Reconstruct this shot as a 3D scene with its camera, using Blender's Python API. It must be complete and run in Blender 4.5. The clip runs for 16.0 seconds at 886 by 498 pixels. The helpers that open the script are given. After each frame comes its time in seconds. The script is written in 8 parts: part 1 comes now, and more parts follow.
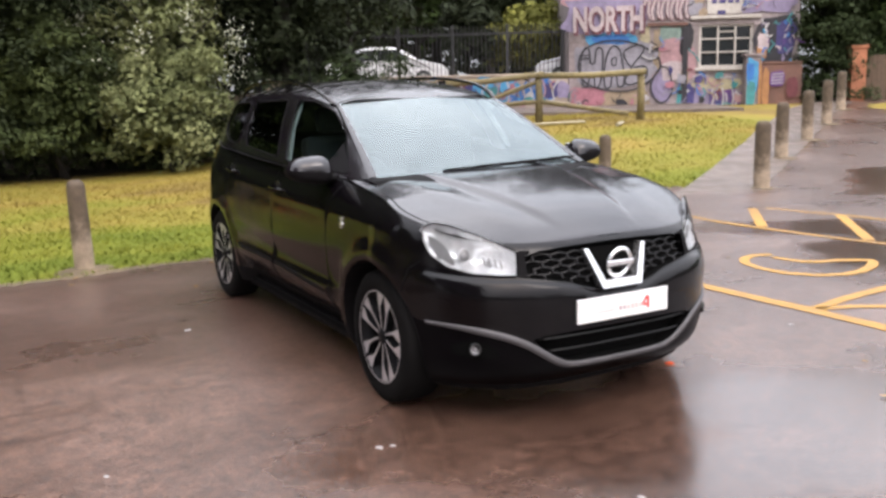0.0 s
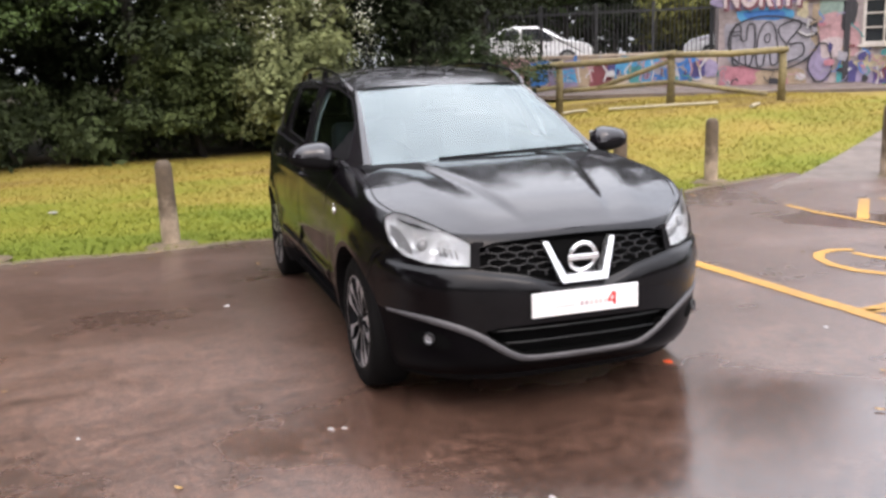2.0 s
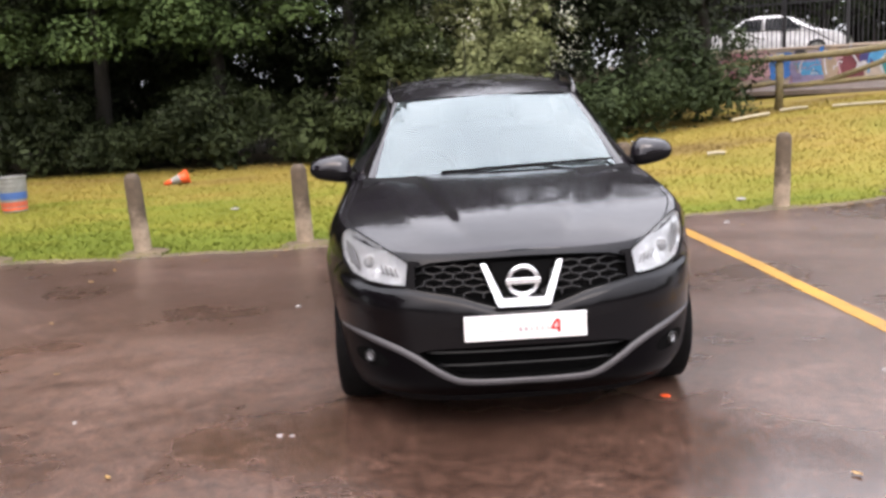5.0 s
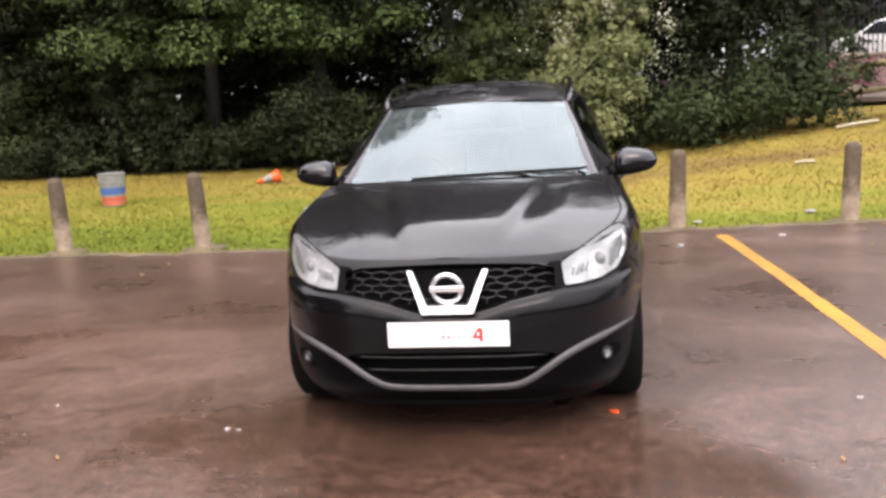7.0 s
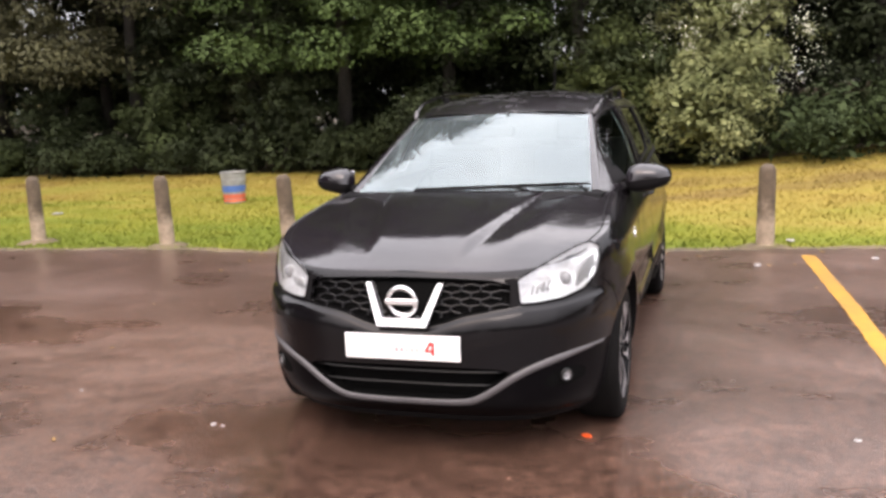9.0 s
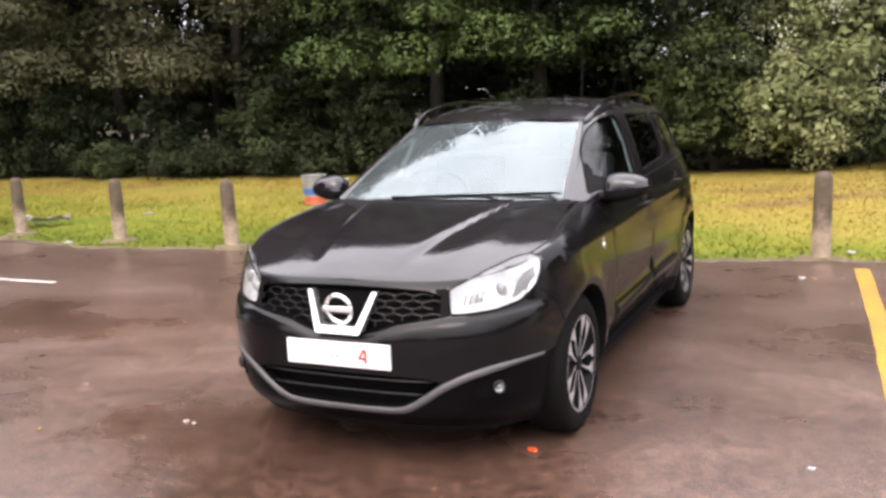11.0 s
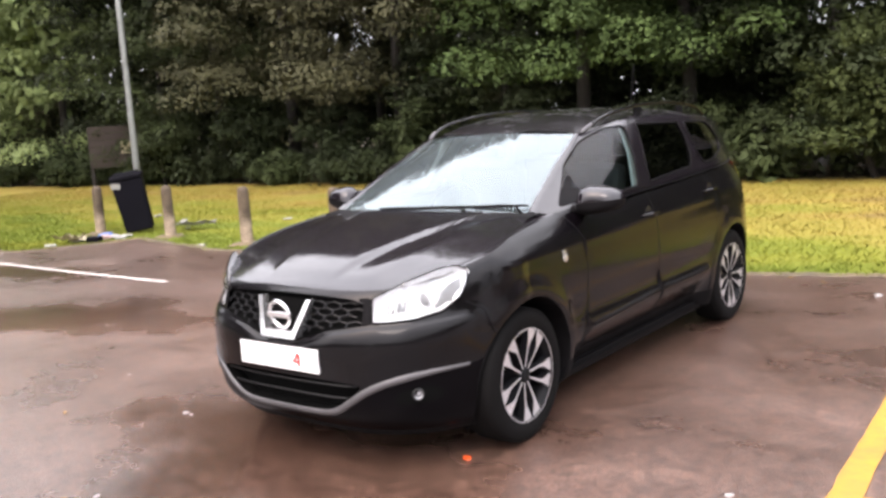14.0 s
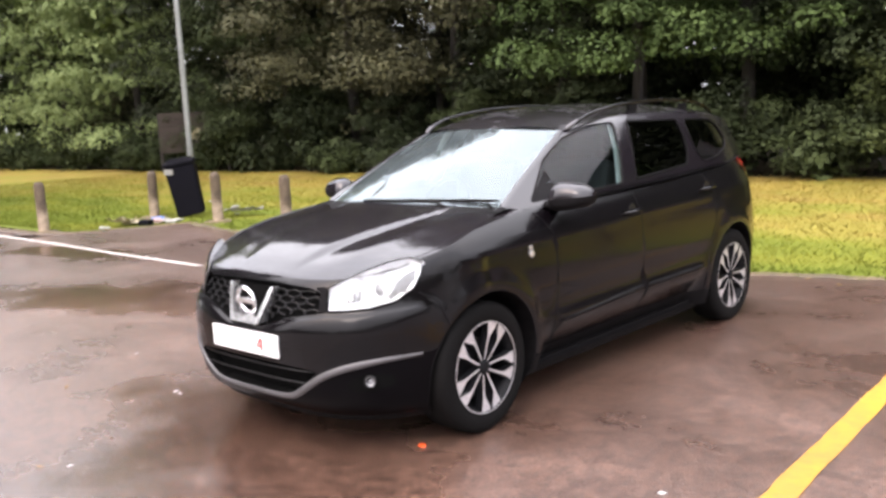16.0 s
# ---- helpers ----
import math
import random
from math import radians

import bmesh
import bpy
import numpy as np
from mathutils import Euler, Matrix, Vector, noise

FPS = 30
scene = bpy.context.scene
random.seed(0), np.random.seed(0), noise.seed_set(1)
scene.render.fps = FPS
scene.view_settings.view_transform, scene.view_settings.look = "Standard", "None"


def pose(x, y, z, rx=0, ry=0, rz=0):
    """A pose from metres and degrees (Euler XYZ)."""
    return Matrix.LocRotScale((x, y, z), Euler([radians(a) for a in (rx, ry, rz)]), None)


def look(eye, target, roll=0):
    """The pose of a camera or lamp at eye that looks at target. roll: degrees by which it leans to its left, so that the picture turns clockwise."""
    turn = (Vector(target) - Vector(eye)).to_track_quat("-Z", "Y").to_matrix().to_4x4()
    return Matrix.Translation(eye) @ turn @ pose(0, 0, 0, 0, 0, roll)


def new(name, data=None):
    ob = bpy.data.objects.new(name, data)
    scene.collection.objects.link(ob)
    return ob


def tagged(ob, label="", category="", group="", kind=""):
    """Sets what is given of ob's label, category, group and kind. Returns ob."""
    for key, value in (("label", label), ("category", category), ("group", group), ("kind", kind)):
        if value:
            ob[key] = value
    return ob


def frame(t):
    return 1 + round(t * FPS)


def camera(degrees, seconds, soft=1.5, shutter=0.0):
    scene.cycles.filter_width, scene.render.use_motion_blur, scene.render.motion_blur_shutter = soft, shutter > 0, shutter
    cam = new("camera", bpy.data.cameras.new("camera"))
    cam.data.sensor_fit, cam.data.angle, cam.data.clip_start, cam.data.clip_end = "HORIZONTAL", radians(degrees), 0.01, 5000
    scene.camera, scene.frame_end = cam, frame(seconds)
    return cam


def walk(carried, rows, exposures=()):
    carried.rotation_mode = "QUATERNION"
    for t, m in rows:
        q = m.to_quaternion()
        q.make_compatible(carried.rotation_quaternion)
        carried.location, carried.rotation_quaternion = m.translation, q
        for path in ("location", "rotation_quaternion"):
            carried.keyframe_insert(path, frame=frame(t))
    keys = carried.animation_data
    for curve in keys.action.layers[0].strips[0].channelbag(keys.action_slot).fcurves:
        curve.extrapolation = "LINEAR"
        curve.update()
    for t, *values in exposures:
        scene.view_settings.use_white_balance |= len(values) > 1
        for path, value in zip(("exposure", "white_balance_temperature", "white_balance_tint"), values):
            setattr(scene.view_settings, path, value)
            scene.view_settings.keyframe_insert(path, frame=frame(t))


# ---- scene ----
cam = camera(52.3, 16.0, soft=3.0)
PATH = [
    (0, (-2.648, -3.911, 1.536), (-1.698, -2.187, 1.179), -1.5),
    (0.5, (-2.455, -3.982, 1.565), (-1.58, -2.226, 1.177), -1.7),
    (1, (-2.236, -4.165, 1.565), (-1.466, -2.362, 1.17), -1.9),
    (1.5, (-2.045, -4.273, 1.558), (-1.358, -2.436, 1.166), -2.0),
    (2, (-1.812, -4.305, 1.562), (-1.201, -2.442, 1.17), -1.9),
    (2.5, (-1.57, -4.412, 1.576), (-1.041, -2.521, 1.196), -3.2),
    (3, (-1.307, -4.486, 1.579), (-0.893, -2.564, 1.211), -2.8),
    (3.5, (-1.078, -4.46, 1.569), (-0.754, -2.519, 1.21), -3.0),
    (4, (-0.862, -4.457, 1.587), (-0.617, -2.506, 1.218), -3.1),
    (6.3, (0.198, -4.558, 1.607), (0.018, -2.602, 1.229), -2.9),
    (6.5, (0.282, -4.555, 1.61), (0.089, -2.601, 1.232), -2.8),
    (7, (0.48, -4.507, 1.587), (0.226, -2.556, 1.227), -3.0),
    (7.5, (0.676, -4.443, 1.61), (0.346, -2.502, 1.256), -3.2),
    (8, (0.922, -4.423, 1.604), (0.49, -2.502, 1.253), -3.9),
    (8.5, (1.137, -4.397, 1.598), (0.616, -2.498, 1.248), -2.9),
    (9, (1.322, -4.326, 1.595), (0.727, -2.447, 1.257), -2.4),
    (11.3, (2.222, -3.992, 1.596), (1.314, -2.238, 1.279), -3.2),
    (11.5, (2.317, -3.952, 1.579), (1.368, -2.219, 1.265), -3.5),
    (12, (2.52, -3.892, 1.573), (1.516, -2.194, 1.246), -2.9),
    (12.5, (2.657, -3.789, 1.558), (1.605, -2.12, 1.236), -3.6),
    (13, (2.797, -3.703, 1.583), (1.716, -2.049, 1.272), -3.0),
    (13.5, (2.984, -3.622, 1.586), (1.829, -2.016, 1.289), -4.0),
    (14, (3.162, -3.555, 1.584), (1.946, -1.993, 1.296), -3.7),
    (14.5, (3.278, -3.48, 1.569), (2.028, -1.944, 1.285), -3.9),
    (15, (3.393, -3.404, 1.589), (2.128, -1.884, 1.289), -3.5),
    (15.5, (3.506, -3.345, 1.583), (2.226, -1.839, 1.281), -3.3),
    (16, (3.638, -3.292, 1.581), (2.299, -1.836, 1.281), -2.9),
]
walk(cam, [(t, look(eye, target, roll)) for t, eye, target, roll in PATH], [(0.0, 0.62, 6780, 19), (4.0, 0.72, 6720, 20), (8.0, 0.84, 7150, 23), (12.0, 1.08, 7020, 22), (16.0, 1.22, 6930, 22)])

# ---- world, sun, exposure ----
world = bpy.data.worlds.new("overcast_sky")
scene.world = world
world.use_nodes = True
wn, wl = world.node_tree.nodes, world.node_tree.links
sky = wn.new("ShaderNodeTexSky")
sky.sky_type, sky.sun_disc = "NISHITA", False
sky.sun_elevation, sky.sun_rotation = radians(52), radians(200)
sky.air_density, sky.dust_density, sky.ozone_density = 1.0, 6.0, 1.0
cloud = wn.new("ShaderNodeTexNoise")
cloud.inputs["Scale"].default_value, cloud.inputs["Detail"].default_value = 2.2, 5.0
cloud_ramp = wn.new("ShaderNodeValToRGB")
cloud_ramp.color_ramp.elements[0].position, cloud_ramp.color_ramp.elements[0].color = 0.3, (8.6, 9.7, 10.6, 1)
cloud_ramp.color_ramp.elements[1].position, cloud_ramp.color_ramp.elements[1].color = 0.7, (14.2, 15.3, 16.0, 1)
sky_mix = wn.new("ShaderNodeMixRGB")
sky_mix.inputs["Fac"].default_value = 0.75
wl.new(cloud.outputs["Fac"], cloud_ramp.inputs["Fac"])
wl.new(sky.outputs["Color"], sky_mix.inputs["Color1"])
wl.new(cloud_ramp.outputs["Color"], sky_mix.inputs["Color2"])
# an overcast sky is about three times as bright overhead as at the horizon
way = wn.new("ShaderNodeTexCoord")
split = wn.new("ShaderNodeSeparateXYZ")
lift = wn.new("ShaderNodeMapRange")
lift.inputs["To Min"].default_value, lift.inputs["To Max"].default_value = 0.42, 2.3
veil = wn.new("ShaderNodeMixRGB")
veil.blend_type = "MULTIPLY"
veil.inputs["Fac"].default_value = 1.0
wl.new(way.outputs["Generated"], split.inputs[0])
wl.new(way.outputs["Generated"], cloud.inputs["Vector"])
wl.new(split.outputs["Z"], lift.inputs["Value"])
wl.new(sky_mix.outputs["Color"], veil.inputs["Color1"])
wl.new(lift.outputs["Result"], veil.inputs["Color2"])
wl.new(veil.outputs["Color"], wn["Background"].inputs["Color"])
wn["Background"].inputs["Strength"].default_value = 0.14
sun = new("sun", bpy.data.lights.new("sun", "SUN"))
sun.data.energy, sun.data.angle, sun.data.color = 0.8, radians(25), (1.0, 0.96, 0.9)
sun.matrix_world = look((6, -16, 20), (0, 0, 0))


# ---- materials ----
def material(name, colour, rough=0.6, metal=0.0, colour2=None, scale=20.0, bump=0.0, bump_scale=None, rough2=None, coat=0.0, island=0.0, spec=0.5, stain=0.0, ground=False):
    """A procedural surface: two-scale colour variation, roughness variation and fine relief, in object metres."""
    m = bpy.data.materials.new(name)
    m.use_nodes = True
    n, l = m.node_tree.nodes, m.node_tree.links
    b = n["Principled BSDF"]
    b.inputs["Metallic"].default_value, b.inputs["Roughness"].default_value = metal, rough
    b.inputs["Coat Weight"].default_value, b.inputs["Coat Roughness"].default_value = coat, 0.03
    b.inputs["Specular IOR Level"].default_value = spec
    co = n.new("ShaderNodeTexCoord")
    fine = n.new("ShaderNodeTexNoise")
    fine.inputs["Scale"].default_value, fine.inputs["Detail"].default_value, fine.inputs["Roughness"].default_value = scale, 6.0, 0.65
    l.new(co.outputs["Object"], fine.inputs["Vector"])
    wide = n.new("ShaderNodeTexNoise")
    wide.inputs["Scale"].default_value, wide.inputs["Detail"].default_value = scale * 0.09, 4.0
    l.new(co.outputs["Object"], wide.inputs["Vector"])
    add = n.new("ShaderNodeMath")
    add.operation = "MULTIPLY_ADD"
    add.inputs[1].default_value = 0.5
    half = n.new("ShaderNodeMath")
    half.operation = "MULTIPLY"
    half.inputs[1].default_value = 0.5
    l.new(wide.outputs["Fac"], half.inputs[0])
    l.new(fine.outputs["Fac"], add.inputs[0])
    l.new(half.outputs[0], add.inputs[2])
    ramp = n.new("ShaderNodeValToRGB")
    c2 = colour2 or tuple(v * 0.7 for v in colour)
    ramp.color_ramp.elements[0].position, ramp.color_ramp.elements[0].color = 0.36, (*c2, 1)
    ramp.color_ramp.elements[1].position, ramp.color_ramp.elements[1].color = 0.62, (*colour, 1)
    l.new(add.outputs[0], ramp.inputs["Fac"])
    out = ramp.outputs["Color"]
    if island:
        geo = n.new("ShaderNodeNewGeometry")
        hsv = n.new("ShaderNodeHueSaturation")
        val = n.new("ShaderNodeMapRange")
        val.inputs["To Min"].default_value, val.inputs["To Max"].default_value = 1 - island, 1 + island
        l.new(geo.outputs["Random Per Island"], val.inputs["Value"])
        l.new(val.outputs["Result"], hsv.inputs["Value"])
        l.new(out, hsv.inputs["Color"])
        out = hsv.outputs["Color"]
    l.new(out, b.inputs["Base Color"])
    if rough2 is not None:
        rr = n.new("ShaderNodeMapRange")
        rr.inputs["From Min"].default_value, rr.inputs["From Max"].default_value = 0.35, 0.65
        rr.inputs["To Min"].default_value, rr.inputs["To Max"].default_value = rough, rough2
        l.new(wide.outputs["Fac"], rr.inputs["Value"])
        l.new(rr.outputs["Result"], b.inputs["Roughness"])
    if bump:
        bn = n.new("ShaderNodeBump")
        bn.inputs["Strength"].default_value, bn.inputs["Distance"].default_value = bump, 0.01
        src = fine
        if bump_scale:
            src = n.new("ShaderNodeTexNoise")
            src.inputs["Scale"].default_value, src.inputs["Detail"].default_value = bump_scale, 4.0
            l.new(co.outputs["Object"], src.inputs["Vector"])
        l.new(src.outputs["Fac"], bn.inputs["Height"])
        l.new(bn.outputs["Normal"], b.inputs["Normal"])
    return m


def wet_asphalt():
    """Damp brown-grey tarmac: stone grain, broad damp patches and smooth shallow puddles."""
    m = bpy.data.materials.new("wet_asphalt")
    m.use_nodes = True
    n, l = m.node_tree.nodes, m.node_tree.links
    b = n["Principled BSDF"]
    co = n.new("ShaderNodeTexCoord")

    def noise_node(scale, detail=4.0, rough=0.55, stretch=None):
        t = n.new("ShaderNodeTexNoise")
        t.inputs["Scale"].default_value, t.inputs["Detail"].default_value, t.inputs["Roughness"].default_value = scale, detail, rough
        if stretch:
            mp = n.new("ShaderNodeMapping")
            mp.inputs["Scale"].default_value = stretch
            l.new(co.outputs["Object"], mp.inputs["Vector"])
            l.new(mp.outputs["Vector"], t.inputs["Vector"])
        else:
            l.new(co.outputs["Object"], t.inputs["Vector"])
        return t

    grain, stones, damp, pool = noise_node(60, 3), n.new("ShaderNodeTexVoronoi"), noise_node(0.55, 8, 0.68, (1, 1.4, 1)), noise_node(0.30, 3, 0.5, (0.8, 1.7, 1))
    stones.inputs["Scale"].default_value = 110
    l.new(co.outputs["Object"], stones.inputs["Vector"])
    ramp = n.new("ShaderNodeValToRGB")
    ramp.color_ramp.elements[0].position, ramp.color_ramp.elements[0].color = 0.35, (0.0495, 0.0272, 0.0198, 1)
    ramp.color_ramp.elements[1].position, ramp.color_ramp.elements[1].color = 0.68, (0.110, 0.0636, 0.0478, 1)
    l.new(damp.outputs["Fac"], ramp.inputs["Fac"])
    speck = n.new("ShaderNodeMixRGB")
    speck.blend_type = "MULTIPLY"
    speck.inputs["Fac"].default_value = 0.9
    sr = n.new("ShaderNodeValToRGB")
    sr.color_ramp.elements[0].position, sr.color_ramp.elements[0].color = 0.34, (0.46, 0.45, 0.44, 1)
    sr.color_ramp.elements[1].position, sr.color_ramp.elements[1].color = 0.70, (1.62, 1.60, 1.58, 1)
    l.new(grain.outputs["Fac"], sr.inputs["Fac"])
    l.new(ramp.outputs["Color"], speck.inputs["Color1"])
    l.new(sr.outputs["Color"], speck.inputs["Color2"])
    mott = noise_node(3.2, 7, 0.62, (0.6, 1.7, 1))
    mr2 = n.new("ShaderNodeValToRGB")
    mr2.color_ramp.elements[0].position, mr2.color_ramp.elements[0].color = 0.36, (0.62, 0.60, 0.58, 1)
    mr2.color_ramp.elements[1].position, mr2.color_ramp.elements[1].color = 0.66, (1.30, 1.28, 1.26, 1)
    l.new(mott.outputs["Fac"], mr2.inputs["Fac"])
    blot = n.new("ShaderNodeMixRGB")
    blot.blend_type = "MULTIPLY"
    blot.inputs["Fac"].default_value = 0.34
    l.new(speck.outputs["Color"], blot.inputs["Color1"])
    l.new(mr2.outputs["Color"], blot.inputs["Color2"])
    grit = noise_node(13, 9, 0.78)
    gr = n.new("ShaderNodeValToRGB")
    gr.color_ramp.elements[0].position, gr.color_ramp.elements[0].color = 0.40, (0.45, 0.44, 0.43, 1)
    gr.color_ramp.elements[1].position, gr.color_ramp.elements[1].color = 0.62, (1.60, 1.58, 1.56, 1)
    l.new(grit.outputs["Fac"], gr.inputs["Fac"])
    rub = n.new("ShaderNodeMixRGB")
    rub.blend_type = "MULTIPLY"
    rub.inputs["Fac"].default_value = 0.8
    l.new(blot.outputs["Color"], rub.inputs["Color1"])
    l.new(gr.outputs["Color"], rub.inputs["Color2"])
    b.inputs["Specular IOR Level"].default_value = 1.0
    b.inputs["Coat Weight"].default_value, b.inputs["Coat IOR"].default_value, b.inputs["Coat Roughness"].default_value = 0.52, 1.33, 0.23
    water = n.new("ShaderNodeMapRange")
    water.interpolation_type = "SMOOTHSTEP"
    water.inputs["From Min"].default_value, water.inputs["From Max"].default_value = 0.53, 0.60
    # shallow puddles: a few stretched hollows with ragged shores
    best = None
    # the first, under the car's nose, also darkens the tarmac in place of shadow
    for px, py, rx, ry, turn in ((0.1, -0.75, 1.7, 0.85, 0), (-4.6, 0.7, 1.9, 0.8, 18), (1.0, -1.4, 1.7, 1.2, -15), (-8.2, 2.0, 2.0, 0.5, 5), (5.1, 2.3, 1.3, 0.8, -30), (4.2, 1.1, 1.4, 0.7, 40), (9.5, 4.5, 2.2, 0.7, 30), (-5.5, -4.5, 2.5, 1.0, 40)):
        mp = n.new("ShaderNodeMapping")
        mp.vector_type = "TEXTURE"
        mp.inputs["Location"].default_value, mp.inputs["Rotation"].default_value, mp.inputs["Scale"].default_value = (px, py, 0), (0, 0, radians(turn)), (rx, ry, 1)
        ln = n.new("ShaderNodeVectorMath")
        ln.operation = "LENGTH"
        l.new(co.outputs["Object"], mp.inputs["Vector"])
        l.new(mp.outputs["Vector"], ln.inputs[0])
        if best is None:
            best = ln.outputs["Value"]
        else:
            mn = n.new("ShaderNodeMath")
            mn.operation = "MINIMUM"
            l.new(best, mn.inputs[0])
            l.new(ln.outputs["Value"], mn.inputs[1])
            best = mn.outputs[0]
    shore = noise_node(0.9, 4, 0.5)
    hollow = n.new("ShaderNodeMath")
    hollow.operation = "MULTIPLY_ADD"
    hollow.inputs[1].default_value = 2.0
    l.new(shore.outputs["Fac"], hollow.inputs[0])
    l.new(best, hollow.inputs[2])
    water.inputs["From Min"].default_value, water.inputs["From Max"].default_value = 2.0, 1.35
    l.new(hollow.outputs[0], water.inputs["Value"])
    soak = n.new("ShaderNodeMixRGB")
    soak.blend_type = "MULTIPLY"
    soak.inputs["Color2"].default_value = (0.74, 0.72, 0.71, 1)
    l.new(water.outputs["Result"], soak.inputs["Fac"])
    l.new(rub.outputs["Color"], soak.inputs["Color1"])
    # paler stretch beside the parking bay: colour raised to stand in for brighter reflected light
    dm, dl, dd, dw, pale = n.new("ShaderNodeMapping"), n.new("ShaderNodeVectorMath"), n.new("ShaderNodeMath"), n.new("ShaderNodeMapRange"), n.new("ShaderNodeMixRGB")
    dm.vector_type, dl.operation, dd.operation, pale.blend_type = "TEXTURE", "LENGTH", "MULTIPLY_ADD", "MULTIPLY"
    dm.inputs["Location"].default_value, dm.inputs["Rotation"].default_value, dm.inputs["Scale"].default_value = (-2.9, 0.2, 0), (0, 0, radians(12)), (2.6, 2.2, 1)
    dd.inputs[1].default_value = 1.2
    l.new(co.outputs["Object"], dm.inputs["Vector"])
    l.new(dm.outputs["Vector"], dl.inputs[0])
    l.new(damp.outputs["Fac"], dd.inputs[0])
    l.new(dl.outputs["Value"], dd.inputs[2])
    dw.interpolation_type = "SMOOTHSTEP"
    dw.inputs["From Min"].default_value, dw.inputs["From Max"].default_value = 1.75, 1.0
    l.new(dd.outputs[0], dw.inputs["Value"])
    pale.inputs["Color2"].default_value = (1.24, 1.25, 1.23, 1)
    l.new(dw.outputs["Result"], pale.inputs["Fac"])
    l.new(soak.outputs["Color"], pale.inputs["Color1"])
    l.new(pale.outputs["Color"], b.inputs["Base Color"])
    rr = n.new("ShaderNodeMapRange")
    rr.inputs["From Min"].default_value, rr.inputs["From Max"].default_value = 0.35, 0.65
    rr.inputs["To Min"].default_value, rr.inputs["To Max"].default_value = 0.24, 0.40
    l.new(damp.outputs["Fac"], rr.inputs["Value"])
    rm = n.new("ShaderNodeMix")
    rm.inputs["B"].default_value = 0.17
    l.new(water.outputs["Result"], rm.inputs["Factor"])
    l.new(rr.outputs["Result"], rm.inputs["A"])
    l.new(rm.outputs["Result"], b.inputs["Roughness"])
    inv = n.new("ShaderNodeMath")
    inv.operation = "MULTIPLY_ADD"
    inv.inputs[1].default_value, inv.inputs[2].default_value = -0.32, 0.35
    l.new(water.outputs["Result"], inv.inputs[0])
    bn = n.new("ShaderNodeBump")
    bn.inputs["Distance"].default_value = 0.006
    l.new(inv.outputs[0], bn.inputs["Strength"])
    l.new(stones.outputs["Distance"], bn.inputs["Height"])
    l.new(bn.outputs["Normal"], b.inputs["Normal"])
    # the film of water follows the coarser unevenness of the surface
    film, cb, keep = noise_node(34, 3, 0.6), n.new("ShaderNodeBump"), n.new("ShaderNodeMath")
    keep.operation = "MULTIPLY_ADD"
    keep.inputs[1].default_value, keep.inputs[2].default_value = -0.42, 0.5
    l.new(water.outputs["Result"], keep.inputs[0])
    l.new(keep.outputs[0], cb.inputs["Strength"])
    cb.inputs["Distance"].default_value = 0.008
    l.new(film.outputs["Fac"], cb.inputs["Height"])
    l.new(cb.outputs["Normal"], b.inputs["Coat Normal"])
    return m


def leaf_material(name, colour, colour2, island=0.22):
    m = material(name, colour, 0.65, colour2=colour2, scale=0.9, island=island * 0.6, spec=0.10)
    b = m.node_tree.nodes["Principled BSDF"]
    b.inputs["Subsurface Weight"].default_value = 0.0
    return m


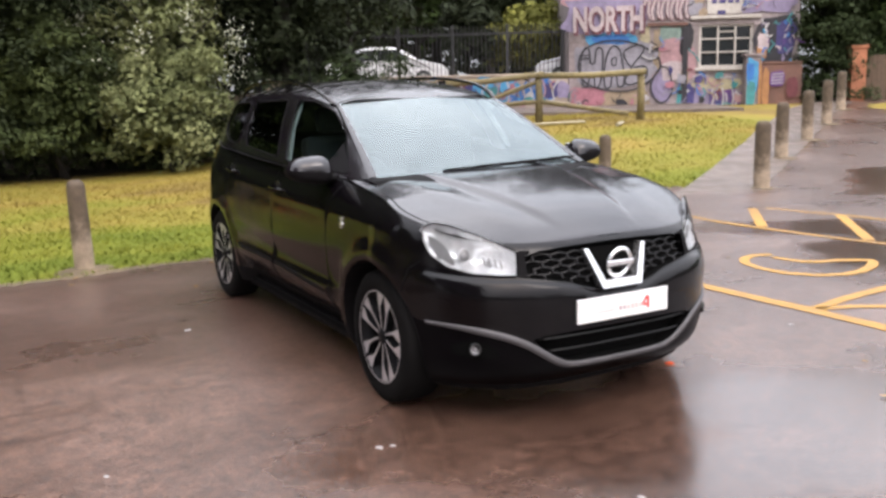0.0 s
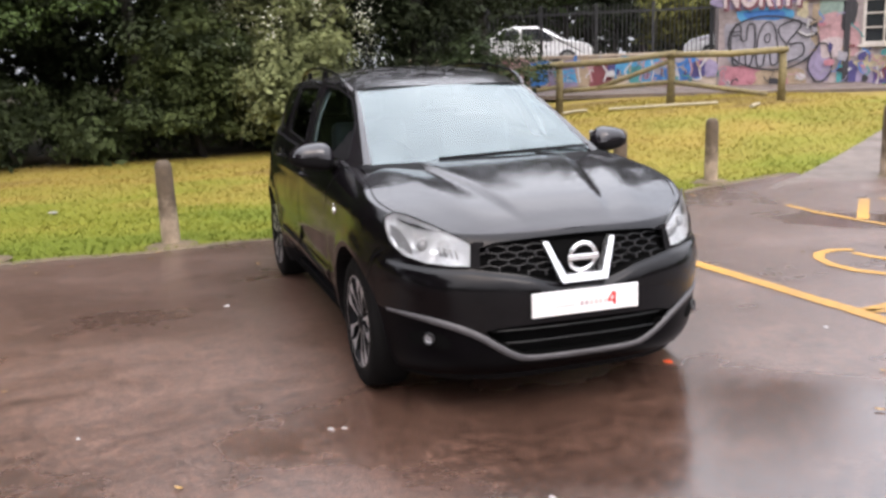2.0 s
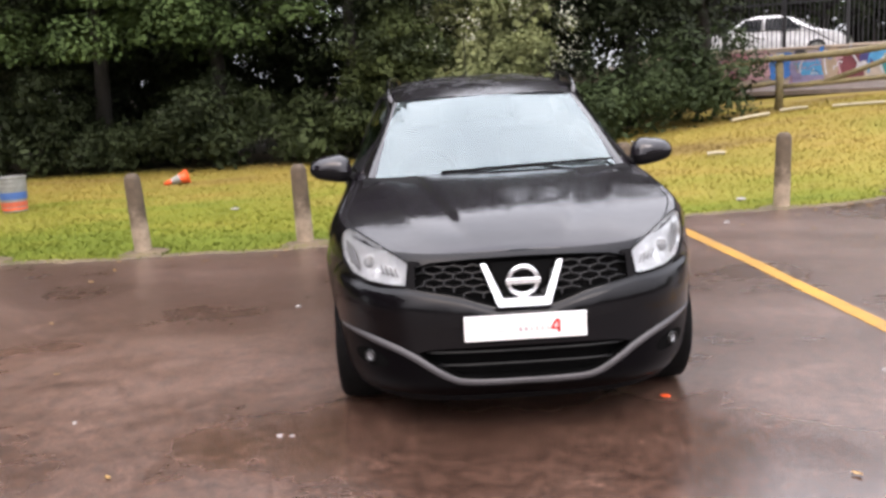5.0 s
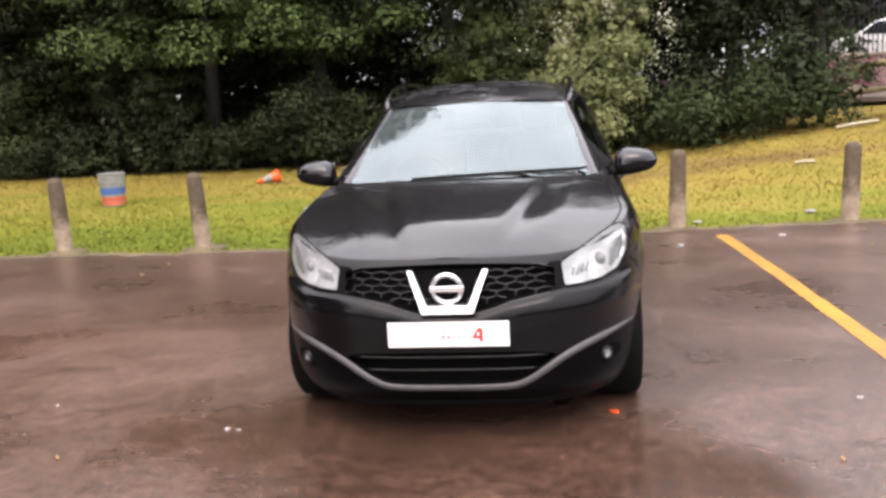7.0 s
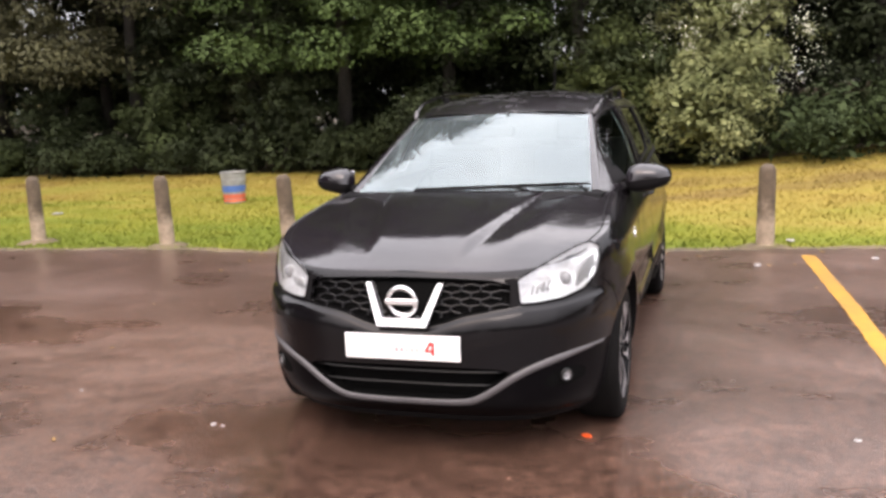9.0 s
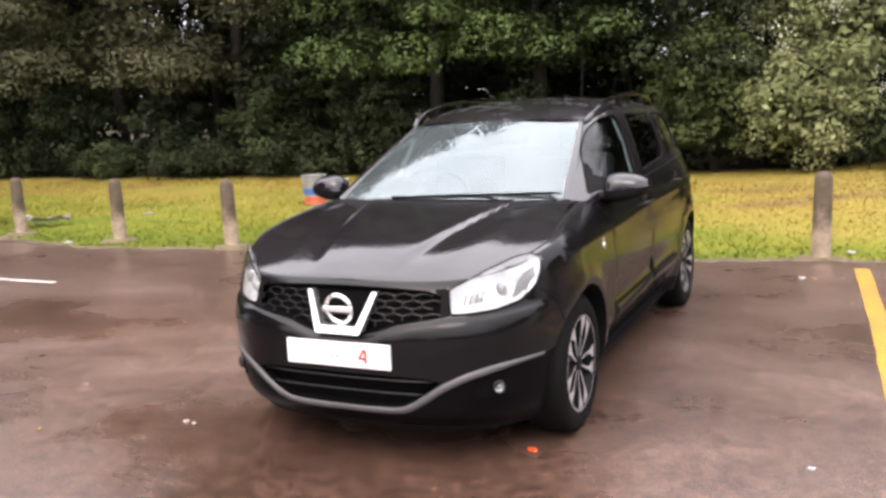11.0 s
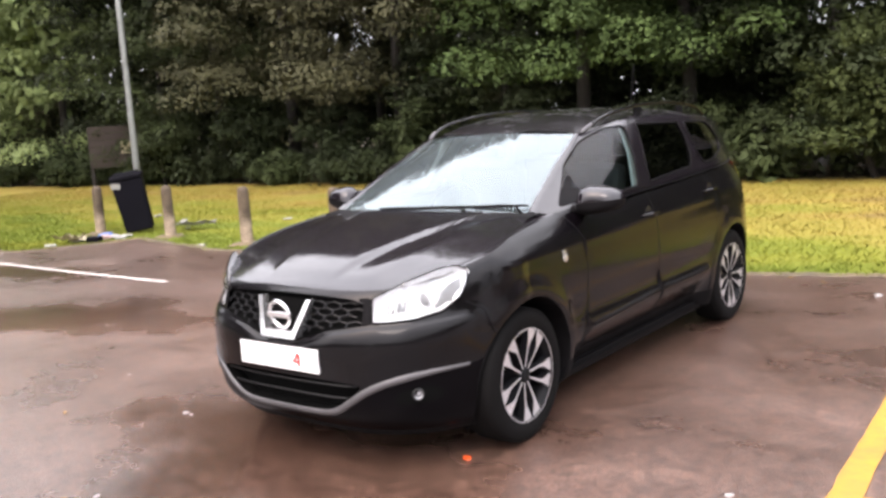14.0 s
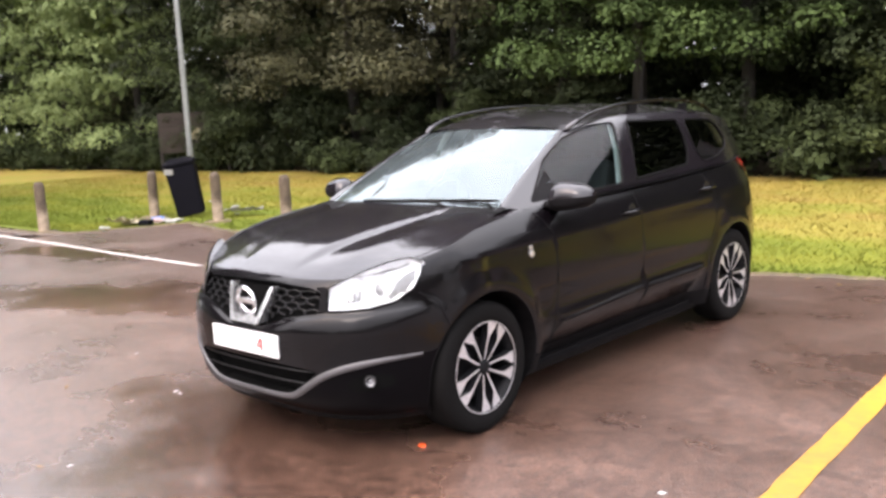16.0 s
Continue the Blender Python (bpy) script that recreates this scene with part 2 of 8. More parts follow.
M_ASPHALT = wet_asphalt()
def grass_material(name, gain, island=0.0, bump=0.0):
    """Mown grass: damp green along the tarmac, drier yellow and tan further back and up the bank, in drifting patches."""
    m = material(name, (1.06, 1.05, 1.03), 0.85, colour2=(0.90, 0.92, 0.90), scale=7.0, island=island, bump=bump, bump_scale=45, spec=0.1)
    n, l = m.node_tree.nodes, m.node_tree.links
    b = n["Principled BSDF"]
    src = b.inputs["Base Color"].links[0].from_socket
    co, sp, mp, nz = n.new("ShaderNodeTexCoord"), n.new("ShaderNodeSeparateXYZ"), n.new("ShaderNodeMapping"), n.new("ShaderNodeTexNoise")
    mp.inputs["Scale"].default_value = (0.5, 1.1, 1.0)
    nz.inputs["Scale"].default_value, nz.inputs["Detail"].default_value, nz.inputs["Roughness"].default_value = 0.8, 5.0, 0.52
    l.new(co.outputs["Object"], sp.inputs[0])
    l.new(co.outputs["Object"], mp.inputs["Vector"])
    l.new(mp.outputs["Vector"], nz.inputs["Vector"])
    ry, rx, a1, a2 = n.new("ShaderNodeMapRange"), n.new("ShaderNodeMapRange"), n.new("ShaderNodeMath"), n.new("ShaderNodeMath")
    for r, sock, lo, hi, t0, t1 in ((ry, "Y", 4.4, 11.5, -0.20, 0.30), (rx, "X", -4.0, 5.0, -0.02, 0.04)):
        r.inputs["From Min"].default_value, r.inputs["From Max"].default_value, r.inputs["To Min"].default_value, r.inputs["To Max"].default_value = lo, hi, t0, t1
        l.new(sp.outputs[sock], r.inputs["Value"])
    a1.operation, a2.operation = "ADD", "ADD"
    l.new(ry.outputs["Result"], a1.inputs[0])
    l.new(rx.outputs["Result"], a1.inputs[1])
    # a drier patch on the foot of the bank
    dry, ln, dr, a3 = n.new("ShaderNodeMapping"), n.new("ShaderNodeVectorMath"), n.new("ShaderNodeMapRange"), n.new("ShaderNodeMath")
    dry.vector_type, ln.operation, a3.operation = "TEXTURE", "LENGTH", "ADD"
    dry.inputs["Location"].default_value, dry.inputs["Scale"].default_value = (2.9, 8.6, 0), (4.2, 3.4, 60)
    dr.inputs["From Min"].default_value, dr.inputs["From Max"].default_value, dr.inputs["To Min"].default_value, dr.inputs["To Max"].default_value = 1.1, 0.4, 0.0, 0.22
    l.new(co.outputs["Object"], dry.inputs["Vector"])
    l.new(dry.outputs["Vector"], ln.inputs[0])
    l.new(ln.outputs["Value"], dr.inputs["Value"])
    l.new(a1.outputs[0], a3.inputs[0])
    l.new(dr.outputs["Result"], a3.inputs[1])
    l.new(a3.outputs[0], a2.inputs[0])
    l.new(nz.outputs["Fac"], a2.inputs[1])
    ramp = n.new("ShaderNodeValToRGB")
    e = ramp.color_ramp.elements
    e[0].position, e[0].color = 0.30, tuple(gain * v for v in (0.086, 0.106, 0.015)) + (1,)
    e[1].position, e[1].color = 0.98, tuple(gain * v for v in (0.130, 0.090, 0.030)) + (1,)
    for at, c in ((0.47, (0.126, 0.130, 0.019)), (0.66, (0.166, 0.143, 0.030)), (0.82, (0.190, 0.142, 0.034))):
        q = e.new(at)
        q.color = tuple(gain * v for v in c) + (1,)
    l.new(a2.outputs[0], ramp.inputs["Fac"])
    # bare leaf mould under the trees, its dark brown also standing in for shade
    wy, wx, ww, shaded_mould = n.new("ShaderNodeMapRange"), n.new("ShaderNodeMapRange"), n.new("ShaderNodeMath"), n.new("ShaderNodeMixRGB")
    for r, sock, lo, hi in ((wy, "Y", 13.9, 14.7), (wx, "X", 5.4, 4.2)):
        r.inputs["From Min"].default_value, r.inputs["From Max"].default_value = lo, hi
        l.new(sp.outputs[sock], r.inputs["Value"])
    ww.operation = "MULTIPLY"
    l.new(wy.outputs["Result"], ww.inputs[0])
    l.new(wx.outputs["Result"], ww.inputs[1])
    l.new(ww.outputs[0], shaded_mould.inputs["Fac"])
    shaded_mould.inputs["Color2"].default_value = (0.034, 0.026, 0.016, 1)
    l.new(ramp.outputs["Color"], shaded_mould.inputs["Color1"])
    mul = n.new("ShaderNodeMixRGB")
    mul.blend_type = "MULTIPLY"
    mul.inputs["Fac"].default_value = 1.0
    l.new(shaded_mould.outputs["Color"], mul.inputs["Color1"])
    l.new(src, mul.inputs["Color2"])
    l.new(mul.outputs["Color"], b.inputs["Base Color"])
    return m


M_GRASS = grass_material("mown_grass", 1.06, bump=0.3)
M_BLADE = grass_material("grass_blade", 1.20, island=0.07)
M_PATH = material("gravel_path", (0.125, 0.094, 0.076), 0.6, colour2=(0.070, 0.053, 0.043), scale=30, bump=0.5, rough2=0.35)
M_YELLOW = material("worn_yellow_paint", (0.36, 0.188, 0.016), 0.5, colour2=(0.23, 0.118, 0.024), scale=11, bump=0.2)
M_WHITELINE = material("worn_white_paint", (0.44, 0.40, 0.37), 0.5, colour2=(0.24, 0.21, 0.19), scale=30, bump=0.2)
M_BOLLARD = material("weathered_bollard", (0.225, 0.174, 0.122), 0.85, colour2=(0.078, 0.058, 0.038), scale=9, bump=0.6, bump_scale=50)
def two_tone(m, low, high):
    """Paler bare concrete towards the foot, dark algae above, with a ragged border."""
    n, l = m.node_tree.nodes, m.node_tree.links
    b = n["Principled BSDF"]
    src = b.inputs["Base Color"].links[0].from_socket
    co, sp, nz = n.new("ShaderNodeTexCoord"), n.new("ShaderNodeSeparateXYZ"), n.new("ShaderNodeTexNoise")
    nz.inputs["Scale"].default_value, nz.inputs["Detail"].default_value = 6.0, 5.0
    add, mr, mx = n.new("ShaderNodeMath"), n.new("ShaderNodeMapRange"), n.new("ShaderNodeMixRGB")
    add.operation = "MULTIPLY_ADD"
    add.inputs[1].default_value = 0.9
    l.new(co.outputs["Object"], sp.inputs[0])
    l.new(co.outputs["Object"], nz.inputs["Vector"])
    l.new(nz.outputs["Fac"], add.inputs[0])
    l.new(sp.outputs["Z"], add.inputs[2])
    mr.inputs["From Min"].default_value, mr.inputs["From Max"].default_value = 0.66, 0.92
    l.new(add.outputs[0], mr.inputs["Value"])
    mx.blend_type = "MULTIPLY"
    mx.inputs["Fac"].default_value = 1.0
    tone = n.new("ShaderNodeMixRGB")
    tone.inputs["Color1"].default_value, tone.inputs["Color2"].default_value = (*low, 1), (*high, 1)
    l.new(mr.outputs["Result"], tone.inputs["Fac"])
    l.new(src, mx.inputs["Color1"])
    l.new(tone.outputs["Color"], mx.inputs["Color2"])
    l.new(mx.outputs["Color"], b.inputs["Base Color"])
    return m


two_tone(M_BOLLARD, (1.75, 1.75, 1.8), (0.46, 0.42, 0.37))
M_SOIL = material("bare_soil", (0.125, 0.088, 0.050), 0.9, colour2=(0.045, 0.036, 0.020), scale=16, bump=0.6)
M_BARK = material("bark", (0.022, 0.018, 0.014), 0.9, colour2=(0.010, 0.008, 0.007), scale=16, bump=0.9)
# dark, conifer and undergrowth tones sit near black: woodland shade put into the colour
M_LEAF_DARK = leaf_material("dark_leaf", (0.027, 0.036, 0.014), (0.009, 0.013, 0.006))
M_LEAF_MID = leaf_material("mid_leaf", (0.070, 0.106, 0.032), (0.020, 0.033, 0.012))
M_LEAF_LIGHT = leaf_material("light_leaf", (0.235, 0.295, 0.120), (0.075, 0.105, 0.040))
M_LEAF_BROWN = leaf_material("brown_leaf", (0.088, 0.086, 0.045), (0.030, 0.031, 0.017))
M_LEAF_PALE = leaf_material("pale_leaf", (0.20, 0.21, 0.095), (0.05, 0.064, 0.022), 0.5)
M_BLOSSOM = leaf_material("white_blossom", (0.62, 0.62, 0.52), (0.40, 0.42, 0.30), 0.3)
M_LEAF_CONIFER_SHADE = leaf_material("conifer_shade_leaf", (0.026, 0.034, 0.015), (0.009, 0.012, 0.006))
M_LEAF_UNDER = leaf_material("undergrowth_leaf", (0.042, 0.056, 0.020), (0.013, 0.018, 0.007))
M_LEAF_BUSH = leaf_material("bush_leaf", (0.062, 0.078, 0.026), (0.018, 0.025, 0.008))
M_LEAF_HEDGE = leaf_material("hedge_leaf", (0.032, 0.046, 0.016), (0.010, 0.016, 0.006))
M_LEAF_YELLOW = leaf_material("yellow_leaf", (0.20, 0.19, 0.04), (0.09, 0.10, 0.022))


# ---- mesh helpers ----
def part(name, bm, mat, parent=None, label="", smooth=False):
    """Links a bmesh as one mesh object, under a thing or a part."""
    me = bpy.data.meshes.new(name)
    bm.to_mesh(me)
    bm.free()
    if smooth:
        me.polygons.foreach_set("use_smooth", [True] * len(me.polygons))
    me.materials.append(mat)
    ob = new(name, me)
    ob.parent = parent
    if label:
        ob["label"] = label
    return ob


def raw(name, verts, faces, mat, parent=None, label="", smooth=False):
    me = bpy.data.meshes.new(name)
    me.from_pydata([tuple(v) for v in verts], [], [tuple(f) for f in faces])
    if smooth:
        me.polygons.foreach_set("use_smooth", [True] * len(me.polygons))
    me.materials.append(mat)
    ob = new(name, me)
    ob.parent = parent
    if label:
        ob["label"] = label
    return ob


def box(bm, size, at=(0, 0, 0), rot=None, bevel=0.0):
    g = bmesh.ops.create_cube(bm, size=1.0)
    vs = g["verts"]
    m = Matrix.Translation(at) @ (rot or Matrix()) @ Matrix.Diagonal((*size, 1))
    bmesh.ops.transform(bm, matrix=m, verts=vs)
    if bevel:
        es = list({e for v in vs for e in v.link_edges})
        bmesh.ops.bevel(bm, geom=es, offset=bevel, segments=2, affect="EDGES", profile=0.5)
    return bm


def lathe(bm, profile, seg=24, at=(0, 0, 0), rot=None, wobble=0.0):
    """Turns a profile of (radius, height) pairs round the z axis."""
    m = Matrix.Translation(at) @ (rot or Matrix())
    rings = []
    for r, z in profile:
        if r < 1e-5:
            rings.append([bm.verts.new(m @ Vector((0, 0, z)))])
            continue
        ring = []
        for i in range(seg):
            a = 2 * math.pi * i / seg
            k = r * (1 + wobble * noise.noise(Vector((math.cos(a) * 2, math.sin(a) * 2, z * 5 + at[0]))))
            ring.append(bm.verts.new(m @ Vector((k * math.cos(a), k * math.sin(a), z))))
        rings.append(ring)
    for a, b in zip(rings, rings[1:]):
        if len(a) == 1 and len(b) == 1:
            continue
        for i in range(seg):
            j = (i + 1) % seg
            if len(a) == 1:
                bm.faces.new((a[0], b[j], b[i]))
            elif len(b) == 1:
                bm.faces.new((a[i], a[j], b[0]))
            else:
                bm.faces.new((a[i], a[j], b[j], b[i]))
    return bm


def tube(bm, pts, radius, seg=8, close=False, squash=1.0):
    """A round bar along a line of points; radius may be a list."""
    pts = [Vector(p) for p in pts]
    n = len(pts)
    rad = radius if isinstance(radius, (list, tuple)) else [radius] * n
    rings, up = [], None
    for i, p in enumerate(pts):
        d = (pts[(i + 1) % n] - pts[i - 1]) if close else (pts[min(i + 1, n - 1)] - pts[max(i - 1, 0)])
        d.normalize()
        if up is None:
            up = Vector((0, 0, 1)) if abs(d.z) < 0.9 else Vector((0, 1, 0))
        side = d.cross(up).normalized()
        up = side.cross(d).normalized()
        rings.append([bm.verts.new(p + rad[i] * (math.cos(2 * math.pi * k / seg) * side + squash * math.sin(2 * math.pi * k / seg) * up)) for k in range(seg)])
    pairs = list(zip(rings, rings[1:])) + ([(rings[-1], rings[0])] if close else [])
    for a, b in pairs:
        for k in range(seg):
            bm.faces.new((a[k], a[(k + 1) % seg], b[(k + 1) % seg], b[k]))
    if not close:
        bm.faces.new(list(reversed(rings[0])))
        bm.faces.new(rings[-1])
    return bm


def thing(name, x=0, y=0, z=0, turn=0, label="", category="", group="", kind=""):
    e = new(name)
    e.matrix_world = pose(x, y, z, 0, 0, turn)
    return tagged(e, label, category, group, kind)


def sstep(v, a, b):
    t = min(1.0, max(0.0, (v - a) / (b - a)))
    return t * t * (3 - 2 * t)


# ---- the ground ----
def rise(x, y):
    """The height of the ground: level under the car, rising behind it to the right."""
    return 0.75 * sstep(x, -1.0, 10.5) * sstep(y, 4.2, 12.5)


EDGE = [(-60, 2.7), (-10.7, 2.8), (-10.05, 3.05), (-9.5, 4.0), (-9.2, 4.7), (-8.1, 4.4), (-6.9, 4.1), (-5.4, 4.25), (-2.3, 4.2), (0.0, 4.3), (1.4, 4.7), (3.7, 4.85), (5.3, 5.3), (6.4, 5.6)]


def edge_y(x):
    """Where the tarmac ends and the grass begins."""
    for (x0, y0), (x1, y1) in zip(EDGE, EDGE[1:]):
        if x0 <= x <= x1:
            return y0 + (y1 - y0) * (x - x0) / (x1 - x0) + 0.10 * noise.noise(Vector((x * 1.3, 3.1, 0))) + 0.04 * noise.noise(Vector((x * 6, 9.1, 0)))
    return EDGE[-1][1]


def build_ground():
    xs = np.unique(np.r_[np.linspace(-400, -40, 10), np.linspace(-40, 40, 81), np.linspace(40, 400, 10)])
    ys = np.unique(np.r_[np.linspace(-400, -20, 10), np.linspace(-20, 40, 81), np.linspace(40, 500, 10)])
    verts = [(x, y, rise(x, y) - 0.03 - (0.05 if y < 3 else 0) + 0.03 * noise.noise(Vector((x * 0.4, y * 0.4, 0))) * (1 if y > 5 else 0)) for y in ys for x in xs]
    w = len(xs)
    faces = [(j * w + i, j * w + i + 1, (j + 1) * w + i + 1, (j + 1) * w + i) for j in range(len(ys) - 1) for i in range(w - 1)]
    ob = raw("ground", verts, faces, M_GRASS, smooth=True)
    tagged(ob, "patchy yellow-green mown grass ground behind the car park", "ground", kind="structure")


def build_tarmac():
    """The car park, a slab with a ragged edge towards the grass, running on to the right as a lane."""
    xs = np.linspace(-60, 6.4, 280)
    verts, faces = [], []
    for x in xs:
        e = edge_y(x)
        for k, y in enumerate((-60, -20, -8, -4, -2, 0, 2, 3, e - 0.25, e)):
            verts.append((x, y, rise(x, y) + (0.012 if k == 9 else 0.0)))
        verts.append((x, e + 0.02, rise(x, e) - 0.08))
    r = 11
    faces = [(i * r + k, (i + 1) * r + k, (i + 1) * r + k + 1, i * r + k + 1) for i in range(len(xs) - 1) for k in range(r - 1)]
    base = len(verts)
    # the lane to the right: between the kerb line of the bollards and its far side
    cols = 60
    for i in range(cols + 1):
        x = 6.4 + 75 * (i / cols) ** 1.6
        top = max(4.9 + (x - 7.3) * 0.64, 4.98)
        for k in range(11):
            y = -60 + (top + 60) * (k / 10) ** 0.35
            verts.append((x, y, rise(x, y)))
    faces += [(base + i * 11 + k, base + (i + 1) * 11 + k, base + (i + 1) * 11 + k + 1, base + i * 11 + k + 1) for i in range(cols) for k in range(10)]
    ob = raw("road", verts, faces, M_ASPHALT, smooth=True)
    tagged(ob, "wet brown-grey tarmac car park with shallow puddles", "car park", kind="structure")
    # the footpath beside the bollards
    pv, pf = [], []
    for i in range(60):
        x = 5.35 + 45 * (i / 59) ** 1.5
        lo, hi = 4.9 + (x - 7.3) * 0.64, 5.6 + (x - 6.6) * 0.66 + 0.08 * noise.noise(Vector((x, 0, 0)))
        if x < 7.3:
            lo = 4.72
        pv += [(x, y, rise(x, y) + 0.007) for y in np.linspace(lo, max(hi, lo + 0.05), 6)]
    pf = [(i * 6 + k, (i + 1) * 6 + k, (i + 1) * 6 + k + 1, i * 6 + k + 1) for i in range(59) for k in range(5)]
    tagged(raw("pavement", pv, pf, M_PATH, smooth=True), "worn grey-tan footpath between grass and bollards", "footpath", kind="structure")


def build_grass():
    """Short blades over the strip of lawn, thicker and longer along the ragged edge."""
    rng = np.random.default_rng(4)
    n = 190000
    x = rng.uniform(-26, 13, n)
    y = 3.3 + 11.4 * rng.uniform(0, 1, n) ** 1.6
    e = np.array([edge_y(v) for v in x])
    keep = (y > e - 0.03 - 0.05 * rng.uniform(0, 1, n)) & ~((x > 6.0) & (y < 5.6 + (x - 6.6) * 0.66))
    x, y, e = x[keep], y[keep], e[keep]
    z = np.array([rise(a, b) for a, b in zip(x, y)]) - 0.03
    h = rng.uniform(0.008, 0.026, len(x)) + 0.03 + 0.05 * np.exp(-((y - e) / 0.12) ** 2) * rng.uniform(0, 1, len(x))
    a = rng.uniform(0, 6.283, len(x))
    wd, ln = 0.009, rng.uniform(-0.07, 0.07, (2, len(x)))
    p0 = np.stack([x + wd * np.cos(a), y + wd * np.sin(a), z], 1)
    p1 = np.stack([x - wd * np.cos(a), y - wd * np.sin(a), z], 1)
    p2 = np.stack([x + ln[0], y + ln[1], z + h], 1)
    v = np.stack([p0, p1, p2], 1).reshape(-1, 3)
    me = bpy.data.meshes.new("grass")
    me.from_pydata(v.tolist(), [], np.arange(len(v)).reshape(-1, 3).tolist())
    me.materials.append(M_BLADE)
    tagged(new("grass", me), "short patchy yellow-green grass blades", "grass", kind="stuff")


def build_verge():
    """A ragged strip of trodden soil and grit where the grass meets the tarmac."""
    xs = np.linspace(-12.5, 6.2, 420)
    verts = []
    for x in xs:
        e = edge_y(x)
        a = 0.05 + 0.06 * noise.noise(Vector((x * 1.9, 0.3, 5.0))) + 0.03 * noise.noise(Vector((x * 9, 0.3, 5.0)))
        b = 0.10 + 0.13 * noise.noise(Vector((x * 0.9, 7.3, 2.0))) + 0.05 * noise.noise(Vector((x * 7, 7.3, 2.0)))
        y0, y1 = e - max(a, 0.01), e + max(b, 0.02)
        verts += [(x, y0, rise(x, y0) + 0.003), (x, e, rise(x, e) + 0.026), (x, (e + y1) / 2, rise(x, e) + 0.020), (x, y1, rise(x, y1) - 0.034)]
    faces = [(i * 4 + k, (i + 1) * 4 + k, (i + 1) * 4 + k + 1, i * 4 + k + 1) for i in range(len(xs) - 1) for k in range(3)]
    tagged(raw("verge", verts, faces, M_SOIL, smooth=True), "strip of trodden brown soil along the grass edge", "verge", kind="structure")


build_ground()
build_tarmac()
build_verge()
build_grass()


# ---- painted lines ----
def stripe(pts, width, mat, name, label):
    """A painted line on the tarmac with slightly ragged edges."""
    pts = [Vector((*p, 0)) for p in pts]
    dense = []
    for a, b in zip(pts, pts[1:]):
        k = max(2, int((b - a).length / 0.12))
        dense += [a.lerp(b, i / k) for i in range(k)]
    dense.append(pts[-1])
    v, f = [], []
    for i, p in enumerate(dense):
        d = (dense[min(i + 1, len(dense) - 1)] - dense[max(i - 1, 0)]).normalized()
        s = Vector((-d.y, d.x, 0))
        for k in (-1, 1):
            q = p + s * k * (width / 2 + 0.010 * noise.noise(Vector((p.x * 7, p.y * 7, k * 3.3))))
            v.append((q.x, q.y, rise(q.x, q.y) + 0.005))
    f = [(2 * i, 2 * i + 1, 2 * i + 3, 2 * i + 2) for i in range(len(dense) - 1)]
    return tagged(raw(name, v, f, mat), label, "road marking", "painted lines", "structure")


YL = "worn yellow painted bay line on wet tarmac"
stripe([(2.055, 4.4), (2.185, 2.3), (2.23, 1.3), (2.26, 0.65), (2.287, 0.1), (2.30, -0.6), (2.31, -1.6)], 0.122, M_YELLOW, "bay_line", YL)
stripe([(2.36, 0.02), (2.8, 0.10), (3.25, 0.14), (4.8, 0.22)], 0.09, M_YELLOW, "bay_line", YL)
stripe([(2.36, 0.0), (2.6, -0.08), (2.8, -0.22), (3.6, -0.95)], 0.08, M_YELLOW, "bay_line", YL)
stripe([(4.70, 3.65), (4.64, 3.1), (4.67, 2.5), (4.72, 1.86), (4.82, 1.3), (4.88, 0.4)], 0.075, M_YELLOW, "bay_line", YL)
stripe([(5.80, 3.7), (5.95, 2.95), (6.05, 2.6), (6.08, 2.1), (6.15, 1.0)], 0.07, M_YELLOW, "bay_line", YL)
stripe([(4.74, 2.6), (5.77, 3.68)], 0.11, M_YELLOW, "bay_line", YL)
stripe([(4.88, 1.45), (6.01, 2.64)], 0.11, M_YELLOW, "bay_line", YL)
stripe([(3.62, 1.50), (3.46, 1.56), (3.28, 1.50), (3.15, 1.36), (3.08, 1.15), (3.10, 0.90), (3.22, 0.71), (3.42, 0.61), (3.62, 0.61), (3.82, 0.67), (3.98, 0.76), (4.05, 0.84), (3.98, 0.92), (3.84, 1.00), (3.68, 1.04), (3.58, 1.12), (3.54, 1.25), (3.53, 1.40)], 0.085, M_YELLOW, "bay_symbol", "yellow painted loop of a bay symbol on wet tarmac")
stripe([(-12.0, 2.42), (-9.0, 2.36), (-7.2, 2.29), (-5.2, 2.25)], 0.09, M_WHITELINE, "bay_line", "worn white painted bay line on wet tarmac")


# ---- bollards ----
def bollard(x, y, lean=(0, 0), h=0.82, r=0.084, label="weathered round concrete bollard with a domed top on the grass edge"):
    t = thing("bollard", x, y, rise(x, y) - 0.02, label=label, category="bollard", group="row of bollards")
    t.matrix_world = pose(x, y, rise(x, y) - 0.02, lean[0], lean[1], 0)
    prof = [(r * 1.02, 0), (r * 1.02, 0.1), (r, 0.4), (r * 0.97, h - 0.10), (r * 0.94, h - 0.055), (r * 0.80, h - 0.02), (r * 0.5, h), (0, h + 0.004)]
    part("post", lathe(bmesh.new(), prof, 20, wobble=0.05, at=(0, 0, 0)), M_BOLLARD, t, smooth=True)
    bm = bmesh.new()
    lathe(bm, [(0.26, 0.004), (0.20, 0.024), (0.13, 0.034), (0.08, 0.036)], 18, wobble=0.5)
    part("soil_collar", bm, M_SOIL, t, "bare earth round the foot", smooth=True)


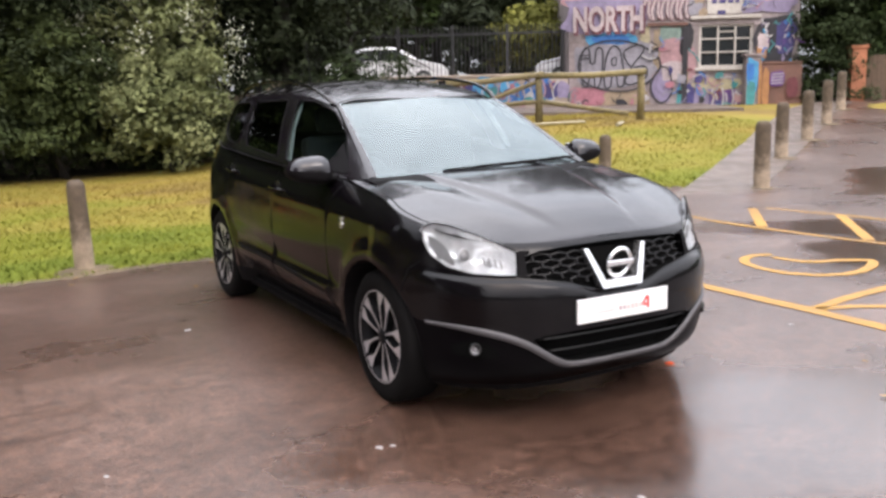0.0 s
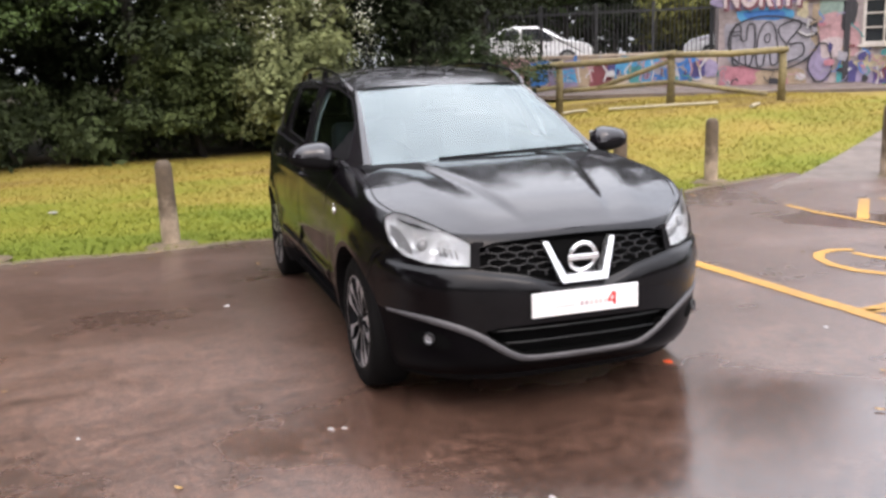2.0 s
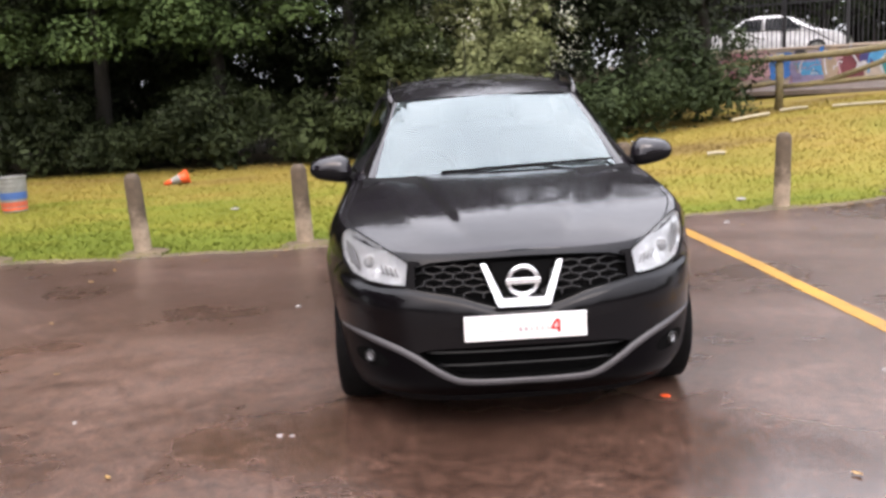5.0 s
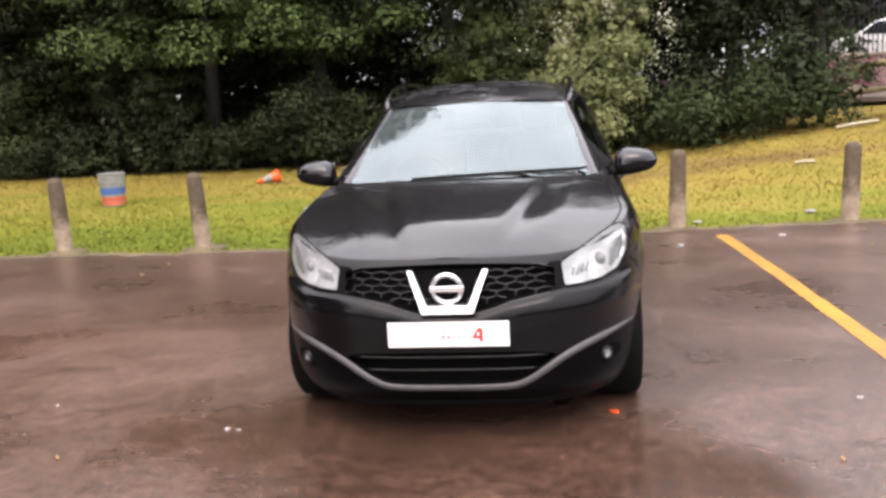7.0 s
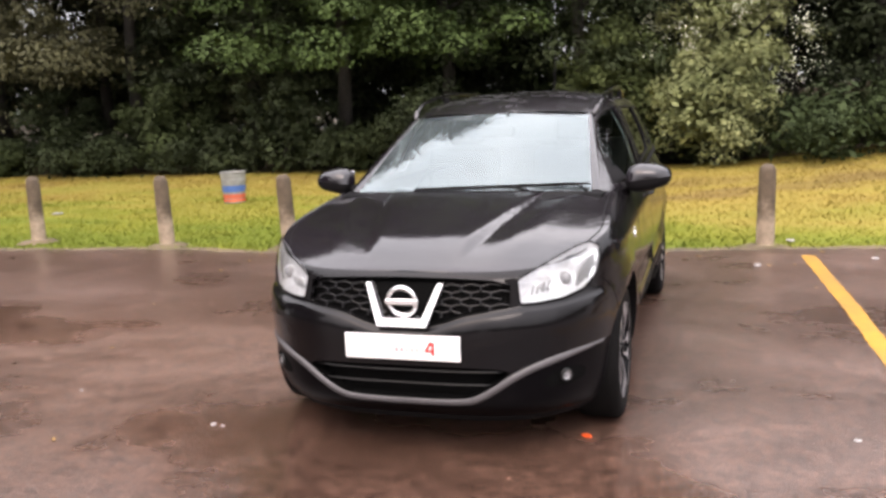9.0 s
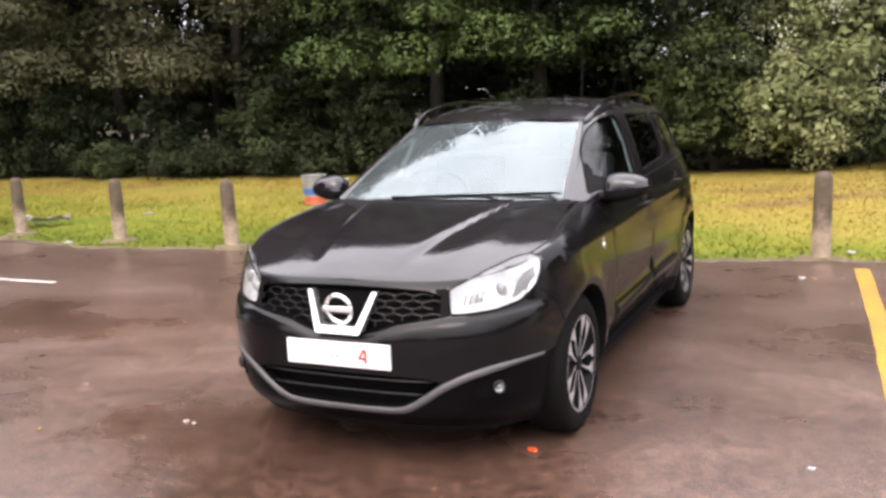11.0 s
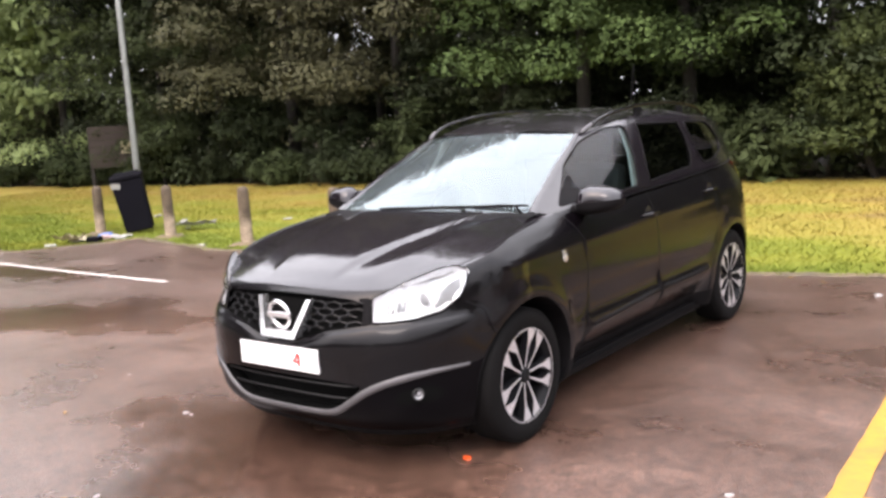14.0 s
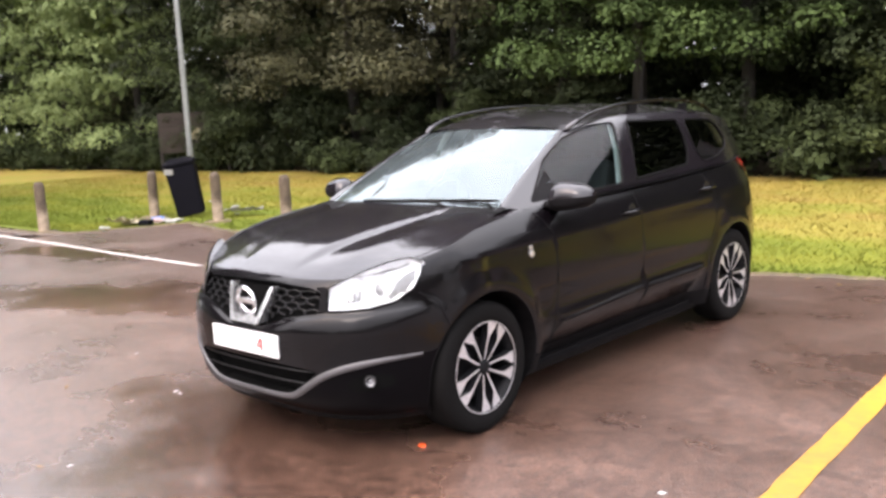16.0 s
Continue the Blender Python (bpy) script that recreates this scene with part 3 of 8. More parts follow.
for bx, by, bl in ((-10.8, 3.0, (0, -2)), (-10.95, 5.05, (0, 1)), (-9.05, 5.1, (1, 1)), (-6.85, 4.8, (0, 0)), (-4.87, 4.62, (0, -1.5)), (-3.28, 4.6, (1, -2)),
                   (-1.63, 4.58, (0, -1)), (1.70, 4.9, (0, 1)), (3.42, 4.98, (0, 1)), (5.1, 5.6, (0, 0))):
    bollard(bx, by, bl)
for bx, by in ((7.3, 4.9), (9.9, 6.8), (12.0, 8.0), (14.2, 9.3), (17.0, 11.1)):
    bollard(bx, by, (0, 0), 0.95, 0.108, "weathered round concrete bollard between footpath and lane")


# ---- trees and shrubs ----
def leaves(rng, centres, count, spread, size):
    """Many small leaf blades, in clumps round the given centres: corner points and faces."""
    k = rng.integers(0, len(centres), count)
    off = rng.normal(0, 1, (count, 3)) * spread
    p = np.asarray(centres)[k] + off
    # blades face outwards from their clump and upwards, with some scatter
    nrm = off / (np.linalg.norm(off, axis=1)[:, None] + 1e-6) * 0.9 + rng.normal(0, 0.26, (count, 3)) + np.array((0, 0, 0.45))
    a = np.cross(nrm, rng.normal(0, 1, (count, 3)))
    a /= np.linalg.norm(a, axis=1)[:, None] + 1e-9
    b = np.cross(nrm, a)
    b /= np.linalg.norm(b, axis=1)[:, None] + 1e-9
    s = size * rng.uniform(0.6, 1.4, count)[:, None]
    q = np.stack([p - a * s, p + b * s * 0.5, p + a * s, p - b * s * 0.5], 1)
    return q.reshape(-1, 3)


def boughs(rng, centres, radii, count, size, flat=0.55, droop=0.3):
    """Leaf blades over the domed tops and sides of separate boughs, with open shade between and under them."""
    centres, radii = np.asarray(centres), np.asarray(radii)
    k = rng.choice(len(centres), count, p=radii ** 2 / (radii ** 2).sum())
    d = rng.normal(0, 1, (count, 3))
    d /= np.linalg.norm(d, axis=1)[:, None]
    d[:, 2] = np.where(d[:, 2] < -droop, -d[:, 2], d[:, 2])
    turn = np.arctan2(d[:, 1], d[:, 0])
    lump = 1 + 0.22 * np.sin(3 * turn + 1.7 * k) + 0.13 * np.sin(7 * turn + 2.9 * k)
    out = radii[k] * lump * np.where(rng.uniform(0, 1, count) < 0.14, rng.uniform(1.0, 1.35, count), rng.uniform(0.82, 1.04, count))
    p = centres[k] + d * out[:, None] * np.array((1, 1, flat))
    nrm = d * np.array((0.75, 0.75, 0.75 / flat)) + rng.normal(0, 0.30, (count, 3)) + np.array((0, 0, 0.30))
    a = np.cross(nrm, rng.normal(0, 1, (count, 3)))
    a /= np.linalg.norm(a, axis=1)[:, None] + 1e-9
    b = np.cross(nrm, a)
    b /= np.linalg.norm(b, axis=1)[:, None] + 1e-9
    s = size * rng.uniform(0.6, 1.4, count)[:, None]
    return np.stack([p - a * s, p + b * s * 0.5, p + a * s, p - b * s * 0.5], 1).reshape(-1, 3)


def leaf_mesh(name, blocks, mat, parent, label=""):
    v = np.concatenate(blocks)
    me = bpy.data.meshes.new(name)
    n = len(v) // 4
    me.vertices.add(len(v))
    me.vertices.foreach_set("co", v.ravel())
    me.loops.add(len(v))
    me.loops.foreach_set("vertex_index", np.arange(len(v)))
    me.polygons.add(n)
    me.polygons.foreach_set("loop_start", np.arange(n) * 4)
    me.polygons.foreach_set("loop_total", np.full(n, 4))
    me.update(calc_edges=True)
    me.materials.append(mat)
    ob = new(name, me)
    ob.parent = parent
    if label:
        ob["label"] = label
    return ob


def shell(rng, radii, centre, count, inner=0.55):
    """Clump centres in the outer part of an uneven ellipsoid."""
    d = rng.normal(0, 1, (count, 3))
    d /= np.linalg.norm(d, axis=1)[:, None]
    r = rng.uniform(inner, 1.0, count)
    lump = np.array([1 + 0.28 * noise.noise(Vector(v * 2.1) + Vector(centre)) for v in d])
    return d * (r * lump)[:, None] * np.array(radii) + np.array(centre)


def tree(x, y, h, r, low, mat, seed, label, n=7000, leaf=0.11, clumps=110, trunk_r=0.18, name="tree", category="tree", skirt=0.0):
    """A tapered trunk with limbs and a crown of leaf clumps between low and h."""
    rng = np.random.default_rng(seed)
    t = thing(name, x, y, rise(x, y) - 0.05, label=label, category=category, group="trees behind the lawn")
    bend = rng.uniform(-0.4, 0.4, 2)
    top = h * 0.8
    line = [(bend[0] * (k / 6) ** 2 + 0.08 * math.sin(k * 2.1 + seed), bend[1] * (k / 6) ** 2, top * k / 6) for k in range(7)]
    part("trunk", tube(bmesh.new(), line, [trunk_r * (1.25 if k == 0 else 1 - 0.13 * k) for k in range(7)], 9), M_BARK, t, smooth=True)
    for k in range(6 if h > 5 else 0):
        a, z0 = rng.uniform(0, 6.28), rng.uniform(0.2, 0.8) * top
        j = min(5, int(z0 / top * 6))
        o = Vector(line[j]).lerp(Vector(line[j + 1]), z0 / top * 6 - j)
        ln = r * rng.uniform(0.5, 0.95)
        part("limb", tube(bmesh.new(), [o, o + Vector((math.cos(a) * ln * 0.5, math.sin(a) * ln * 0.5, ln * 0.25)), o + Vector((math.cos(a) * ln, math.sin(a) * ln, ln * 0.65))], [trunk_r * 0.42, trunk_r * 0.28, trunk_r * 0.08], 6), M_BARK, t, smooth=True)
    mid = (low + h) / 2
    c = shell(rng, (r, r, (h - low) / 2), (0, 0, mid), clumps)
    if skirt:
        # drooping boughs round the foot of the crown
        a, q = rng.uniform(0, 6.283, clumps // 2), rng.uniform(0.55, 1.08, clumps // 2)
        c = np.concatenate([c, np.stack([r * q * np.cos(a), r * q * np.sin(a), low + skirt * rng.uniform(0, 1, clumps // 2) ** 1.5], 1)])
    c[:, 2] = np.maximum(c[:, 2], 0.25)
    ci = shell(rng, (r * 0.7, r * 0.7, (h - low) / 2 * 0.8), (0, 0, mid + (0.8 if skirt else 0.0)), clumps // 2, 0.0)
    if h > 9 and name == "tree":
        # separate boughs of fine leaves low down, coarser foliage high up
        top_z = 9.5 if x < -28 else 6.8
        nb = int((34 + 12 * r) * (1.5 if x < -28 else 1.0))
        a, q = rng.uniform(0, 6.283, nb), rng.uniform(0.30, 1.05, nb) ** 0.7
        zz = low + 0.2 + (top_z - low) * rng.uniform(0, 1, nb) ** 0.9
        cb = np.stack([r * q * np.cos(a), r * q * np.sin(a), zz - 0.5 * q], 1)
        rb = rng.uniform(0.45, 1.05, nb) * (0.7 + 0.1 * r)
        highc = c[c[:, 2] >= top_z]
        blocks = [boughs(rng, cb, rb, n, leaf * 0.62)]
        blocks += [leaves(rng, highc, n // 6, r * 0.16 + 0.05, leaf * 3.0)] if len(highc) else []
        leaf_mesh("crown", blocks + [leaves(rng, ci, n // 9, r * 0.16, leaf * 2.8)], mat, t)
    else:
        rb = rng.uniform(0.55, 1.3, len(c)) * (0.16 * r + 0.10)
        leaf_mesh("crown", [boughs(rng, c, rb, n, leaf * 0.85, 0.7, 0.5), leaves(rng, ci, n // 5, r * 0.16, leaf * 1.8)], mat, t)
    return t


# shrubs along the back of the lawn
shrub_rng = np.random.default_rng(21)
SHRUB_LABELS = {"M_LEAF_HEDGE": "leafy green shrub at the foot of the trees", "M_LEAF_DARK": "dense dark green shrub along the back of the lawn", "M_LEAF_MID": "mid-green leafy shrub along the back of the lawn",
                "M_LEAF_LIGHT": "light green leafy shrub along the back of the lawn", "M_LEAF_BROWN": "brownish straggly shrub along the back of the lawn"}
SHRUB_MATS = {"M_LEAF_DARK": M_LEAF_DARK, "M_LEAF_HEDGE": M_LEAF_HEDGE, "M_LEAF_MID": M_LEAF_UNDER, "M_LEAF_LIGHT": M_LEAF_LIGHT, "M_LEAF_BROWN": M_LEAF_BROWN}
sx = -50.0
k = 0
while sx < 5.5:
    w = shrub_rng.uniform(1.0, 1.7)
    kind = ("M_LEAF_HEDGE", "M_LEAF_MID", "M_LEAF_HEDGE")[k % 3] if sx < -22 else ("M_LEAF_DARK", "M_LEAF_MID", "M_LEAF_DARK")[k % 3] if sx < -10 else ("M_LEAF_DARK", "M_LEAF_DARK", "M_LEAF_DARK", "M_LEAF_MID")[k % 4]
    sy = 14.6 + shrub_rng.uniform(-0.4, 0.6) - (1.5 if sx > 1.8 else 0.0)
    kind = "M_LEAF_HEDGE" if sx > 1.8 else kind
    tree(sx, sy, (shrub_rng.uniform(0.9, 1.5) if k % 2 else shrub_rng.uniform(1.7, 2.7)) if -23 < sx < 0 else shrub_rng.uniform(0.9, 2.0), w, 0.0, SHRUB_MATS[kind], 300 + k, SHRUB_LABELS[kind], n=6500 if sx > -30 else 3000, leaf=0.05, clumps=34, trunk_r=0.05, name="shrub", category="shrub")
    sx += w * 1.25
    k += 1
# the taller trees behind them
TREES = [(-38, 16.5, 20, 4.6, 0.9, M_LEAF_LIGHT), (-31, 16.2, 18, 3.8, 0.8, M_LEAF_LIGHT), (-25.5, 17, 20, 4.0, 1.5, M_LEAF_CONIFER_SHADE), (-22.0, 16.8, 22, 3.8, 1.7, M_LEAF_UNDER),
         (-18.0, 16.4, 22, 3.6, 1.9, M_LEAF_BROWN), (-13.4, 16.2, 20, 3.6, 2.1, M_LEAF_BROWN), (-15.8, 18.2, 19, 3.6, 1.2, M_LEAF_BROWN), (-10.6, 17.4, 20, 3.2, 2.0, M_LEAF_CONIFER_SHADE), (-7.2, 15.4, 18, 3.0, 2.5, M_LEAF_MID), (-4.8, 15.8, 16, 3.2, 2.6, M_LEAF_MID),
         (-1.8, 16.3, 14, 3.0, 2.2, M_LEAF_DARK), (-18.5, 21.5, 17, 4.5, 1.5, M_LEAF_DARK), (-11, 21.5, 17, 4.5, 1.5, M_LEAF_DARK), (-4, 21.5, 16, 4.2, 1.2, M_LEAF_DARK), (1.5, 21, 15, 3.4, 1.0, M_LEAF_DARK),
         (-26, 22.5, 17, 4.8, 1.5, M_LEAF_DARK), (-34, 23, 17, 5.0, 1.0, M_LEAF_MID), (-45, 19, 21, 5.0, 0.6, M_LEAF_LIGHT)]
for k, (tx, ty, th, tr, tl, tm) in enumerate(TREES):
    tree(tx, ty, th, tr, tl, tm, 500 + k, "tall broadleaf tree with a dense shaded crown", n=48000 if tx < -28 and ty < 20 else 37000 if ty < 18 else 7000, leaf=0.085 if ty < 18 else 0.13, clumps=(60 if tm is M_LEAF_MID else 84) if th < 16 else 100, trunk_r=0.17, skirt=0.9)
# deep undergrowth in the near-black leaf tones that stand in for shade
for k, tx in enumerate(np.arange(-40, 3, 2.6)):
    tree(tx + shrub_rng.uniform(-0.5, 0.5), 19.0 + shrub_rng.uniform(-0.5, 1.0), shrub_rng.uniform(3.4, 5.0), 2.0, 0.2, (M_LEAF_CONIFER_SHADE, M_LEAF_UNDER, M_LEAF_BROWN if tx < -11 else M_LEAF_DARK)[k % 3], 800 + k, "tall dark undergrowth behind the shrubs", n=6000, leaf=0.08, clumps=70, trunk_r=0.07, name="undergrowth", category="shrub")
for k, (tx, ty) in enumerate(((-21, -2), (-22, -9), (-24, -16))):
    tree(tx, ty, 20, 4.4, 3.0, M_LEAF_DARK, 900 + k, "tall dark tree beside the car park", n=9000, leaf=0.22, clumps=120, trunk_r=0.3)
VS = tree(1.3, 14.6, 5.8, 1.35, 0.1, M_LEAF_PALE, 601, "tall yellow-green shrub flecked with white blossom", n=15000, leaf=0.05, clumps=70, trunk_r=0.07, name="variegated_shrub", category="shrub")
rng_b = np.random.default_rng(77)
leaf_mesh("blossom", [leaves(rng_b, shell(rng_b, (1.6, 1.6, 2.8), (0, 0, 3.0), 60, 0.8), 4200, 0.20, 0.024)], M_BLOSSOM, VS, "white blossom flecks")
tree(-0.7, 14.3, 3.1, 1.25, 0.2, M_LEAF_BUSH, 605, "light green bushy shrub beside the variegated one", n=13000, leaf=0.05, clumps=60, trunk_r=0.06, name="shrub", category="shrub")
tree(1.15, 13.5, 2.5, 1.25, 0.1, M_LEAF_PALE, 606, "low yellow-green shrub in front of the tall variegated one", n=12000, leaf=0.045, clumps=60, trunk_r=0.05, name="shrub", category="shrub")
tree(4.2, 15.4, 11, 2.0, 0.1, M_LEAF_CONIFER_SHADE, 602, "dark dense conifer reaching down to the ground", n=24000, leaf=0.07, clumps=260, trunk_r=0.2, name="conifer", category="tree")
tree(6.25, 16.9, 12, 2.2, 0.1, M_LEAF_CONIFER_SHADE, 603, "dark dense conifer reaching down to the ground", n=20000, leaf=0.07, clumps=240, trunk_r=0.2, name="conifer", category="tree")
tree(2.6, 16.2, 10, 1.6, 0.1, M_LEAF_CONIFER_SHADE, 604, "dark dense conifer reaching down to the ground", n=16000, leaf=0.07, clumps=200, trunk_r=0.2, name="conifer", category="tree")


def far_woods():
    rng = np.random.default_rng(9)
    blocks = []
    for k in range(150):
        a = radians(rng.uniform(35, 175))
        d = rng.uniform(28, 34)
        c = shell(rng, (3.0, 3.0, 6.0), (d * 1.5 * math.cos(a) - 4, d * math.sin(a) + 2, rng.uniform(1.5, 10)), 14, 0.0)
        if c[:, 0].mean() > 6:
            c[:, 1] += 24
        blocks.append(leaves(rng, c, 260, 0.9, 0.45))
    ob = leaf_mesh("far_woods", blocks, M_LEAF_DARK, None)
    tagged(ob, "dark mass of far trees behind the lawn", "woods", kind="stuff")
    # unseen ring of trees, added to block low sky from the car's reflections
    blocks = []
    for k in range(150):
        a = radians(rng.uniform(182, 372))
        d = rng.uniform(44, 52)
        c = shell(rng, (4.0, 4.0, 3.6), (d * math.cos(a), d * math.sin(a) - 4, rng.uniform(1.5, 5)), 12, 0.0)
        blocks.append(leaves(rng, c, 220, 0.9, 0.5))
    ob = leaf_mesh("far_woods", blocks, M_LEAF_MID, None)
    tagged(ob, "unseen trees added round the open side of the car park", "woods", kind="stuff")


far_woods()

# ---- painted building, wall and fences at the back ----
M_RENDER = material("painted_render", (0.30, 0.25, 0.25), 0.8, colour2=(0.13, 0.105, 0.10), scale=6, bump=0.3)
M_TAN = material("tan_render", (0.40, 0.33, 0.26), 0.85, colour2=(0.26, 0.21, 0.17), scale=8, bump=0.3)
M_STEEL = material("black_steel", (0.018, 0.018, 0.02), 0.5, scale=20)
M_TIMBER = material("olive_timber", (0.19, 0.15, 0.065), 0.8, colour2=(0.075, 0.06, 0.03), scale=12, bump=0.5)
M_PALETIMBER = material("pale_timber", (0.33, 0.29, 0.19), 0.8, colour2=(0.20, 0.17, 0.11), scale=12, bump=0.4)
M_FRAME = material("dull_frame_paint", (0.46, 0.43, 0.39), 0.7, colour2=(0.28, 0.25, 0.22), scale=15)
M_BRICK = material("orange_brick", (0.42, 0.16, 0.08), 0.85, colour2=(0.26, 0.10, 0.055), scale=18, bump=0.4)
M_DARKBRICK = material("brown_brick", (0.17, 0.085, 0.062), 0.85, colour2=(0.085, 0.048, 0.040), scale=18, bump=0.4)
M_PANE = material("dark_window_pane", (0.02, 0.022, 0.025), 0.08, scale=3)
PAINTS = {k: material("spray_" + k, tuple(0.66 * v for v in c), 0.7, colour2=tuple(0.34 * v for v in c), scale=7) for k, c in {
    "pink": (0.62, 0.36, 0.38), "rose": (0.55, 0.22, 0.27), "blue": (0.04, 0.22, 0.62), "sky": (0.08, 0.40, 0.70), "grey": (0.40, 0.38, 0.43), "lilac": (0.36, 0.30, 0.46),
    "black": (0.03, 0.028, 0.035), "white": (0.72, 0.70, 0.70), "chalk": (0.68, 0.56, 0.56), "teal": (0.06, 0.32, 0.33), "maroon": (0.22, 0.05, 0.06), "tan": (0.48, 0.36, 0.24), "cream": (0.62, 0.54, 0.34),
    "green": (0.30, 0.42, 0.36), "orange": (0.55, 0.26, 0.10), "navy": (0.07, 0.06, 0.22), "violet": (0.20, 0.07, 0.30), "shade": (0.20, 0.06, 0.08)}.items()}
TURN_B = math.degrees(math.atan2(-0.54, 0.84))


def back_thing(name, u=0.0, depth=0.0, z=0.0, **tags):
    """An Empty in the building's own axes: x along the front, y into it."""
    t = thing(name, **tags)
    t.matrix_world = pose(15.0, 18.85, 0, 0, 0, TURN_B) @ pose(u, depth, z)
    return t


LAYER = [0]


def paint_patch(parent, u, z, w, h, colour, seed=0, rough=0.35, corners=18, y=0.0):
    """A sprayed field of paint: a thin uneven outline just proud of the wall."""
    LAYER[0] += 1
    d = y - 0.004 - 0.0012 * (LAYER[0] % 40)
    bm = bmesh.new()
    vs = []
    for i in range(corners):
        a = 2 * math.pi * i / corners
        q = 1 + rough * noise.noise(Vector((math.cos(a) * 1.7 + seed * 3.7, math.sin(a) * 1.7, seed)))
        ca, sa = math.cos(a), math.sin(a)
        vs.append(bm.verts.new((u + w / 2 * q * math.copysign(abs(ca) ** 0.6, ca), d, z + h / 2 * q * math.copysign(abs(sa) ** 0.6, sa))))
    bm.faces.new(vs)
    return part("paint_patch", bm, PAINTS[colour], parent)


def paint_stroke(parent, pts, width, colour, y=0.0):
    LAYER[0] += 1
    d = y - 0.05 - 0.0006 * (LAYER[0] % 40)
    bm = bmesh.new()
    prev = None
    pts = [Vector((p[0], d, p[1])) for p in pts]
    for i, p in enumerate(pts):
        t = (pts[min(i + 1, len(pts) - 1)] - pts[max(i - 1, 0)]).normalized()
        s = Vector((-t.z, 0, t.x)) * width / 2
        cur = (bm.verts.new(p - s), bm.verts.new(p + s))
        if prev:
            bm.faces.new((prev[0], cur[0], cur[1], prev[1]))
        prev = cur
    return part("paint_stroke", bm, PAINTS[colour], parent)


def ring(u, z, w, h, n=16, wob=0.12, seed=0.0, a0=0, a1=360):
    return [(u + w / 2 * math.cos(a) * (1 + wob * math.sin(3 * a + seed)), z + h / 2 * math.sin(a) * (1 + wob * math.cos(2 * a + seed))) for a in np.radians(np.linspace(a0, a1, n))]


def lettering(text, size, mat, parent, at, name="lettering", turn=(90, 0, 0), extrude=0.002, bold=0.0, stretch=1.0):
    cu = bpy.data.curves.new(name, "FONT")
    cu.body, cu.size, cu.extrude, cu.offset = text, size, extrude, bold
    cu.resolution_u = 3
    tmp = bpy.data.objects.new("tmp", cu)
    scene.collection.objects.link(tmp)
    me = bpy.data.meshes.new_from_object(tmp)
    bpy.data.objects.remove(tmp)
    me.materials.clear()
    me.materials.append(mat)
    ob = new(name, me)
    ob.parent = parent
    ob.matrix_local = pose(*at, *turn) @ Matrix.Diagonal((stretch, 1, 1, 1))
    return ob


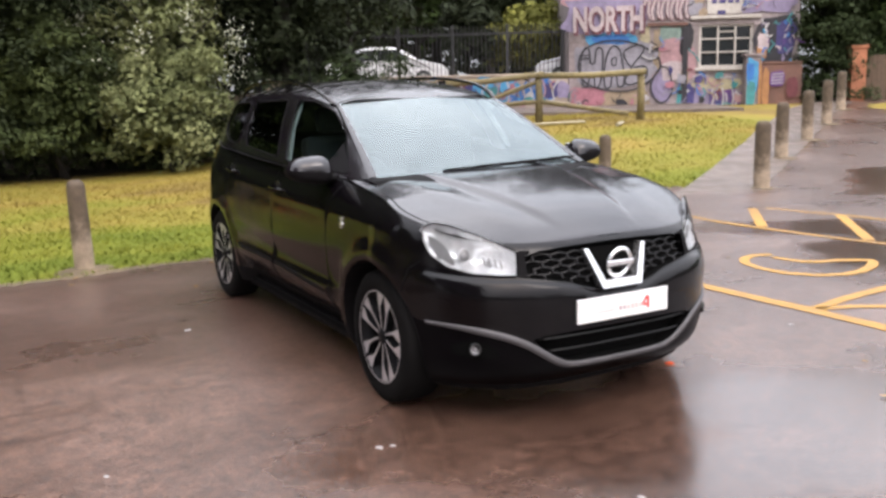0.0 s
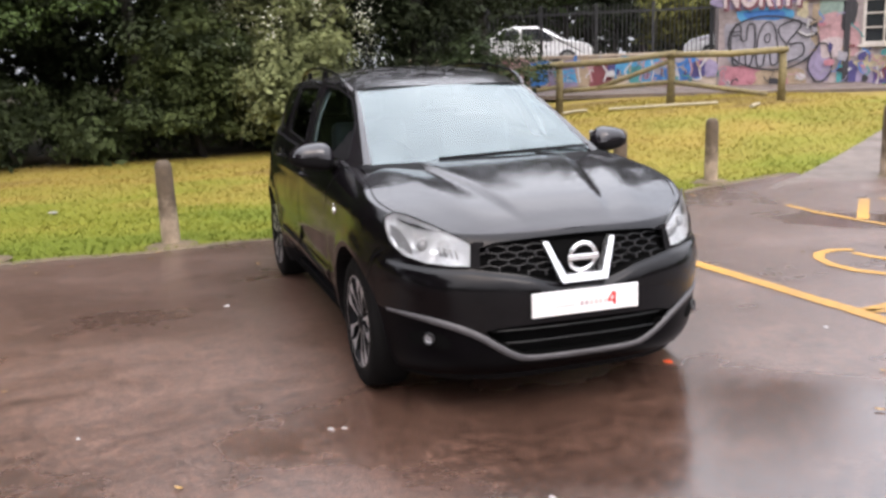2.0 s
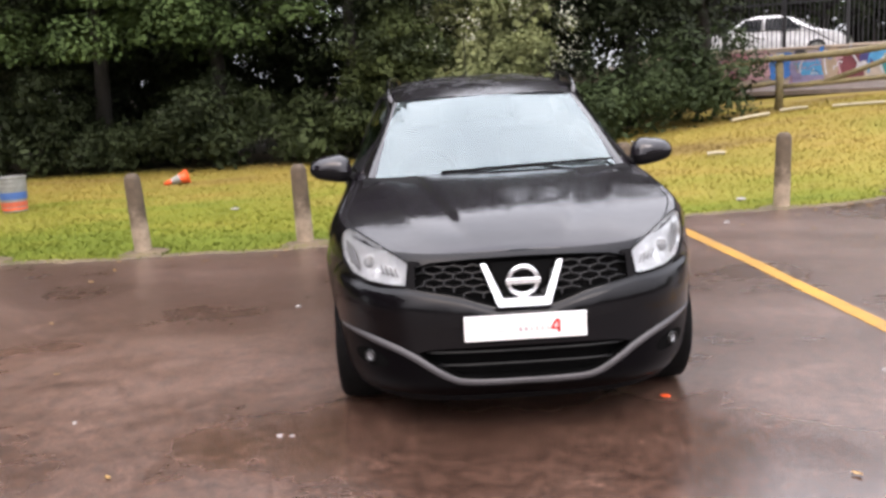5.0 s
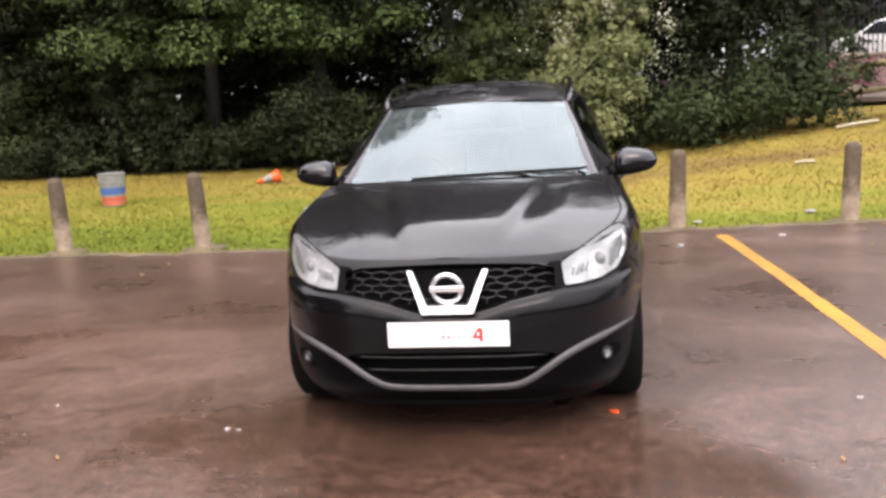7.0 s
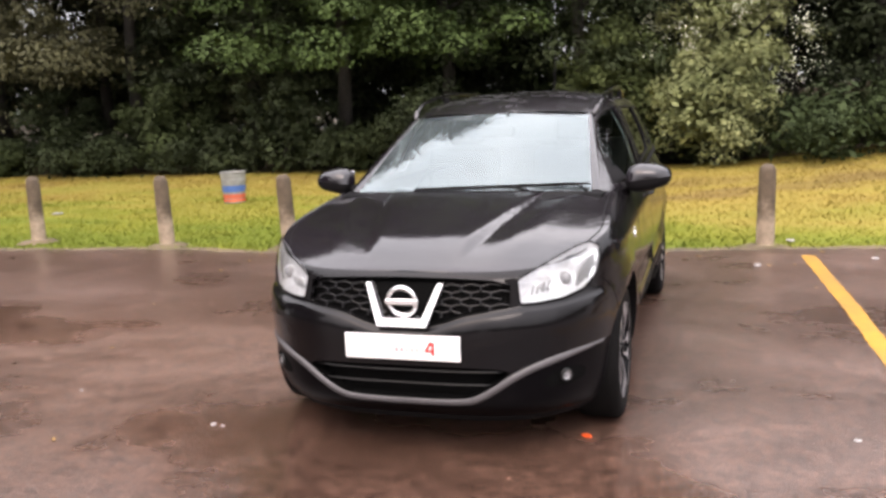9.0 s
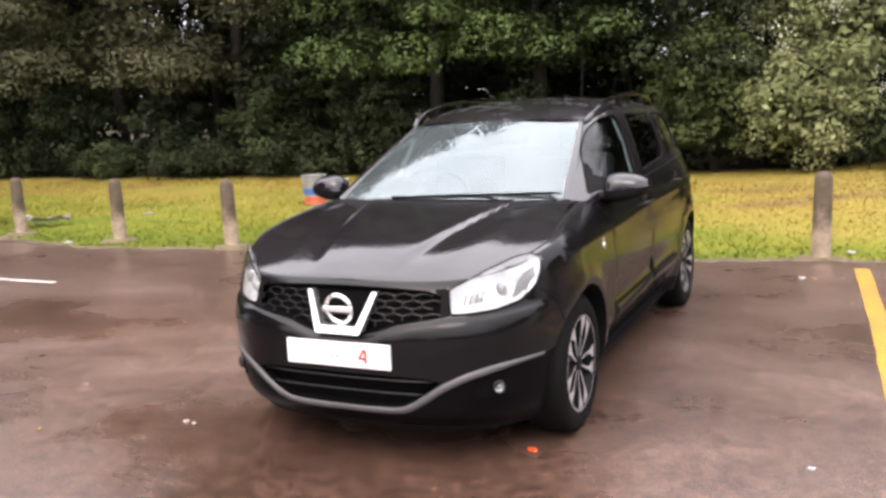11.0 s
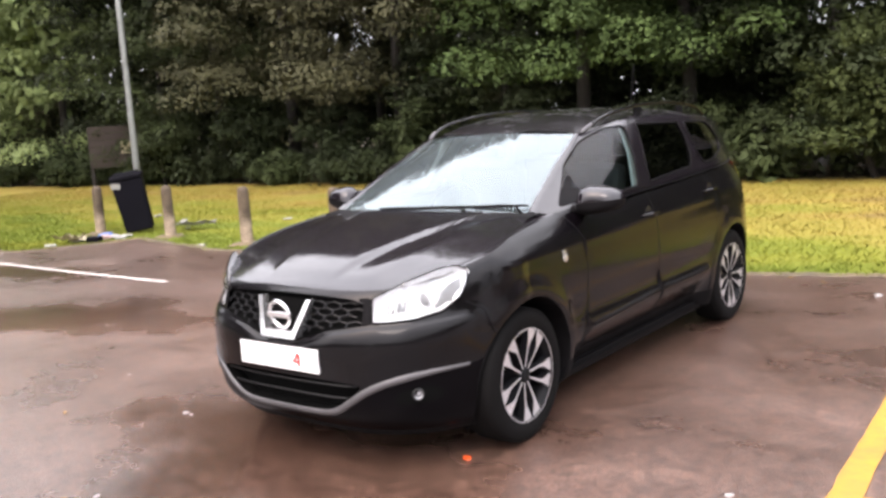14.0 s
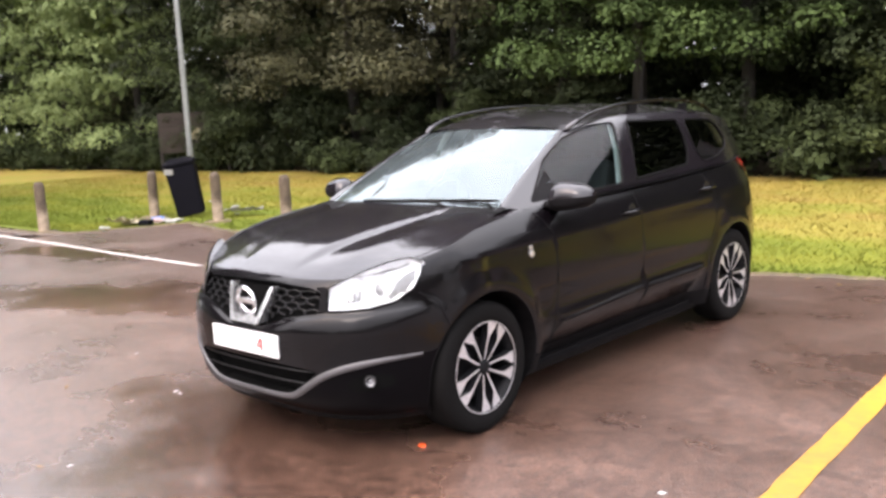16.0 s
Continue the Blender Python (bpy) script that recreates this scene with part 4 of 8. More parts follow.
def painted_building():
    b = back_thing("painted_building", label="low rendered building covered in pink, blue and grey graffiti", category="building")
    H = 5.6
    bm = bmesh.new()
    for u0, u1, z0, z1 in ((-0.42, 3.52, 0.3, H), (5.14, 6.50, 0.3, H), (3.52, 5.14, 0.3, 1.85), (3.52, 5.14, 3.14, H)):
        box(bm, (u1 - u0, 0.3, z1 - z0), ((u0 + u1) / 2, 0.15, (z0 + z1) / 2))
    part("front_wall", bm, M_RENDER, b)
    for u in (-0.27, 6.35):
        bm = bmesh.new()
        box(bm, (0.3, 8, H - 0.3), (u, 4.3, (H + 0.3) / 2))
        part("side_wall", bm, M_RENDER, b)
    bm = bmesh.new()
    box(bm, (7.3, 8.8, 0.2), (3.04, 4.1, H + 0.1))
    part("roof", bm, M_STEEL, b, "dark flat roof")
    bm = bmesh.new()
    box(bm, (1.7, 0.05, 1.5), (4.33, 0.9, 2.5))
    part("room_wall", bm, M_PANE, b, "dark room behind the window")
    w = new("window")
    w.parent = b
    bm = bmesh.new()
    for u, wd in ((3.56, 0.08), (4.10, 0.05), (4.62, 0.05), (5.10, 0.08)):
        box(bm, (wd, 0.08, 1.29), (u, 0.08, 2.495), bevel=0.008)
    for z, h in ((1.89, 0.08), (2.32, 0.04), (2.72, 0.04), (3.11, 0.06)):
        box(bm, (1.62, 0.07, h), (4.33, 0.08, z), bevel=0.008)
    box(bm, (0.5, 0.07, 0.04), (4.36, 0.075, 2.93))
    part("window_frame", bm, M_FRAME, w, "off-white painted metal frame")
    for u in (3.83, 4.36, 4.86):
        for z in (2.11, 2.52, 2.91):
            bm = bmesh.new()
            box(bm, (0.47, 0.008, 0.36), (u, 0.1, z))
            part("pane", bm, M_PANE, w)
    bm = bmesh.new()
    box(bm, (1.85, 0.14, 0.08), (4.33, -0.04, 1.81), bevel=0.01)
    part("window_sill", bm, M_FRAME, b)
    bm = bmesh.new()
    box(bm, (1.20, 0.10, 0.09), (2.56, -0.04, 3.19), bevel=0.01)
    part("lintel", bm, M_DARKBRICK, b, "dark beam over a boarded doorway")
    bm = bmesh.new()
    box(bm, (2.1, 0.09, 0.10), (4.30, -0.05, 3.36), bevel=0.01)
    part("ledge", bm, M_FRAME, b, "pale ledge under the sign board")
    bm = bmesh.new()
    box(bm, (1.06, 0.04, 0.70), (4.26, -0.03, 3.80), bevel=0.005)
    part("sign_board", bm, M_FRAME, b, "white board with dark writing")
    for du, wd, dz in ((-0.32, 0.16, 0.0), (-0.08, 0.2, 0.0), (0.16, 0.16, 0.0), (0.36, 0.12, 0.0), (-0.1, 0.24, -0.33)):
        bm = bmesh.new()
        box(bm, (wd, 0.006, 0.12), (4.26 + du, -0.054, 3.82 + dz))
        part("sign_bar", bm, PAINTS["navy"], b)
    bm = bmesh.new()
    box(bm, (0.46, 0.36, 1.62), (5.06, -0.30, 1.36), bevel=0.02)
    box(bm, (0.62, 0.44, 0.08), (5.08, -0.30, 2.20), bevel=0.015)
    part("pier", bm, M_RENDER, b, "stub pier with a capstone")
    bm = bmesh.new()
    box(bm, (1.20, 0.3, 1.50), (5.90, -0.30, 1.17), bevel=0.01)
    part("brick_front", bm, M_DARKBRICK, b, "brown brick dwarf wall")
    bm = bmesh.new()
    box(bm, (1.20, 0.36, 0.06), (5.90, -0.30, 1.95), bevel=0.01)
    part("brick_coping", bm, M_DARKBRICK, b)
    # graffiti: fields first, outlines on them
    for u, z, wd, h, c in ((0.6, 4.3, 2.6, 1.5, "pink"), (2.4, 4.0, 1.8, 1.2, "grey"), (0.75, 3.5, 2.5, 1.0, "lilac"), (0.95, 2.75, 1.5, 0.5, "sky"), (0.9, 2.78, 1.1, 0.28, "blue"), (0.2, 1.0, 1.2, 0.7, "rose"), (1.3, 0.95, 1.5, 0.6, "tan"),
                           (1.9, 2.9, 0.3, 0.5, "cream"), (0.55, 1.95, 1.5, 1.35, "grey"), (1.5, 2.0, 1.5, 1.35, "grey"), (0.0, 2.1, 0.5, 0.95, "grey"), (2.42, 1.37, 0.62, 1.0, "lilac"), (2.65, 2.9, 0.85, 0.45, "green"), (2.6, 2.35, 0.85, 0.8, "pink"),
                           (2.75, 1.8, 0.75, 0.6, "chalk"), (2.25, 2.5, 0.2, 1.2, "tan"), (3.15, 2.7, 0.40, 0.95, "black"), (3.3, 2.0, 0.3, 0.9, "pink"), (3.1, 1.5, 0.25, 0.9, "tan"), (3.05, 0.95, 0.35, 0.7, "teal"), (3.3, 1.0, 0.3, 0.8, "navy"),
                           (4.1, 1.36, 1.4, 0.34, "cream"), (3.7, 0.95, 0.6, 0.6, "lilac"), (4.35, 0.9, 0.95, 0.55, "violet"), (5.85, 2.65, 1.25, 1.45, "black"), (5.4, 2.3, 0.3, 0.5, "orange"), (5.45, 2.6, 0.35, 0.45, "chalk"),
                           (6.1, 2.7, 0.6, 0.9, "navy"), (5.6, 3.7, 1.6, 0.5, "lilac"), (5.9, 4.1, 1.2, 0.6, "pink"), (3.5, 4.3, 1.3, 0.9, "lilac"), (3.35, 3.7, 0.45, 0.5, "grey")):
        paint_patch(b, u, z, wd, h, c, seed=u + z)
    for u, z, wd, h, c in ((5.02, 1.55, 0.32, 1.0, "sky"), (4.98, 1.0, 0.26, 0.8, "teal"), (4.95, 1.7, 0.22, 0.5, "blue"), (5.24, 1.3, 0.09, 1.3, "orange")):
        paint_patch(b, u, z, wd, h, c, seed=u + z, y=-0.49)
    for u, z, wd, h, c in ((5.42, 1.2, 0.2, 1.2, "orange"), (5.76, 1.48, 0.44, 0.46, "violet"), (6.2, 1.2, 0.35, 0.6, "maroon")):
        paint_patch(b, u, z, wd, h, c, seed=u, y=-0.455, rough=0.15)
    for k in range(4):
        paint_stroke(b, [(5.58, 1.34 + k * 0.09), (5.94, 1.35 + k * 0.09)], 0.03, "white", y=-0.46)
    lettering("NORTH", 1.02, PAINTS["shade"], b, (-0.29, -0.098, 3.0), "graffiti_letters", bold=0.07, stretch=0.60)
    lettering("NORTH", 1.02, PAINTS["chalk"], b, (-0.33, -0.104, 3.05), "graffiti_letters", bold=0.035, stretch=0.60)
    # tall painted loops that run on from the letters
    for k in range(5):
        u = 1.85 + 0.28 * k
        paint_stroke(b, [(u, 3.3), (u - 0.06, 3.6), (u + 0.05, 3.95), (u + 0.16, 3.9), (u + 0.12, 3.55), (u + 0.2, 3.35)], 0.12, "shade")
        paint_stroke(b, [(u, 3.32), (u - 0.06, 3.6), (u + 0.05, 3.93), (u + 0.16, 3.88), (u + 0.12, 3.55), (u + 0.2, 3.37)], 0.075, "chalk")
    # bubble shapes with one heavy outline round them
    paint_stroke(b, ring(1.05, 1.98, 2.5, 1.55, 60, 0.05, 1.3), 0.05, "black")
    for pts in (((-0.02, 1.55), (-0.08, 2.1), (0.06, 2.55), (0.2, 2.45), (0.22, 2.1), (0.36, 2.1), (0.40, 2.5), (0.58, 2.5), (0.6, 2.0), (0.52, 1.45), (0.38, 1.35), (0.33, 1.75), (0.2, 1.75), (0.16, 1.4), (0.02, 1.4)),
                ((0.66, 1.4), (0.68, 2.1), (0.86, 2.55), (1.1, 2.5), (1.22, 2.0), (1.26, 1.45), (1.08, 1.35), (1.02, 1.7), (0.9, 1.7), (0.84, 1.35)),
                ((1.28, 2.45), (1.75, 2.6), (1.84, 2.4), (1.5, 1.95), (1.9, 1.95), (1.92, 1.6), (1.4, 1.4), (1.3, 1.6), (1.5, 1.85), (1.3, 2.15))):
        paint_stroke(b, closed_line(pts), 0.045, "black")
    paint_stroke(b, ring(0.95, 2.12, 0.16, 0.26, seed=5), 0.04, "black")
    for z in (2.32, 2.22):
        paint_stroke(b, [(-0.02, z), (0.20, z + 0.02)], 0.035, "black")
    paint_stroke(b, ring(2.42, 1.37, 0.64, 1.04, 24, 0.1, 4.0), 0.05, "black")
    paint_stroke(b, [(1.78, 2.28), (2.0, 2.16), (2.2, 2.2), (2.22, 2.5), (2.06, 2.62), (2.02, 2.35)], 0.06, "white")
    paint_stroke(b, [(1.76, 2.25), (2.0, 2.12), (2.26, 2.16), (2.28, 2.55), (2.06, 2.68)], 0.035, "black")
    for k in range(10):
        u = 3.86 + 0.10 * k
        paint_stroke(b, [(u, 0.72), (u + 0.03, 0.95), (u - 0.02, 1.15 + 0.1 * math.sin(k * 2))], 0.045, "white" if k % 3 else "navy")
    rng = np.random.default_rng(12)
    for k in range(26):
        u, z = rng.uniform(5.3, 6.4), rng.uniform(2.05, 3.2)
        pts = [(u, z)]
        for j in range(3):
            pts.append((pts[-1][0] + rng.uniform(-0.12, 0.14), pts[-1][1] + rng.uniform(-0.14, 0.14)))
        paint_stroke(b, pts, rng.uniform(0.025, 0.06), ("white", "sky", "teal", "lilac", "chalk", "blue", "violet")[k % 7])


def closed_line(pts, k=3):
    """A smooth closed line through the points."""
    out, n = [], len(pts)
    for i in range(n):
        p0, p1, p2, p3 = (Vector(pts[(i + d) % n]) for d in (-1, 0, 1, 2))
        out += [tuple(0.5 * (2 * p1 + (p2 - p0) * t + (2 * p0 - 5 * p1 + 4 * p2 - p3) * t * t + (3 * p1 - p0 - 3 * p2 + p3) * t ** 3)) for t in (j / k for j in range(k))]
    return out + [out[0]]


painted_building()


def scribble(parent, u0, u1, z0, z1, count, seed, y=0.0, skip=()):
    """Many small overlapping sprayed marks, drips and outlines."""
    rng = np.random.default_rng(seed)
    cols = ("black", "white", "rose", "pink", "grey", "blue", "lilac", "black", "teal", "white", "tan", "navy", "maroon")
    for k in range(count):
        u, z = rng.uniform(u0, u1), rng.uniform(z0, z1)
        if any(a < u < b and c < z < d for a, b, c, d in skip):
            continue
        c = cols[rng.integers(0, len(cols))]
        if k % 3 == 0:
            paint_patch(parent, u, z, rng.uniform(0.08, 0.35), rng.uniform(0.08, 0.3), c, seed=k, rough=0.6, corners=12, y=y - 0.045)
        else:
            pts = [(u, z)]
            a = rng.uniform(0, 6.28)
            for j in range(rng.integers(3, 7)):
                a += rng.normal(0, 0.9)
                pts.append((pts[-1][0] + 0.09 * math.cos(a), pts[-1][1] + 0.09 * math.sin(a)))
            paint_stroke(parent, pts, rng.uniform(0.015, 0.05), c, y=y - 0.03)


PB = bpy.data.objects["painted_building"]
scribble(PB, -0.35, 3.4, 0.7, 4.2, 90, 5, skip=((-0.5, 3.3, 2.95, 4.4), (-0.4, 2.1, 1.3, 3.3)))
scribble(PB, 3.4, 4.8, 0.7, 1.7, 26, 6)
scribble(PB, 3.0, 6.2, 3.45, 4.4, 26, 8, skip=((3.65, 4.85, 3.3, 4.5),))
bm = bmesh.new()
box(bm, (0.16, 0.06, 2.4), (3.10, -0.04, 1.9), bevel=0.01)
part("post", bm, PAINTS["black"], PB, "dark upright beside the window")


def graffiti_wall():
    w = back_thing("graffiti_wall", label="low rendered wall sprayed with blue, red and pink graffiti", category="wall")
    bm = bmesh.new()
    box(bm, (9.6, 0.3, 1.7), (-5.25, 0.15, 0.93), bevel=0.02)
    part("wall_body", bm, M_TAN, w)
    bm = bmesh.new()
    box(bm, (9.6, 0.38, 0.07), (-5.25, 0.15, 1.80), bevel=0.015)
    part("coping", bm, M_TAN, w)
    for u, z, wd, h, c in ((-7.0, 1.35, 1.2, 0.7, "rose"), (-6.3, 1.35, 0.9, 0.8, "pink"), (-5.7, 1.3, 0.7, 0.8, "blue"), (-5.0, 1.25, 1.0, 0.9, "lilac"), (-4.9, 1.2, 0.7, 0.4, "sky"), (-4.35, 1.3, 0.6, 0.9, "tan"),
                           (-3.85, 1.2, 0.75, 0.75, "maroon"), (-3.45, 1.35, 0.35, 0.4, "navy"), (-3.0, 1.45, 0.7, 0.5, "sky"), (-2.7, 1.15, 0.7, 0.6, "teal"), (-2.3, 1.3, 0.8, 0.8, "sky"), (-2.1, 1.15, 0.5, 0.55, "blue"),
                           (-1.3, 1.3, 1.0, 0.75, "blue"), (-0.95, 1.3, 0.5, 0.5, "navy"), (-0.6, 1.3, 0.35, 0.5, "lilac"), (-8.2, 1.3, 1.4, 0.8, "rose")):
        paint_patch(w, u, z, wd, h, c, seed=u * 2 + z)
    for k in range(13):
        u = -5.2 + 0.36 * k
        paint_stroke(w, [(u, 1.0), (u + 0.1 * math.sin(k * 1.9), 1.3), (u + 0.16 * math.cos(k), 1.62)], 0.05, ("white", "sky", "white", "pink")[k % 4])


graffiti_wall()
scribble(bpy.data.objects["graffiti_wall"], -8.5, -0.6, 0.9, 1.7, 70, 9)


def street_terrace():
    """The higher street behind the wall, and the paving in front of it."""
    t = back_thing("street_terrace", label="raised street behind the low wall", category="road", kind="structure")
    bm = bmesh.new()
    box(bm, (60, 30, 0.5), (-20, 15.35, 1.2))
    part("terrace", bm, M_PATH, t)
    p = back_thing("pavement", label="worn grey paving in front of the graffiti wall", category="paving", kind="structure")
    bm = bmesh.new()
    box(bm, (14, 5.5, 0.1), (-3.5, -2.75, 0.745))
    part("slab", bm, M_PATH, p)


street_terrace()


def steel_fence():
    f = back_thing("steel_fence", label="black steel railings above the graffiti wall", category="fence")
    for k in range(6):
        bm = bmesh.new()
        box(bm, (0.10, 0.10, 1.95), (-9.2 + 1.72 * k, 0.55, 2.4), bevel=0.01)
        part("post", bm, M_STEEL, f)
    for z in (1.75, 3.1):
        bm = bmesh.new()
        box(bm, (9.2, 0.05, 0.06), (-4.95, 0.55, z))
        part("rail", bm, M_STEEL, f)
    bm = bmesh.new()
    box(bm, (0.026, 0.026, 1.7), (0, 0, 0))
    first = part("bar", bm, M_STEEL, f)
    first.location = (-9.1, 0.55, 2.5)
    for k in range(1, 68):
        o = new("bar", first.data)
        o.parent = f
        o.location = (-9.1 + 0.13 * k, 0.55, 2.5)


steel_fence()


def timber_rail():
    """A post-and-rail fence of round timber, partly broken."""
    f = thing("timber_rail_fence", label="weathered olive timber post-and-rail fence with a broken rail", category="fence")
    P = [(10.75, 11.35), (8.80, 12.40), (6.76, 13.5), (4.7, 14.6)]
    tops = []
    for k, (x, y) in enumerate(P):
        bm = bmesh.new()
        z = rise(x, y)
        tube(bm, [(x, y, z - 0.1), (x + 0.02, y, z + 0.55), (x, y, z + 1.05)], [0.085, 0.08, 0.075], 10)
        part("post", bm, M_TIMBER, f, smooth=True)
        tops.append(Vector((x, y, z + 0.98)))
    for a, b in zip(tops, tops[1:]):
        bm = bmesh.new()
        d = (b - a) * 0.03
        tube(bm, [a - d + Vector((0, -0.07, 0.03)), (a + b) / 2 + Vector((0, -0.07, -0.02)), b + d + Vector((0, -0.07, 0.0))], 0.065, 9)
        part("top_rail", bm, M_TIMBER, f, smooth=True)
    low = [Vector((p.x, p.y, p.z - 0.55)) for p in tops]
    for a, b in ((low[1], low[0] + Vector((-0.5, -0.2, -0.3))), (low[2], low[1]), (low[3], low[2] + Vector((0, 0, 0.1))), (low[2].lerp(low[1], 0.35), tops[1] - Vector((0, 0, 0.12)))):
        bm = bmesh.new()
        tube(bm, [a, (a + b) / 2, b], 0.05, 8)
        part("lower_rail", bm, M_TIMBER, f, smooth=True)


timber_rail()
for pts in (((5.4, 12.3), (6.2, 12.55)), ((7.3, 12.3), (9.2, 11.3)), ((9.4, 10.5), (9.75, 10.75)), ((6.5, 12.8), (7.0, 12.7)), ((3.9, 9.0), (4.15, 8.95))):
    bm = bmesh.new()
    a, b = [Vector((*p, rise(*p) + 0.03)) for p in pts]
    tube(bm, [a, (a + b) / 2 + Vector((0, 0, 0.01)), b], 0.045, 6, squash=0.7)
    tagged(part("timber_batten", bm, M_PALETIMBER), "pale split timber lying on the grass", "timber", "fallen timbers")


M_GALV = material("galvanised_steel", (0.23, 0.24, 0.225), 0.5, 0.6, scale=12, bump=0.1)
M_WHITECAR = material("white_car_paint", (0.78, 0.79, 0.80), 0.25, scale=60, coat=1.0)


def parked_car(u, depth, z, flip, label):
    """A small saloon seen over the wall: body, cabin glass, wheels."""
    c = back_thing("parked_car", u, depth, z, label=label, category="car")
    prof = [(-2.1, 0.25), (-2.15, 0.6), (-2.05, 0.86), (-1.5, 0.93), (-0.9, 1.33), (-0.5, 1.42), (0.25, 1.40), (0.6, 1.28), (1.15, 0.95), (1.9, 0.80), (2.12, 0.62), (2.15, 0.3)]
    bm = bmesh.new()
    rows = []
    for w, k in ((-0.85, 0.94), (-0.80, 1.0), (0.80, 1.0), (0.85, 0.94)):
        rows.append([bm.verts.new((flip * x * (0.985 if abs(w) > 0.82 else 1), w * (1 - 0.16 * sstep(zz, 0.9, 1.4)), zz * k + (1 - k) * 0.5)) for x, zz in prof])
    for a, b in zip(rows, rows[1:]):
        for i in range(len(prof) - 1):
            bm.faces.new((a[i], a[i + 1], b[i + 1], b[i]))
    bm.faces.new(rows[0])
    bm.faces.new(list(reversed(rows[-1])))
    bmesh.ops.recalc_face_normals(bm, faces=bm.faces)
    part("body", bm, M_WHITECAR, c)
    for x0, x1, t0, t1 in ((-1.25, -0.35, -0.85, -0.35), (-0.25, 0.85, -0.25, 0.42)):
        bm = bmesh.new()
        q = [(x0, 0.96), (x1, 0.96), (t1, 1.32), (t0, 1.32)]
        va = [bm.verts.new((flip * x, -0.86 + 0.13 * (zz - 0.9) / 0.5, zz)) for x, zz in q]
        vb = [bm.verts.new((flip * x, -0.80 + 0.13 * (zz - 0.9) / 0.5, zz)) for x, zz in q]
        bm.faces.new(va)
        for i in range(4):
            bm.faces.new((va[i], vb[i], vb[(i + 1) % 4], va[(i + 1) % 4]))
        bmesh.ops.recalc_face_normals(bm, faces=bm.faces)
        part("side_window", bm, M_PANE, c)
    for x in (-1.3, 1.3):
        for s in (-1, 1):
            bm = bmesh.new()
            lathe(bm, [(0, -0.1), (0.30, -0.1), (0.31, 0), (0.30, 0.1), (0, 0.1)], 24, at=(flip * x, s * 0.76, 0.31), rot=pose(0, 0, 0, 90, 0, 0))
            part("wheel", bm, M_STEEL, c)
            bm = bmesh.new()
            lathe(bm, [(0, -0.115), (0.19, -0.115), (0.20, -0.10)], 20, at=(flip * x, s * 0.76, 0.31), rot=pose(0, 0, 0, 90 if s < 0 else -90, 0, 0) @ pose(0, 0, 0, 180, 0, 0))
            part("hub", bm, M_GALV, c)
    return c


parked_car(-6.45, 3.2, 1.45, 1, "white saloon car parked behind the railings")
parked_car(0.75, 3.4, 1.45, -1, "pale silver car parked behind the railings")

# brick gate post, hedge and board fence at the far end of the lane
gp = back_thing("gate_post", 8.1, -0.4, 0.6, label="orange brick gate post with a cap", category="gate post")
bm = bmesh.new()
box(bm, (0.42, 0.42, 1.7), (0, 0, 0.85), bevel=0.01)
part("brick_shaft", bm, M_BRICK, gp)
bm = bmesh.new()
box(bm, (0.5, 0.5, 0.1), (0, 0, 1.74), bevel=0.02)
part("cap", bm, M_BRICK, gp)
M_BOARD = material("brown_board", (0.105, 0.068, 0.042), 0.85, colour2=(0.06, 0.04, 0.026), scale=10, bump=0.4)
bf = back_thing("board_fence", 11.0, -0.2, 0.6, label="brown board fence beside the gate post", category="fence")
for k in range(36):
    bm = bmesh.new()
    box(bm, (0.14, 0.03, 1.5), (-2.6 + 0.15 * k, 0, 0.75))
    part("board", bm, M_BOARD, bf)


def back_tree(u, depth, h, r, low, mat, seed, label, **kw):
    p = pose(15.0, 18.85, 0, 0, 0, TURN_B) @ Vector((u, depth, 0))
    return tree(p.x, p.y, h, r, low, mat, seed, label, **kw)


back_tree(7.55, 0.5, 7, 1.35, 0.0, M_LEAF_HEDGE, 701, "dark green tall hedge tree beside the building", n=26000, leaf=0.07, clumps=260, skirt=2.4)
back_tree(8.7, 1.4, 5.5, 1.5, 0.0, M_LEAF_HEDGE, 712, "dark green hedge behind the gate post", n=15000, leaf=0.075, clumps=200, name="hedge", category="hedge")
back_tree(9.6, 1.6, 8, 2.0, 0.8, M_LEAF_MID, 702, "green garden tree behind the gate post", n=8000, leaf=0.12, clumps=140)
back_tree(12.5, 1.8, 8, 2.2, 0.6, M_LEAF_DARK, 703, "green garden tree behind the board fence", n=8000, leaf=0.12, clumps=140)
back_tree(16.0, 2.0, 8, 2.4, 0.3, M_LEAF_MID, 704, "green garden tree behind the board fence", n=8000, leaf=0.12, clumps=140)
back_tree(-1.5, 5.0, 3.6, 1.9, 1.2, M_LEAF_YELLOW, 705, "yellow-green clipped hedge behind the railings", n=9000, leaf=0.08, clumps=130, trunk_r=0.06, name="hedge", category="hedge")
back_tree(-3.6, 3.2, 4.6, 1.0, 1.2, M_LEAF_CONIFER_SHADE, 706, "dark evergreen shrub behind the railings", n=6000, leaf=0.09, clumps=90, trunk_r=0.06, name="shrub", category="shrub")
back_tree(-6.0, 9.0, 9, 3.2, 2.6, M_LEAF_MID, 707, "street tree behind the parked car", n=9000, leaf=0.13, clumps=150)
back_tree(-10.0, 9.0, 11, 3.5, 2.0, M_LEAF_DARK, 708, "street tree behind the parked car", n=9000, leaf=0.13, clumps=150)
back_tree(-5.5, 14.0, 17, 5.0, 4.0, M_LEAF_DARK, 721, "tall dark street tree beyond the railings", n=9000, leaf=0.2, clumps=150, trunk_r=0.3)
